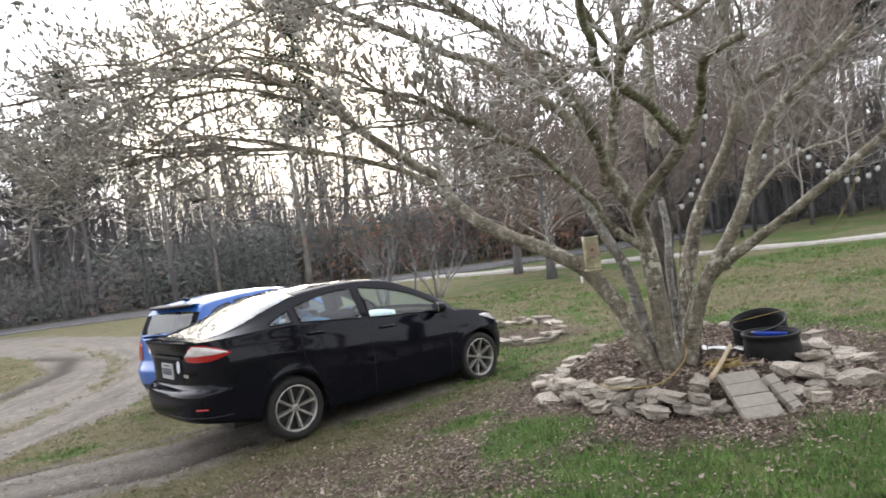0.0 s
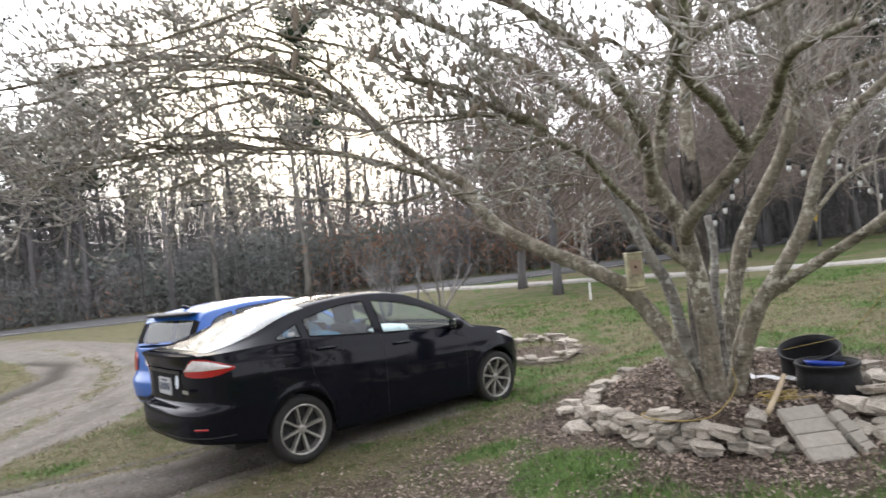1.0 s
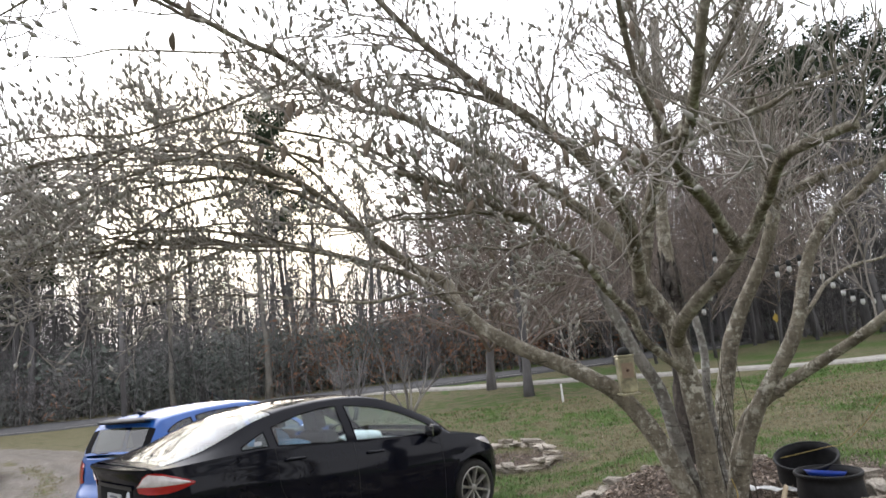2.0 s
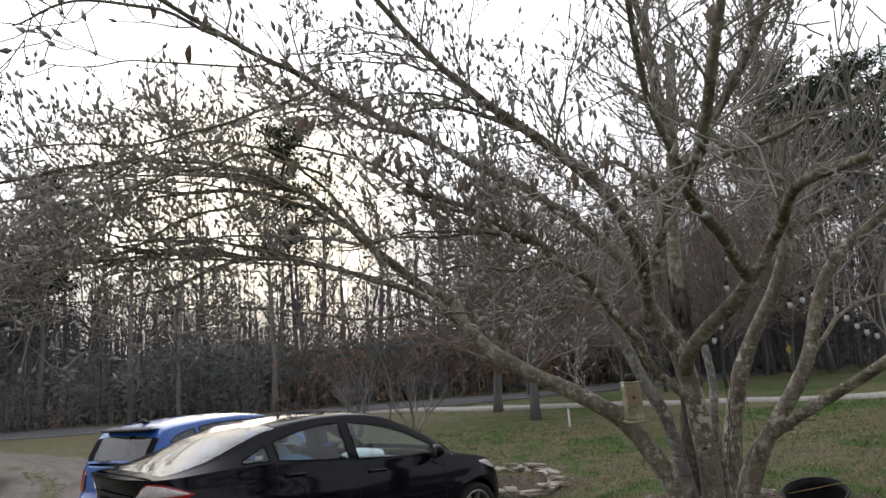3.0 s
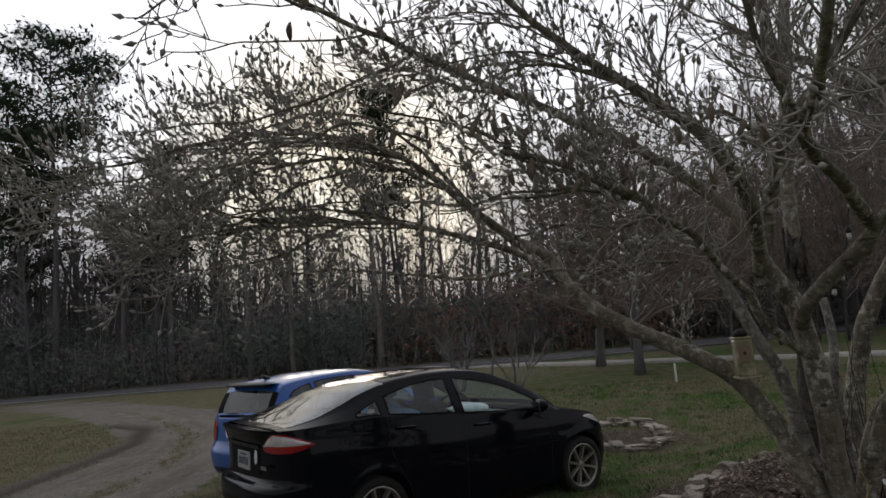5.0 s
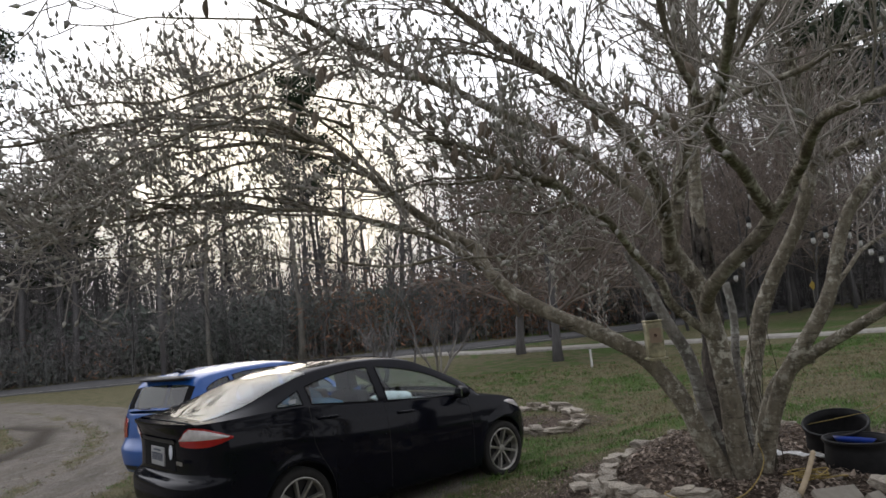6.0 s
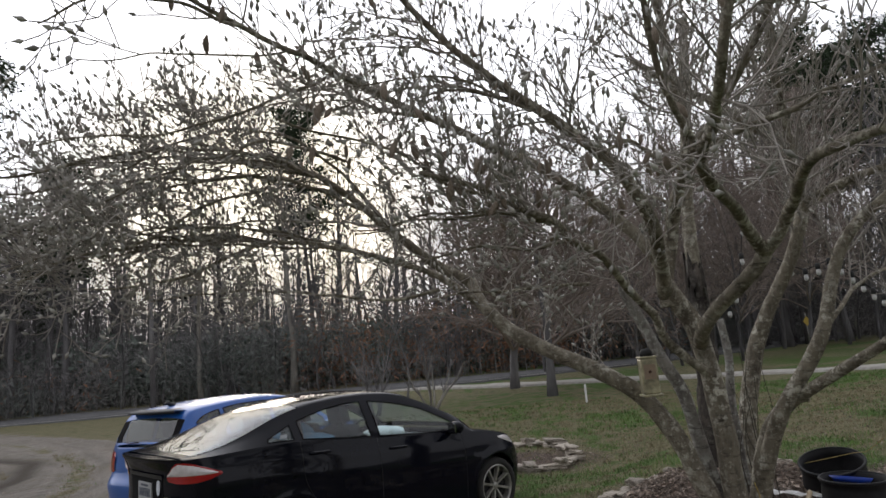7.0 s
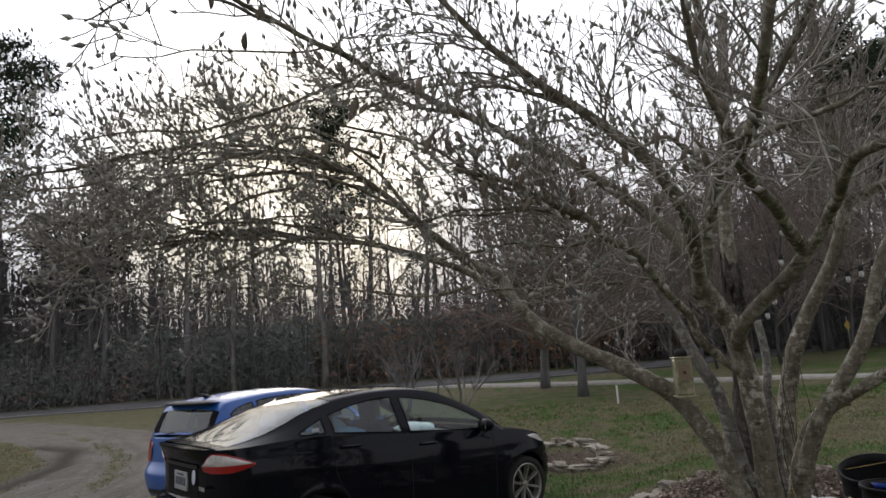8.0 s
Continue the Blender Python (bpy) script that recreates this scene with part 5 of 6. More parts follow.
for k in range(10):
    src = (low_tip, low_b, low_tip, low_b)[k % 4]
    p = src[int(len(src) * rng.uniform(0.35, 0.98))]
    end = Vector((rng.uniform(-4.1, -2.2), rng.uniform(3.6, 5.6), rng.uniform(2.4, 3.3)))
    midp = p.lerp(end, 0.5) + Vector((rng.uniform(-0.1, 0.1), rng.uniform(-0.25, 0.25), rng.uniform(-0.08, 0.28)))
    limb([p, p.lerp(midp, 0.5) + Vector((0, 0, 0.06)), midp, midp.lerp(end, 0.55) + Vector((0, 0, 0.07)), end], 0.011, 0.004, "branch", [(0.35, 1.0, 10, 0.45, rng.uniform(-0.03, 0.02))], sides=5, bud=0.9)
for k in range(9):
    src = (inner, limb_b, limb_a)[k % 3]
    p = src[int(len(src) * rng.uniform(0.4, 0.7))]
    end = p + Vector((rng.uniform(-1.3, -0.7), rng.uniform(-0.3, 0.3), rng.uniform(-0.05, 0.3)))
    midp = p.lerp(end, 0.5) + Vector((0, 0, rng.uniform(0.0, 0.15)))
    limb([p, midp, end], 0.011, 0.004, "branch", [(0.15, 1.0, 10, 0.45, 0.0)], sides=5, bud=0.5)
# shorter sprays between them
for k in range(4):
    src = (low_tip, low_b)[k % 2]
    p = src[int(len(src) * rng.uniform(0.45, 0.85))]
    a = radians(rng.uniform(165, 235))
    end = p + Vector((math.cos(a) * 1.8, math.sin(a) * 1.0, rng.uniform(-0.2, 0.35)))
    midp = (p + end) * 0.5 + Vector((0, 0, rng.uniform(0.05, 0.22)))
    limb([p, midp, end], 0.014, 0.005, "branch", [(0.15, 1.0, 12, 0.55, 0.02)], sides=6)
pod_branch = limb([(0.04, 3.5, 2.43), (-0.12, 3.5, 2.53), (-0.3, 3.42, 2.6), (-0.55, 3.2, 2.68), (-0.95, 3.0, 2.79)], 0.012, 0.005, "branch", [(0.2, 1.0, 16, 0.45, 0.0)], sides=6, bud=0.6)
pods_along(pod_branch, 0.25, 1.0, 22, 0.085)
pods_along(limb_b, 0.45, 0.98, 30, 0.082)
pods_along(inner, 0.5, 1.0, 30, 0.082)
pods_along(low_tip, 0.5, 1.0, 20, 0.075)
pods_along(limb_a, 0.4, 1.0, 22, 0.08)
pods_along(mid_l, 0.3, 1.0, 10, 0.08)
pods_along(y_left, 0.5, 1.0, 6, 0.07)
for nm, geo, mat, lab in (("twig_spray", crown.twigs, M_TWIG, "thin crooked grey twigs"), ("bud_cover", crown.buds, M_BUD, "downy grey-green buds")):
    geo.v = [M_INV @ q for q in geo.v]
    tagged(part(nm, geo, mat, magnolia, lab), kind="stuff")
pod = Geo()
pod.lathe([(0.0, 0.0), (0.055, 0.05), (0.13, 0.25), (0.17, 0.45), (0.14, 0.72), (0.06, 0.93), (0.0, 1.0)], 7)
for q in pod.v:
    q += Vector((0.05 * math.sin(q.z * 4), 0.03 * math.sin(q.z * 11 + q.x * 30), 0))
POD = pod.mesh("seed_pod")
POD.materials.append(M_POD)
for p, way, size in POD_SPOTS:
    ob = part("seed_pod", POD, M_POD, magnolia)
    ob.matrix_local = M_INV @ Matrix.Translation(p) @ way.to_track_quat("Z", "Y").to_matrix().to_4x4() @ Matrix.Diagonal((size, size, size, 1))

# a dead trunk behind the magnolia, charred below and pale above
dead = thing("dead_tree", pose(2.10, 6.62, 0.34), "standing dead tree trunk, charred black below and pale lichened above", "tree")


def bole(pts, r0, r1, uneven, sides=16):
    line = spline(pts, 8)
    g = Geo()
    n = len(line) - 1
    g.tube(line, [r0 + (r1 - r0) * i / n for i in range(n + 1)], sides)
    for q in g.v:
        q += Vector((noise.noise(q * 6.0), noise.noise(q * 6.0 + Vector((4, 0, 0))), 0)) * uneven
    return g


def dead_trunk():
    way = [(0, 0, -0.05), (0.03, 0.06, 0.5), (0.10, 0.18, 1.1), (0.15, 0.27, 1.6), (0.18, 0.33, 2.0), (0.20, 0.36, 2.4), (0.24, 0.30, 3.0), (0.27, 0.12, 3.7), (0.31, -0.02, 4.5)]
    part("bole", bole(way, 0.095, 0.045, 0.012), M_BARK, dead)
    shell = bole(way[:5], 0.128, 0.088, 0.030)
    for q in shell.v:
        # the charred shell ends in splinters
        if q.z > 1.5:
            q.z += 0.45 * noise.noise(Vector((q.x * 40, q.y * 40, 3.0)))
    part("charred_shell", shell, M_DEADWOOD, dead, "blackened rotten shell of the lower trunk")
    for pts in ([(0.22, 0.34, 2.5), (0.02, 0.5, 2.75), (-0.2, 0.6, 2.85)], [(0.25, 0.25, 3.2), (0.5, 0.1, 3.45), (0.7, 0.0, 3.5)]):
        part("broken_branch", bole(pts, 0.025, 0.012, 0.004, 7), M_BARK, dead)


dead_trunk()

# ---- stone bed ----


def stone_mesh(seed):
    """A broken fieldstone: a block with chipped corners, uneven faces and a skewed plan."""
    r = random.Random(seed)
    bm = bmesh.new()
    bmesh.ops.create_cube(bm, size=1.0)
    bmesh.ops.subdivide_edges(bm, edges=bm.edges[:], cuts=2, use_grid_fill=True)
    skew, off = r.uniform(-0.25, 0.25), Vector((r.uniform(0, 50), r.uniform(0, 50), 0))
    chips = [Vector((r.choice((-0.5, 0.5)), r.choice((-0.5, 0.5)), r.choice((-0.5, 0.5)))) for _ in range(4)]
    for v in bm.verts:
        for c in chips:
            d = (v.co - c).length
            if d < 0.45:
                v.co *= 1 - 0.32 * (1 - d / 0.45)
        v.co.x += skew * v.co.y
        v.co.x *= 1 + 0.25 * v.co.y * r.uniform(0.8, 1.2) * (1 if seed % 2 else -1)
        n = v.co * 2.1 + off
        v.co += Vector((noise.noise(n), noise.noise(n + Vector((7, 0, 0))), 0.8 * noise.noise(n + Vector((0, 7, 0))))) * 0.17
        v.co += Vector((r.uniform(-0.03, 0.03), r.uniform(-0.03, 0.03), r.uniform(-0.04, 0.04)))
    me = bpy.data.meshes.new("stone")
    bm.to_mesh(me)
    bm.free()
    me.materials.append(M_STONE)
    return me


STONES = [stone_mesh(40 + k) for k in range(16)]


def lay_stone(parent, x, y, z, size, turn, tip=(0, 0)):
    ob = new("stone", STONES[rng.randrange(len(STONES))])
    ob.parent = parent
    ob.matrix_world = pose(x, y, z, tip[0], tip[1], turn) @ Matrix.Diagonal((*size, 1))
    return ob


border = thing("stone_border", pose(RING[0], RING[1], 0.3), "ring of stacked pale fieldstones round the magnolia bed", "stone edging")
bpy.context.view_layer.update()


def ring_point(a, grow=1.0):
    u, v = RING[2] * grow * math.cos(a), RING[3] * grow * math.sin(a)
    c, s = math.cos(RING_TURN), math.sin(RING_TURN)
    return RING[0] + u * c - v * s, RING[1] + u * s + v * c


for course in range(3):
    a = 0.11 * course
    while a < 2 * math.pi:
        w = rng.choice((rng.uniform(0.07, 0.12), rng.uniform(0.10, 0.17), rng.uniform(0.15, 0.25)))
        grow = 1.0 - 0.035 * course + rng.uniform(-0.04, 0.04)
        x, y = ring_point(a + 0.1, grow)
        da = w / math.hypot(RING[2] * math.sin(a), RING[3] * math.cos(a))
        front = smooth(0.2, -0.8, math.sin(a + da / 2))
        if course >= 1 and y < 4.75 and 1.66 < x < 2.22:
            front = -1.0
        if course == 0 or (course == 1 and rng.random() < 0.25 + 0.7 * front) or (course == 2 and rng.random() < 0.45 * front):
            h = rng.uniform(0.05, 0.095)
            turn = math.degrees(math.atan2(RING[3] * math.cos(a), -RING[2] * math.sin(a)))
            lay_stone(border, x, y, lie(x, y) + 0.04 + 0.072 * course, (w * 0.98, rng.uniform(0.11, 0.18), h), turn + rng.uniform(-20, 20), (rng.uniform(-12, 12), rng.uniform(-12, 12)))
        a += da * rng.uniform(0.95, 1.1)
# tumbled flat stones outside the bed
for k in range(22):
    a = rng.uniform(-1.1, -0.1) if k < 13 else rng.uniform(-2.9, 3.4)
    x, y = ring_point(a, rng.uniform(1.03, 1.16))
    s = rng.uniform(0.10, 0.26)
    if 1.62 < x < 2.3 and y < 4.6:
        continue
    lay_stone(border, x, y, ground_z(x, y) + 0.02, (s, s * rng.uniform(0.6, 0.9), rng.uniform(0.05, 0.09)), rng.uniform(0, 180), (rng.uniform(-14, 14), rng.uniform(-14, 14)))

border2 = thing("stone_border", pose(0.9, 11.0, 0.05), "low ring of pale flat stones in the lawn near the car", "stone edging")
bpy.context.view_layer.update()
for k in range(34):
    a = k / 34 * 6.283 + rng.uniform(-0.06, 0.06)
    x, y = 0.92 + 0.60 * math.cos(a), 10.95 + 1.05 * math.sin(a)
    lay_stone(border2, x, y, ground_z(x, y) + 0.035 + (0.06 if k % 4 == 0 else 0), (rng.uniform(0.18, 0.32), rng.uniform(0.13, 0.2), rng.uniform(0.05, 0.085)), rng.uniform(0, 180), (rng.uniform(-8, 8), rng.uniform(-8, 8)))

# ---- small things round the bed ----


def paver(m, w, h, d, label):
    t = thing("concrete_paver", m, label, "paver", "leaning pavers")
    g = Geo()
    for k in range(4):
        g = Geo()
        g.box((-w / 2, -d + 0.002 * (k % 2), h * 0.25 * k), (w / 2, -0.002 * (k % 2), h * (0.25 * k + 0.243)))
        part("slab_strip", g, M_PAVER, t, smooth=False, bevel=0.006)


paver(pose(1.86, 4.09, 0.25, -56, 0, 4), 0.265, 0.42, 0.045, "grey concrete paver leaning against the stone border")
paver(pose(2.10, 4.15, 0.255, -48, 0, 22), 0.10, 0.31, 0.045, "narrow grey concrete paver leaning on the stones")


def pot(m, r, h, label):
    t = thing("plant_pot", m, label, "plant pot", "black pots")
    g = Geo()
    g.lathe([(0.0, 0.0), (r * 0.86, 0.0), (r * 0.98, h * 0.12), (r * 1.05, h * 0.45), (r, h * 0.82), (r * 0.97, h * 0.93), (r * 1.04, h * 0.95), (r * 1.04, h), (r * 0.96, h), (r * 0.93, h * 0.85), (r * 0.84, h * 0.03), (0, h * 0.03)], 40)
    part("pot_body", g, M_POT, t)
    g = Geo()
    ring = [Vector((r * 1.02 * math.cos(a), r * 1.02 * math.sin(a), h)) for a in np.linspace(0, 6.2832, 41)]
    g.tube(ring, [0.010] * 41, 6, False)
    part("rolled_rim", g, M_POT, t)
    return t


pot(pose(2.40, 5.06, 0.29, 0, 0, 0), 0.205, 0.335, "black plastic nursery pot holding a blue dish")
pot(pose(2.54, 5.50, 0.36, 12, -12, 0), 0.215, 0.32, "tilted black plastic nursery pot leaning on another")
dish = thing("dish", pose(2.41, 5.11, 0.59, -9, 10, 0), "blue plastic dish lying in the black pot", "dish")
g = Geo()
g.lathe([(0.0, 0.0), (0.10, 0.0), (0.128, 0.03), (0.134, 0.032), (0.105, -0.006), (0.0, -0.006)], 28)
part("dish_body", g, M_BLUEPLASTIC, dish)


def cord(name, pts, r, mat, label, category, steps=8):
    line = spline(pts, steps)
    m = Matrix.Translation(line[0])
    t = thing(name, m, label, category)
    g = Geo()
    g.tube([p - line[0] for p in line], [r] * len(line), 6)
    part("strand", g, mat, t)
    return t


cord("extension_cord", [(1.68, 4.97, 0.68), (1.67, 4.90, 0.58), (1.53, 4.72, 0.51), (1.35, 4.56, 0.47), (1.16, 4.52, 0.47), (1.02, 4.70, 0.45), (0.98, 4.88, 0.44), (1.08, 4.95, 0.44)], 0.0040, M_ROPE, "yellow cord draped from the trunk over the stones", "cord")
loop = []
for k in range(22):
    a = k * 1.35 + 0.6 * math.sin(k * 2.3)
    loop.append((1.93 + (0.12 + 0.08 * math.sin(k * 1.7)) * math.cos(a) + 0.05 * math.sin(k * 0.6), 4.80 + (0.10 + 0.06 * math.cos(k * 1.3)) * math.sin(a), 0.47 + 0.018 * math.sin(k * 2.1) + 0.0012 * k))
cord("cord_coil", loop, 0.0040, M_ROPE, "tangled coil of yellow cord lying on the bed", "cord", 5)
cord("hanging_cord", [(2.62, 3.98, 1.93), (2.60, 3.99, 1.80), (2.50, 4.01, 1.58), (2.42, 4.2, 1.32), (2.44, 4.4, 1.17), (2.49, 4.7, 0.98), (2.50, 5.0, 0.81), (2.58, 5.3, 0.74), (2.38, 5.33, 0.71), (2.26, 5.4, 0.68)], 0.0022, M_ROPE, "yellow cord hanging from a limb down over the pots", "cord")

t = thing("wooden_handle", pose(1.69, 4.52, 0.455), "pale peeled wooden handle leaning on the stones", "stick")
g = Geo()
line = spline([(0, 0, 0), (0.17, 0.21, 0.06), (0.34, 0.43, 0.135)], 5)
g.tube(line, [0.019, 0.0185, 0.018, 0.018, 0.0175, 0.0175, 0.017, 0.017, 0.0165, 0.0165, 0.016], 8)
part("shaft", g, M_POLEWOOD, t)
t = thing("plastic_sheet", pose(2.07, 5.30, 0.51, 6, 8, -8), "crumpled white plastic strip lying in the bed", "litter")
g = Geo()
for i in range(9):
    for j in range(3):
        g.v.append(Vector((-0.22 + i * 0.055, -0.035 + j * 0.035, 0.012 * math.sin(i * 2.3 + j * 1.9))))
for i in range(8):
    for j in range(2):
        a = i * 3 + j
        g.f.append((a, a + 3, a + 4, a + 1))
ob = part("sheet", g, M_WHITE, t, smooth=False)
ob.modifiers.new("thick", "SOLIDIFY").thickness = 0.004

# bird feeder on the low limb
t = thing("bird_feeder", pose(1.06, 4.93, 1.325), "yellowed plastic bird feeder with black cap, hung over a limb", "bird feeder")
g = Geo()
g.box((-0.056, -0.045, 0.0), (0.056, 0.045, 0.24))
part("hopper", g, M_FEEDER, t, smooth=False, bevel=0.012)
g = Geo()
g.box((-0.066, -0.062, -0.016), (0.066, 0.062, 0.0))
part("tray", g, M_FEEDER, t, smooth=False, bevel=0.006)
g = Geo()
g.box((-0.059, -0.049, 0.24), (0.059, 0.049, 0.255))
part("lid", g, M_FEEDER, t, smooth=False, bevel=0.006)
g = Geo()
g.lathe([(0, 0.255), (0.045, 0.255), (0.042, 0.285), (0.022, 0.305), (0, 0.305)], 12)
part("cap", g, M_BLACK, t, "black cap")
g = Geo()
g.box((-0.042, -0.0475, 0.10), (0.038, -0.0455, 0.20))
lab = part("label_patch", g, M_FEEDERLABEL, t, "faded pink paper label", smooth=False)
g = Geo()
for k in range(5):
    g.box((-0.012, -0.0485, -0.002), (0.012, -0.0477, 0.002), pose(-0.002, 0, 0.15) @ Matrix.Rotation(radians(36 * k), 4, "Y"))
part("printed_star", g, M_RUST, lab, "small red printed star", smooth=False)
g = Geo()
g.tube([Vector((0, 0, 0.30)), Vector((-0.02, 0.02, 0.55)), Vector((-0.05, 0.05, 0.88))], [0.003] * 3, 4)
part("wire", g, M_METAL, t)

# string lights sagging between the limbs
CORD = [((3.4, 7.5, 2.40), (3.7, 7.5, 2.24), (3.98, 7.5, 2.33), (4.2, 7.5, 2.16), (4.4, 7.5, 1.96), (4.6, 7.5, 1.84), (4.85, 7.5, 1.86), (5.1, 7.5, 2.05), (5.5, 7.5, 2.5)), ((3.12, 7.5, 2.95), (3.0, 7.5, 2.34), (2.86, 7.5, 1.99), (2.62, 7.5, 1.74))]
string = thing("string_lights", pose(3.4, 7.5, 2.4), "string of pale globe bulbs on black cord hung past the tree", "string lights")
bpy.context.view_layer.update()
bulb = Geo()
bulb.lathe([(0, -0.118), (0.013, -0.113), (0.022, -0.098), (0.025, -0.08), (0.019, -0.055), (0.018, -0.045)], 10)
BULB = bulb.mesh("bulb")
BULB.materials.append(M_BULB)
sock = Geo()
sock.lathe([(0.020, -0.05), (0.026, -0.045), (0.026, 0.012), (0.012, 0.02), (0.0, 0.022)], 8)
SOCK = sock.mesh("socket")
SOCK.materials.append(M_BLACK)
for pts in CORD:
    a, line = pts[0], spline(pts, 2 if len(pts) > 5 else 4)
    g = Geo()
    g.tube([p - Vector((3.4, 7.5, 2.4)) for p in line], [0.006] * len(line), 5)
    part("flex", g, M_BLACK, string)
    for k in range(1, len(line), 1 if a[0] > 3.2 else 2):
        for nm, me in (("bulb", BULB), ("socket", SOCK)):
            ob = part(nm, me, M_BULB, string)
            ob.matrix_local = Matrix.Translation(line[k] - Vector((3.4, 7.5, 2.4)))

# yard hydrant, heap and stake out on the lawn
HX, HY = 7.35, 10.75
gz = ground_z(HX, HY)
t = thing("yard_hydrant", pose(HX, HY, gz), "dark pipe yard hydrant with a white tap, standing in the lawn", "hydrant")
g = Geo()
g.tube([Vector((0, 0, -0.02)), Vector((0.005, 0, 0.45)), Vector((0, 0, 0.68))], [0.017] * 3, 8)
part("standpipe", g, M_BLACK, t)
g = Geo()
g.tube([Vector((0, 0, 0.62)), Vector((0, 0, 0.74)), Vector((-0.02, 0, 0.9))], [0.022, 0.018, 0.012], 8)
g.tube([Vector((0, 0, 0.72)), Vector((0.05, 0, 0.735)), Vector((0.06, 0, 0.69))], [0.015, 0.014, 0.013], 8)
g.tube([Vector((-0.02, 0, 0.89)), Vector((0.04, 0, 0.91))], [0.010, 0.010], 6)
part("tap", g, M_WHITE, t, "white tap head")
t = thing("bucket", pose(HX + 0.16, HY + 0.12, gz + 0.125, 78, 0, 30), "black plastic bucket lying on its side beside the hydrant", "bucket")
g = Geo()
g.lathe([(0, 0), (0.115, 0), (0.14, 0.24), (0.15, 0.24), (0.135, 0.23), (0.105, 0.01), (0, 0.01)], 20)
part("bucket_body", g, M_POT, t)
heap = thing("stone_heap", pose(HX + 0.55, HY, gz), "heap of grey rubble stones on the lawn", "stones")
bpy.context.view_layer.update()
for k in range(26):
    x, y = HX + 0.34 + rng.gauss(0, 0.2), HY - 0.06 + rng.gauss(0, 0.12)
    lay_stone(heap, x, y, ground_z(x, y) + rng.uniform(0.02, 0.20), (rng.uniform(0.09, 0.26), rng.uniform(0.08, 0.2), rng.uniform(0.05, 0.12)), rng.uniform(0, 180), (rng.uniform(-25, 25), rng.uniform(-25, 25)))
t = thing("log", pose(HX + 0.56, HY - 0.06, gz + 0.135, 84, 0, -38), "grey cut log lying on the rubble heap", "log")
g = Geo()
g.lathe([(0, -0.2), (0.125, -0.2), (0.135, 0.0), (0.125, 0.2), (0, 0.2)], 18)
part("log_body", g, M_WOODBARK, t)
t = thing("log", pose(HX + 0.80, HY - 0.05, gz + 0.13, 84, 0, -30), "dark cut log lying beside the rubble heap", "log")
g = Geo()
g.lathe([(0, -0.2), (0.12, -0.2), (0.13, 0.0), (0.12, 0.2), (0, 0.2)], 18)
part("log_body", g, M_WOODBARK, t)
t = thing("iron_tub", pose(HX + 1.0, HY + 0.3, gz + 0.01), "rusty iron tub beside the rubble heap", "tub")
g = Geo()
g.lathe([(0, 0), (0.22, 0), (0.27, 0.38), (0.285, 0.40), (0.26, 0.39), (0.21, 0.02), (0, 0.02)], 20)
part("tub_body", g, M_RUST, t)
sx, sy = 3.35, 18.2
t = thing("marker_stake", pose(sx, sy, ground_z(sx, sy)), "short white marker stake in the lawn", "stake")
g = Geo()
g.box((-0.025, -0.012, 0), (0.025, 0.012, 0.48))
part("stake_body", g, M_WHITE, t, smooth=False, bevel=0.004)

# ---- trees ----


def grow_tree(seed, height, r0, first, spread, density, lean=0.02, bend=0.05, twig_r=0.012, levels=2, up=0.5, n_limbs=22):
    """A bare tree: one trunk mesh and one crown mesh, both from the ground up."""
    r = random.Random(seed)
    trunk, crown_g = Geo(), Geo()
    q, d = Vector((0, 0, -0.1)), Vector((r.gauss(0, lean), r.gauss(0, lean), 1)).normalized()
    pts, radii = [q.copy()], [r0 * 1.25]
    segs = 12
    for k in range(segs):
        d = (d + Vector((r.gauss(0, bend), r.gauss(0, bend), 0.06))).normalized()
        q = q + d * (height / segs)
        pts.append(q.copy())
        radii.append(r0 * (1 - 0.86 * (k + 1) / segs))
    trunk.tube(pts, radii, 7)

    def shoot(p, way, length, rad, level):
        n = (2, 3, 4)[min(2, level)]
        line, w, o = [p], way.normalized(), p
        for k in range(n):
            w = (w + Vector((r.gauss(0, 0.16), r.gauss(0, 0.16), r.gauss(0.04, 0.12)))).normalized()
            o = o + w * (length / n)
            line.append(o)
        rr = [max(twig_r * 0.6, rad * (1 - 0.7 * i / n)) for i in range(n + 1)]
        if level:
            crown_g.tube(line, rr, 4 if rad > 0.04 else 3, False)
        else:
            s = w.orthogonal().normalized()
            s.rotate(Matrix.Rotation(r.random() * 6.28, 3, w))
            crown_g.poly([line[0] - s * rr[0], line[0] + s * rr[0], line[1] + s * rr[1], line[2], line[1] - s * rr[1]])
        if level:
            for k in range(density):
                i = r.randrange(1, n)
                t = (line[i + 1] - line[i]).normalized()
                s = t.orthogonal().normalized()
                s.rotate(Matrix.Rotation(r.random() * 6.28, 3, t))
                shoot(line[i].lerp(line[i + 1], r.random()), t * 0.7 + s * 0.8 + Vector((0, 0, 0.25)), length * r.uniform(0.3, 0.55), rad * 0.5, level - 1)

    for k in range(n_limbs):
        f = first + (1 - first) * (k + r.random()) / n_limbs
        i = min(segs - 1, int(f * segs))
        a = r.random() * 6.28
        ln = spread * (1.15 - 0.75 * f) * r.uniform(0.6, 1.2)
        shoot(pts[i].lerp(pts[i + 1], f * segs - i), Vector((math.cos(a), math.sin(a), up + 0.5 * f)), ln, min(radii[i] * 0.5, 0.02 + 0.02 * ln), levels)
    return trunk.mesh("trunk"), crown_g.mesh("crown")


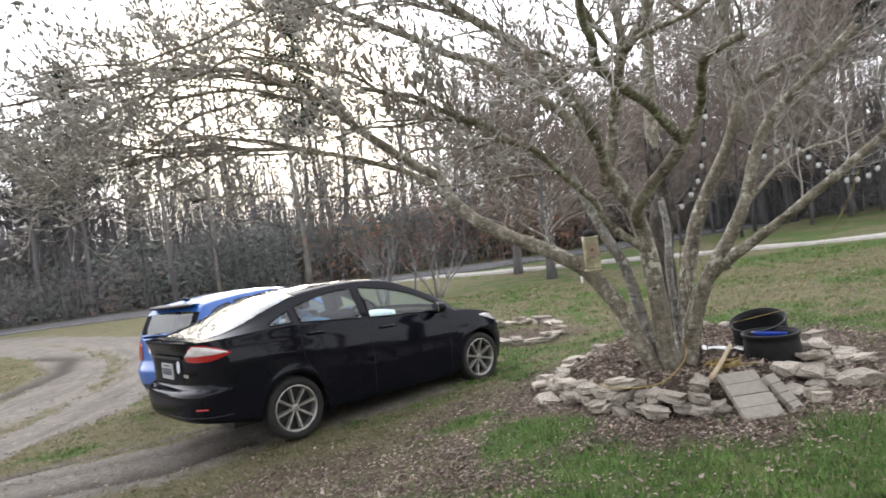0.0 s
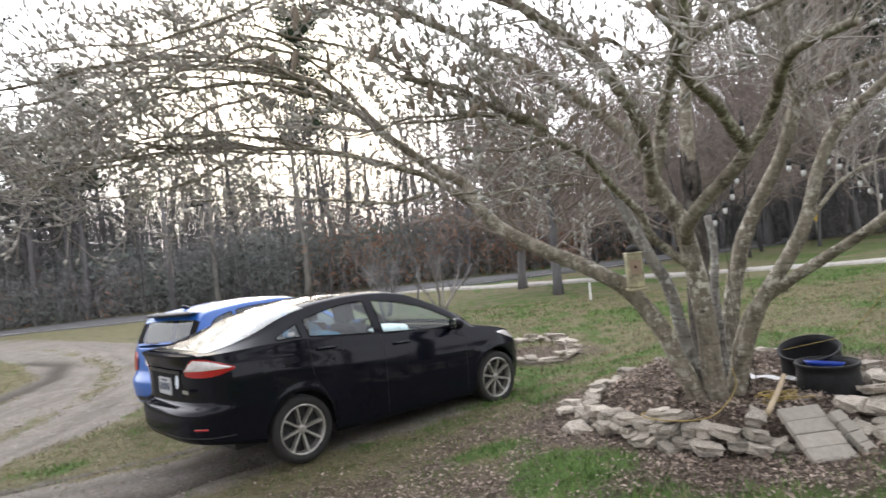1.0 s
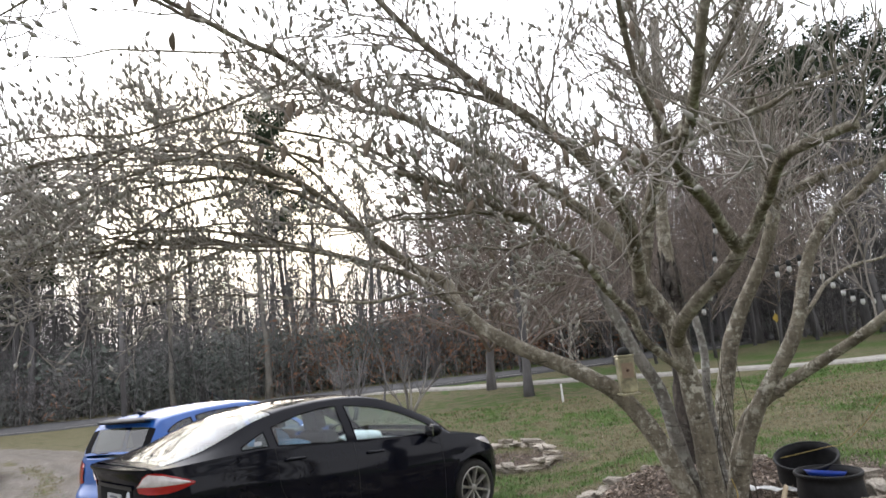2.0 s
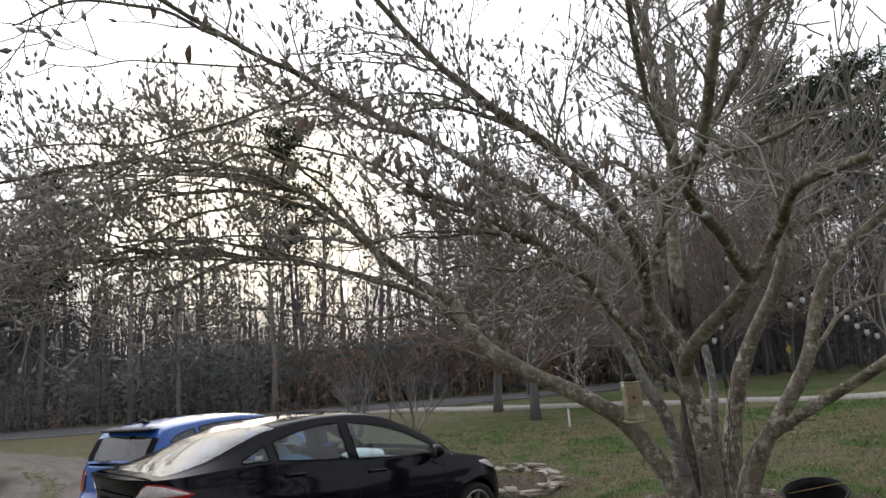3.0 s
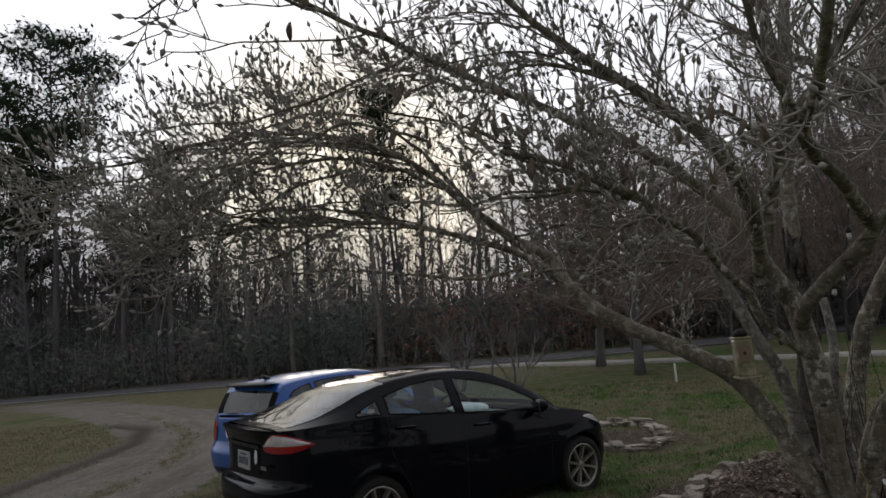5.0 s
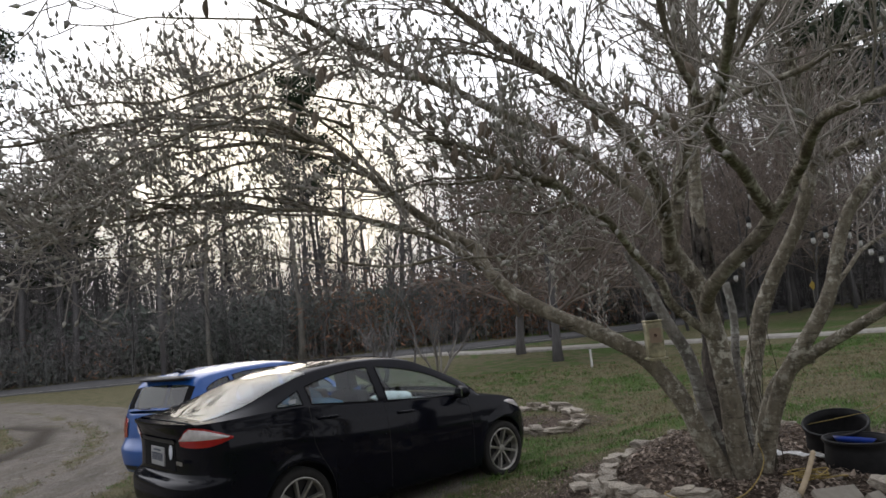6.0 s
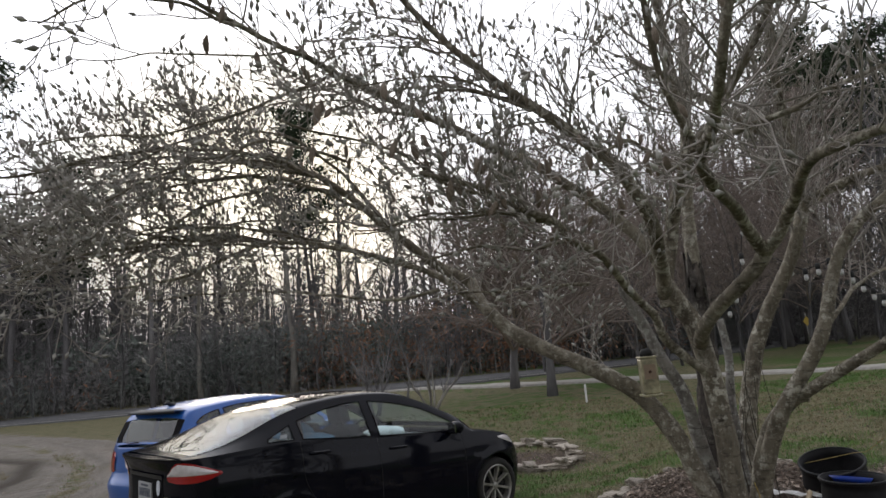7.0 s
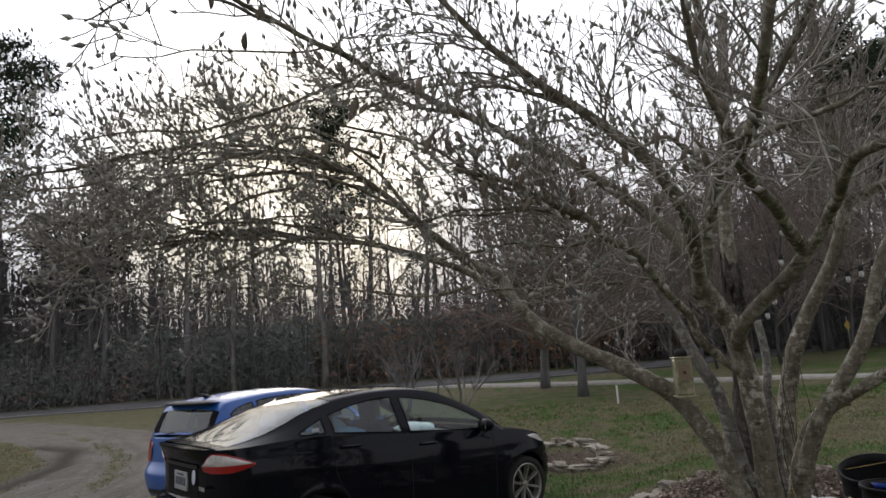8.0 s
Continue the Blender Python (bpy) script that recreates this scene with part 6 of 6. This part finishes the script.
def clump_geo(g, r, p, n, size, squash=0.6, leaf=(0.25, 0.5), wide=0.45):
    for k in range(n):
        q = p + Vector((r.gauss(0, size), r.gauss(0, size), r.gauss(0, size * squash)))
        a, b = Vector((r.gauss(0, 1), r.gauss(0, 1), r.gauss(0, 1))).normalized(), Vector((r.gauss(0, 1), r.gauss(0, 1), r.gauss(0, 1))).normalized()
        s = size * r.uniform(*leaf)
        g.poly([q - a * s, q + b * s * wide, q + a * s, q - b * s * wide])


def grow_pine(seed, height, r0, first):
    """A tall pine: bare lower trunk, broad uneven crown of needle clumps with gaps."""
    r = random.Random(seed)
    trunk, leaf = Geo(), Geo()
    pts = [Vector((0.25 * math.sin(k * 0.5 + seed), 0.2 * math.cos(k * 0.4), -0.1 + height * k / 10)) for k in range(11)]
    radii = [r0 * (1 - 0.85 * k / 10) for k in range(11)]
    trunk.tube(pts, radii, 8)
    for k in range(52):
        f = first + (1 - first) * (k + r.random()) / 52
        i = min(9, int(f * 10))
        p = pts[i].lerp(pts[i + 1], f * 10 - i)
        a = r.random() * 6.28
        u = (f - first) / (1 - first)
        ln = 4.6 * math.sqrt(max(0.05, 1 - (1.7 * u - 0.75) ** 2)) * r.uniform(0.5, 1.15)
        end = p + Vector((math.cos(a) * ln, math.sin(a) * ln, ln * r.uniform(0.05, 0.45)))
        trunk.tube([p, p.lerp(end, 0.5) + Vector((0, 0, 0.1)), end], [0.06, 0.04, 0.018], 4, False)
        for s in (0.4, 0.6, 0.8, 1.0):
            clump_geo(leaf, r, p.lerp(end, s) + Vector((r.gauss(0, 0.25), r.gauss(0, 0.25), 0.15)), 84, 0.50, 0.5, (0.14, 0.42), 0.42)
    return trunk.mesh("trunk"), leaf.mesh("needles", False)


TREES = [grow_tree(100 + k, 17 + 1.2 * (k % 5), 0.20 + 0.045 * (k % 4), 0.22 + 0.07 * (k % 3), 4.0, 4, n_limbs=30, twig_r=0.024) for k in range(8)]
LOW = [grow_tree(200 + k, 7.5 + k, 0.07, 0.12, 2.6, 5, 0.06, 0.12, 0.008, 2, 0.7, 20) for k in range(4)]
PINES = [grow_pine(300 + k, 19 + 2 * k, 0.24, 0.50) for k in range(3)]
for tr, cr in TREES + LOW:
    tr.materials.append(M_WOODBARK)
    cr.materials.append(M_FARTWIG)
for tr, cr in PINES:
    tr.materials.append(M_WOODBARK)
    cr.materials.append(M_PINE)


def plant(kind, x, y, scale, turn, label, group, pale=False):
    tr, cr = kind
    name = "pine_tree" if "needles" in cr.name else "tree"
    t = thing(name, pose(x, y, ground_z(x, y), 0, 0, turn) @ Matrix.Diagonal((scale, scale, scale, 1)), label, "tree", group)
    if pale:
        tr = tr.copy()
        tr.materials.clear()
        tr.materials.append(M_PALEBARK)
    part("trunk", tr, M_WOODBARK, t)
    part("crown" if name == "tree" else "needles", cr, M_FARTWIG, t)
    return t


wr = random.Random(5)


def road_y(x):
    return float(np.interp(x, [p[0] for p in ROAD], [p[1] for p in ROAD]))


# the wood behind the road
for k in range(104):
    x = -64 + 100 * (k + wr.random()) / 104
    y = road_y(x) + 5.0 + 34 * wr.random() ** 1.5
    kind = TREES[wr.randrange(8)]
    plant(kind, x, y, wr.uniform(0.6, 0.95), wr.uniform(0, 360), "tall bare woodland tree behind the road", "woodland trees", wr.random() < 0.12)
for k in range(46):
    x = -66 + 48 * (k + wr.random()) / 46
    y = road_y(x) + 6.0 + 30 * wr.random()
    plant(TREES[wr.randrange(8)], x, y, wr.uniform(0.5, 0.8), wr.uniform(0, 360), "tall bare woodland tree behind the road", "woodland trees")
# saplings at its edge
for k in range(90):
    x = -58 + 94 * (k + wr.random()) / 90
    plant(LOW[wr.randrange(4)], x, road_y(x) + wr.uniform(4.2, 12), wr.uniform(0.6, 1.0), wr.uniform(0, 360), "thin bare sapling at the edge of the wood", "saplings")
for k in range(26):
    f = (k + wr.random()) / 26
    plant(LOW[wr.randrange(4)], 9 + 30 * f + wr.gauss(0, 1.0), 43 - 11 * f + wr.uniform(0, 8), wr.uniform(0.8, 1.35), wr.uniform(0, 360), "thin bare sapling at the edge of the wood", "saplings")
# trees on the lawn's far side, to the right
for k in range(52):
    f = (k + wr.random()) / 52
    x, y = 14 + 32 * f + wr.gauss(0, 2.0), 41 - 18 * f + wr.uniform(0, 14)
    plant(TREES[wr.randrange(8)], x, y, wr.uniform(0.58, 0.85), wr.uniform(0, 360), "tall bare tree beyond the lawn", "woodland trees")
for x, y, s, k in ((-32.5, 42.0, 1.1, 2), (-37.5, 45.0, 1.05, 1), (-26.0, 45.0, 0.74, 2), (-41.0, 50.0, 0.8, 0), (-35.5, 53.0, 0.72, 1), (-45.0, 47.0, 0.9, 2), (-30.0, 50.0, 0.55, 0), (-12.2, 60.0, 1.1, 2), (26.0, 45.0, 0.95, 2), (29.5, 47.0, 1.0, 1), (33.0, 44.0, 0.95, 2), (31.0, 51.0, 1.1, 0), (37.0, 47.0, 1.0, 1), (41.0, 44.0, 1.0, 2)):
    plant(PINES[k], x, y, s, 70 * k + 13 * x, "tall dark green pine rising over the bare wood", "pines")
# lawn trees
LAWN = [grow_tree(400 + k, 9.5 + k, 0.21, 0.17, 6.4, 9, 0.02, 0.06, 0.016, 2, 0.30, 50) for k in range(2)]
LAWN += [grow_tree(420 + k, 11.5 + k, 0.085, 0.16, 4.6, 9, 0.03, 0.09, 0.014, 2, 0.5, 48) for k in range(2)]
for tr, cr in LAWN:
    tr.materials.append(M_WOODBARK)
    cr.materials.append(M_LAWNTWIG)
for x, y, k, turn, s in ((2.35, 26.6, 0, 20, 0.88), (2.95, 21.3, 1, 140, 0.74), (13.0, 30.0, 2, 60, 0.85), (6.5, 31.5, 3, 300, 0.68), (9.5, 34.0, 2, 30, 0.8), (17.5, 32.5, 3, 90, 1.0), (21.5, 36.0, 2, 250, 1.1), (10.6, 31.0, 3, 200, 0.75), (15.4, 34.0, 2, 110, 1.05), (12.0, 37.0, 3, 330, 1.1), (15.0, 38.5, 2, 80, 1.15), (19.0, 38.0, 3, 10, 1.1), (5.0, 36.0, 2, 150, 0.75)):
    plant(LAWN[k], x, y, s, turn, "bare spreading shade tree on the lawn by the gravel drive", "lawn trees")


def shrub(x, y, seed, height, label, mat):
    """A bare many-stemmed shrub: each stem of its own."""
    r = random.Random(seed)
    t = thing("shrub", pose(x, y, ground_z(x, y)), label, "shrub", "bare shrubs")
    fine = Geo()
    for k in range(6):
        a = k * 1.05 + r.uniform(-0.3, 0.3)
        q, d = Vector((0.10 * math.cos(a), 0.10 * math.sin(a), -0.03)), Vector((0.45 * math.cos(a), 0.45 * math.sin(a), 1)).normalized()
        pts = [q]
        for s in range(6):
            d = (d + Vector((r.gauss(0, 0.14), r.gauss(0, 0.14), 0.05))).normalized()
            q = q + d * height * 0.6 / 6
            pts.append(q)
        g = Geo()
        g.tube(pts, [0.04 - 0.005 * i for i in range(7)], 6)
        part("stem", g, mat, t)
        for s in range(10):
            i = r.randrange(2, 6)
            w = (pts[i + 1 if i < 6 else 6] - pts[i]).normalized() + Vector((r.gauss(0, 0.4), r.gauss(0, 0.4), 0.2))
            p0, line = pts[i], [pts[i]]
            for u in range(4):
                w = (w.normalized() + Vector((r.gauss(0, 0.2), r.gauss(0, 0.2), 0.06)))
                p0 = p0 + w.normalized() * height * 0.11
                line.append(p0)
            fine.tube(line, [0.011, 0.009, 0.007, 0.005, 0.004], 3, False)
    tagged(part("twig_spray", fine, M_FARTWIG, t), kind="stuff")


shrub(-2.45, 20.0, 3, 2.6, "bare grey multi-stemmed shrub on the lawn edge", M_FARTWIG)
shrub(-0.78, 20.2, 8, 2.9, "bare pale-barked multi-stemmed shrub on the lawn edge", M_PALEBARK)
plant(LOW[1], -1.75, 24.0, 0.62, 30, "small dark-trunked tree beside the bare shrubs", "lawn trees")


def brush_wall():
    """The undergrowth of the wood: stems and small leaf clumps, uneven in height."""
    r = random.Random(21)
    g, red = Geo(), Geo()
    for k in range(8800):
        x = r.uniform(-70, 40)
        back = r.random() ** 1.3
        y = road_y(x) + 4.4 + 15 * back
        hh = 2.3 + 1.4 * smooth(-25, -15, x) + 2.2 * back + 1.3 * noise.noise(Vector((x * 0.13, y * 0.13, 3))) + r.uniform(-0.8, 0.8)
        z = ground_z(x, y) + max(0.1, hh * r.random() ** 0.8)
        dest = red if noise.noise(Vector((x * 0.16, y * 0.2, 11))) + r.gauss(0, 0.3) - 0.5 * smooth(-8, -22, x) + 0.5 * smooth(-12, -5, x) * smooth(14, 8, x) > 0.42 else g
        clump_geo(dest, r, Vector((x, y, z)), 30 if dest is g else 16, 0.8, 0.75, (0.10, 0.38), 0.085 if dest is g else 0.22)
    for k in range(1800):
        x = r.uniform(-70, 40)
        y = road_y(x) + 4.2 + 12 * r.random()
        z0, h = ground_z(x, y), r.uniform(1.5, 6.5)
        p = Vector((x, y, z0 - 0.05))
        q = p + Vector((r.gauss(0, 0.3), r.gauss(0, 0.3), h))
        g.tube([p, p.lerp(q, 0.5) + Vector((r.gauss(0, 0.12), 0, 0)), q], [0.022, 0.015, 0.006], 3, False)
    for k in range(2700):
        f = r.random()
        x, y = 12 + 36 * f + r.gauss(0, 1.5), 44 - 18 * f + r.uniform(2, 12)
        z = ground_z(x, y) + 0.1 + 6.2 * r.random() ** 1.4 * (0.65 + 0.5 * noise.noise(Vector((x * 0.2, y * 0.2, 3))))
        clump_geo(g, r, Vector((x, y, z)), 26, 0.7, 0.75, (0.12, 0.5), 0.05)
    low = Geo()
    for k in range(3600):
        # a closed evergreen understorey behind the brush
        x = r.uniform(-80, 26)
        y = road_y(x) + 7.5 + 9 * r.random()
        hh = 4.0 + 0.9 * noise.noise(Vector((x * 0.2, y * 0.1, 17)))
        z = ground_z(x, y) + 0.1 + hh * r.random() ** 0.9
        clump_geo(low, r, Vector((x, y, z)), 34, 0.75, 0.6, (0.12, 0.4), 0.5)
    tagged(part("understorey", low, M_UNDER, None, smooth=False), "dark evergreen understorey shut in behind the brush", "undergrowth", kind="stuff")
    tagged(part("undergrowth", g, M_BRUSH, None, smooth=False), "dense dark brown undergrowth along the foot of the wood", "undergrowth", kind="stuff")
    tagged(part("russet_leaves", red, M_RUSSET, None, smooth=False), "russet dead leaves clinging to the undergrowth", "undergrowth", kind="stuff")


brush_wall()


def far_wood():
    """The depth of the wood: slim trunks and twigs past counting, and a belt that closes the view all round."""
    r = random.Random(31)
    g, tw = Geo(), Geo()
    for k in range(2300):
        if k % 3:
            x = r.uniform(-85, 48) if k % 4 else r.uniform(-75, -18)
            y = road_y(x) + 8 + 52 * r.random()
        else:
            f = r.random()
            x, y = 16 + 40 * f + r.gauss(0, 2), 46 - 16 * f + r.uniform(4, 40)
        h = r.uniform(8, 16)
        p = Vector((x, y, ground_z(x, y) - 0.1))
        lean = Vector((r.gauss(0, 0.5), r.gauss(0, 0.5), 0))
        rad = r.uniform(0.03, 0.085)
        mid = p + lean * 0.4 + Vector((r.gauss(0, 0.15), 0, h * 0.5))
        top = p + lean + Vector((0, 0, h))
        g.tube([p, mid, top], [rad, rad * 0.75, rad * 0.2], 3, False)
        for j in range(54):
            u = r.uniform(0.2, 1.0)
            q = mid.lerp(top, (u - 0.5) * 2) if u > 0.5 else p.lerp(mid, u * 2)
            a, ln = r.random() * 6.28, r.uniform(0.8, 2.4) * (1.2 - 0.6 * u)
            d = Vector((math.cos(a), math.sin(a), r.uniform(0.2, 1.3))).normalized()
            e = q + d * ln
            side = d.orthogonal().normalized() * r.uniform(0.009, 0.02)
            side.rotate(Matrix.Rotation(r.random() * 6.28, 3, d))
            m2 = q.lerp(e, 0.5) + Vector((r.gauss(0, 0.08), r.gauss(0, 0.08), 0.05))
            tw.poly([q - side, q + side, m2 + side * 0.8, e, m2 - side * 0.8])
    for k in range(560):
        x = r.uniform(-78, -33)
        y = road_y(x) + 6 + 38 * r.random()
        h = r.uniform(6, 15)
        p = Vector((x, y, ground_z(x, y) - 0.1))
        top = p + Vector((r.gauss(0, 0.6), r.gauss(0, 0.6), h))
        rad = r.uniform(0.03, 0.07)
        g.tube([p, p.lerp(top, 0.5) + Vector((r.gauss(0, 0.15), 0, 0)), top], [rad, rad * 0.75, rad * 0.25], 3, False)
        for j in range(90):
            u = r.uniform(0.12, 1.0)
            q = p.lerp(top, u)
            a, ln = r.random() * 6.28, r.uniform(0.7, 2.2) * (1.2 - 0.6 * u)
            d = Vector((math.cos(a), math.sin(a), r.uniform(0.1, 1.2))).normalized()
            e = q + d * ln
            side = d.orthogonal().normalized() * r.uniform(0.012, 0.026)
            side.rotate(Matrix.Rotation(r.random() * 6.28, 3, d))
            m2 = q.lerp(e, 0.5) + Vector((r.gauss(0, 0.08), r.gauss(0, 0.08), 0.05))
            tw.poly([q - side, q + side, m2 + side * 0.8, e, m2 - side * 0.8])
    tagged(part("slim_trunks", g, M_WOODBARK, None, smooth=False), "slim grey trunks deep in the bare wood", "woods", kind="stuff")
    tagged(part("wood_twigs", tw, M_FARTWIG, None, smooth=False), "fine grey-brown twigs deep in the bare wood", "woods", kind="stuff")
    g = Geo()
    n = 700
    for k in range(n):
        a = 2 * math.pi * k / n
        for rad, hmin, hmax in ((118, 2.5, 5.0), (150, 4, 7.0)):
            x, y = rad * math.cos(a), 20 + rad * math.sin(a)
            w = rad * 2 * math.pi / n
            h = r.uniform(hmin, hmax)
            p = Vector((x, y, -0.5))
            t = Vector((-math.sin(a), math.cos(a), 0))
            tops = [p + t * w * (u - 0.5) * 1.8 + Vector((0, 0, h * r.uniform(0.72, 1.0))) for u in (0, 0.2, 0.4, 0.6, 0.8, 1)]
            o = len(g.v)
            g.v += [p - t * w * 0.9] + tops + [p + t * w * 0.9]
            g.f.append(tuple(range(o, o + 8)))
    tagged(part("backdrop", g, M_FARTWIG, None, smooth=False), "hazy brown belt of distant woods", "backdrop", kind="structure")


far_wood()

# lamp on its pole at the roadside
px, py = -15.5, 35.0
t = thing("street_lamp", pose(px, py, ground_z(px, py)), "dark utility pole with a lamp arm beside the road", "street lamp")
g = Geo()
g.tube([Vector((0, 0, -0.1)), Vector((0, 0, 4)), Vector((0, 0, 8.2))], [0.14, 0.125, 0.10], 8)
part("pole", g, M_WOODBARK, t)
g = Geo()
g.tube(spline([(0, 0, 5.6), (0.9, -0.2, 5.9), (1.8, -0.4, 5.75)], 4), [0.035] * 9, 6)
part("arm", g, M_METAL, t)
g = Geo()
g.tube([Vector((1.55, -0.35, 5.76)), Vector((1.9, -0.42, 5.72)), Vector((2.35, -0.5, 5.66))], [0.10, 0.15, 0.07], 8)
part("lamp_head", g, M_BLACK, t)

# yellow warning sign by the road
t = thing("road_sign", pose(19.4, 36.0, ground_z(19.4, 36.0), 0, 0, 20), "yellow diamond road sign on a thin post", "road sign")
g = Geo()
g.tube([Vector((0, 0.03, -0.1)), Vector((0, 0.03, 1.9))], [0.03, 0.03], 6)
part("post", g, M_METAL, t)
g = Geo()
g.box((-0.19, -0.004, -0.19), (0.19, 0.004, 0.19), pose(0, 0, 1.45) @ Matrix.Rotation(radians(45), 4, "Y"))
part("sign_plate", g, M_YELLOWSIGN, t, smooth=False)

# ---- grass and leaves ----


def grass():
    r = random.Random(77)
    g, d = Geo(), Geo()
    made = 0
    while made < 52000:
        u = r.random()
        y = 2.2 + 17.0 * u ** 1.5
        x = r.uniform(-0.85 * y - 1.0, 0.85 * y + 1.2)
        if made % 7 == 6:
            # thinning out towards the near side of the yard
            y = 2.9 - 5.0 * r.random() ** 1.6
            x = r.uniform(-4.0, 4.5)
        if drive_mask(x, y) > 0.45 + 0.5 * r.random() or litter_mask(x, y) > 0.15 + 0.9 * r.random() or ring_r(x, y) < 1.1:
            continue
        made += 1
        dry = dry_mask(x, y)
        dest = d if r.random() < 0.12 + 0.75 * dry else g
        z = ground_z(x, y)
        size = r.uniform(0.018, 0.045) * (1.25 - 0.5 * dry) * (1 + 0.05 * y)
        for k in range(4):
            a = r.random() * 6.28
            ox, oy = x + r.gauss(0, 0.03), y + r.gauss(0, 0.03)
            w = 0.0022 * (1 + 0.12 * y)
            lean = r.uniform(0.2, 1.0) * size
            ca, sa = math.cos(a), math.sin(a)
            p = Vector((ox, oy, z - 0.004))
            dest.poly([p + Vector((-sa * w, ca * w, 0)), p + Vector((sa * w, -ca * w, 0)), p + Vector((ca * lean, sa * lean, size))])
    tagged(part("grass", g, M_GRASS, None, smooth=False), "short green winter grass in patches", "grass", kind="stuff")
    tagged(part("dry_grass", d, M_DRYGRASS, None, smooth=False), "short straw-coloured dry grass", "grass", kind="stuff")


def leaves():
    r = random.Random(78)
    g = Geo()
    made = 0
    while made < 34000:
        y = 2.2 + 11.0 * r.random() ** 1.2
        x = r.uniform(-0.8 * y, 0.8 * y + 0.8)
        m = litter_mask(x, y)
        inside = ring_r(x, y) < 0.97
        if r.random() > m ** 1.5 * 0.9 + 0.06 + 0.05 * (x > 2.5) and not inside:
            continue
        made += 1
        z = ground_z(x, y) + 0.006 + 0.014 * r.random()
        a = r.random() * 6.28
        s = r.uniform(0.007, 0.020) if r.random() < 0.9 else r.uniform(0.020, 0.034)
        s *= 1.35 if inside else 1.0
        mm = pose(x, y, z, r.gauss(0, 22), r.gauss(0, 22), math.degrees(a))
        c = r.uniform(0.1, 0.5) * s
        o = len(g.v)
        g.v += [mm @ Vector(p) for p in ((-s, 0, 0), (-0.2 * s, 0.45 * s, c), (s, 0, 0.2 * c), (-0.2 * s, -0.45 * s, c))]
        g.f += [(o, o + 2, o + 1), (o, o + 3, o + 2)]
    tagged(part("fallen_leaves", g, M_LEAF, None, smooth=False), "dry brown fallen leaves scattered over the ground", "leaves", kind="stuff")


M_GRASS = rough_mat("grass_blades", [(0.3, (0.050, 0.108, 0.022)), (0.7, (0.15, 0.24, 0.058))], 1.5, 0.8, 0.0, island=0.45, second=(2.6, 0.6, (0.038, 0.085, 0.02)))
M_DRYGRASS = rough_mat("straw_blades", [(0.3, (0.15, 0.125, 0.07)), (0.7, (0.30, 0.26, 0.16))], 1.5, 0.85, 0.0, island=0.3)
M_LEAF = rough_mat("dead_leaf", [(0.3, (0.12, 0.088, 0.068)), (0.7, (0.35, 0.29, 0.24))], 2.0, 0.75, 0.0, island=0.6)
grass()
leaves()


# added wall and roof, unseen behind the viewer: close the yard, cut sky light
g = Geo()
g.box((-11.0, -9.1, -0.4), (11.0, -8.9, 2.9))
tagged(part("wall_house", g, M_BLOCKER, None, smooth=False), "plain brown wall added out of view behind the viewer to block sky light", "wall", kind="structure")
g = Geo()
g.v += [Vector(p) for p in ((-11.6, -8.5, 2.8), (11.6, -8.5, 2.8), (11.6, -13.1, 4.9), (-11.6, -13.1, 4.9), (-11.6, -8.5, 2.95), (11.6, -8.5, 2.95), (11.6, -13.1, 5.05), (-11.6, -13.1, 5.05))]
g.f += [(0, 3, 2, 1), (4, 5, 6, 7), (0, 1, 5, 4), (1, 2, 6, 5), (2, 3, 7, 6), (3, 0, 4, 7)]
tagged(part("roof_house", g, M_ASPHALT, None, smooth=False), "grey roof slab added out of view behind the viewer to block sky light", "roof", kind="structure")
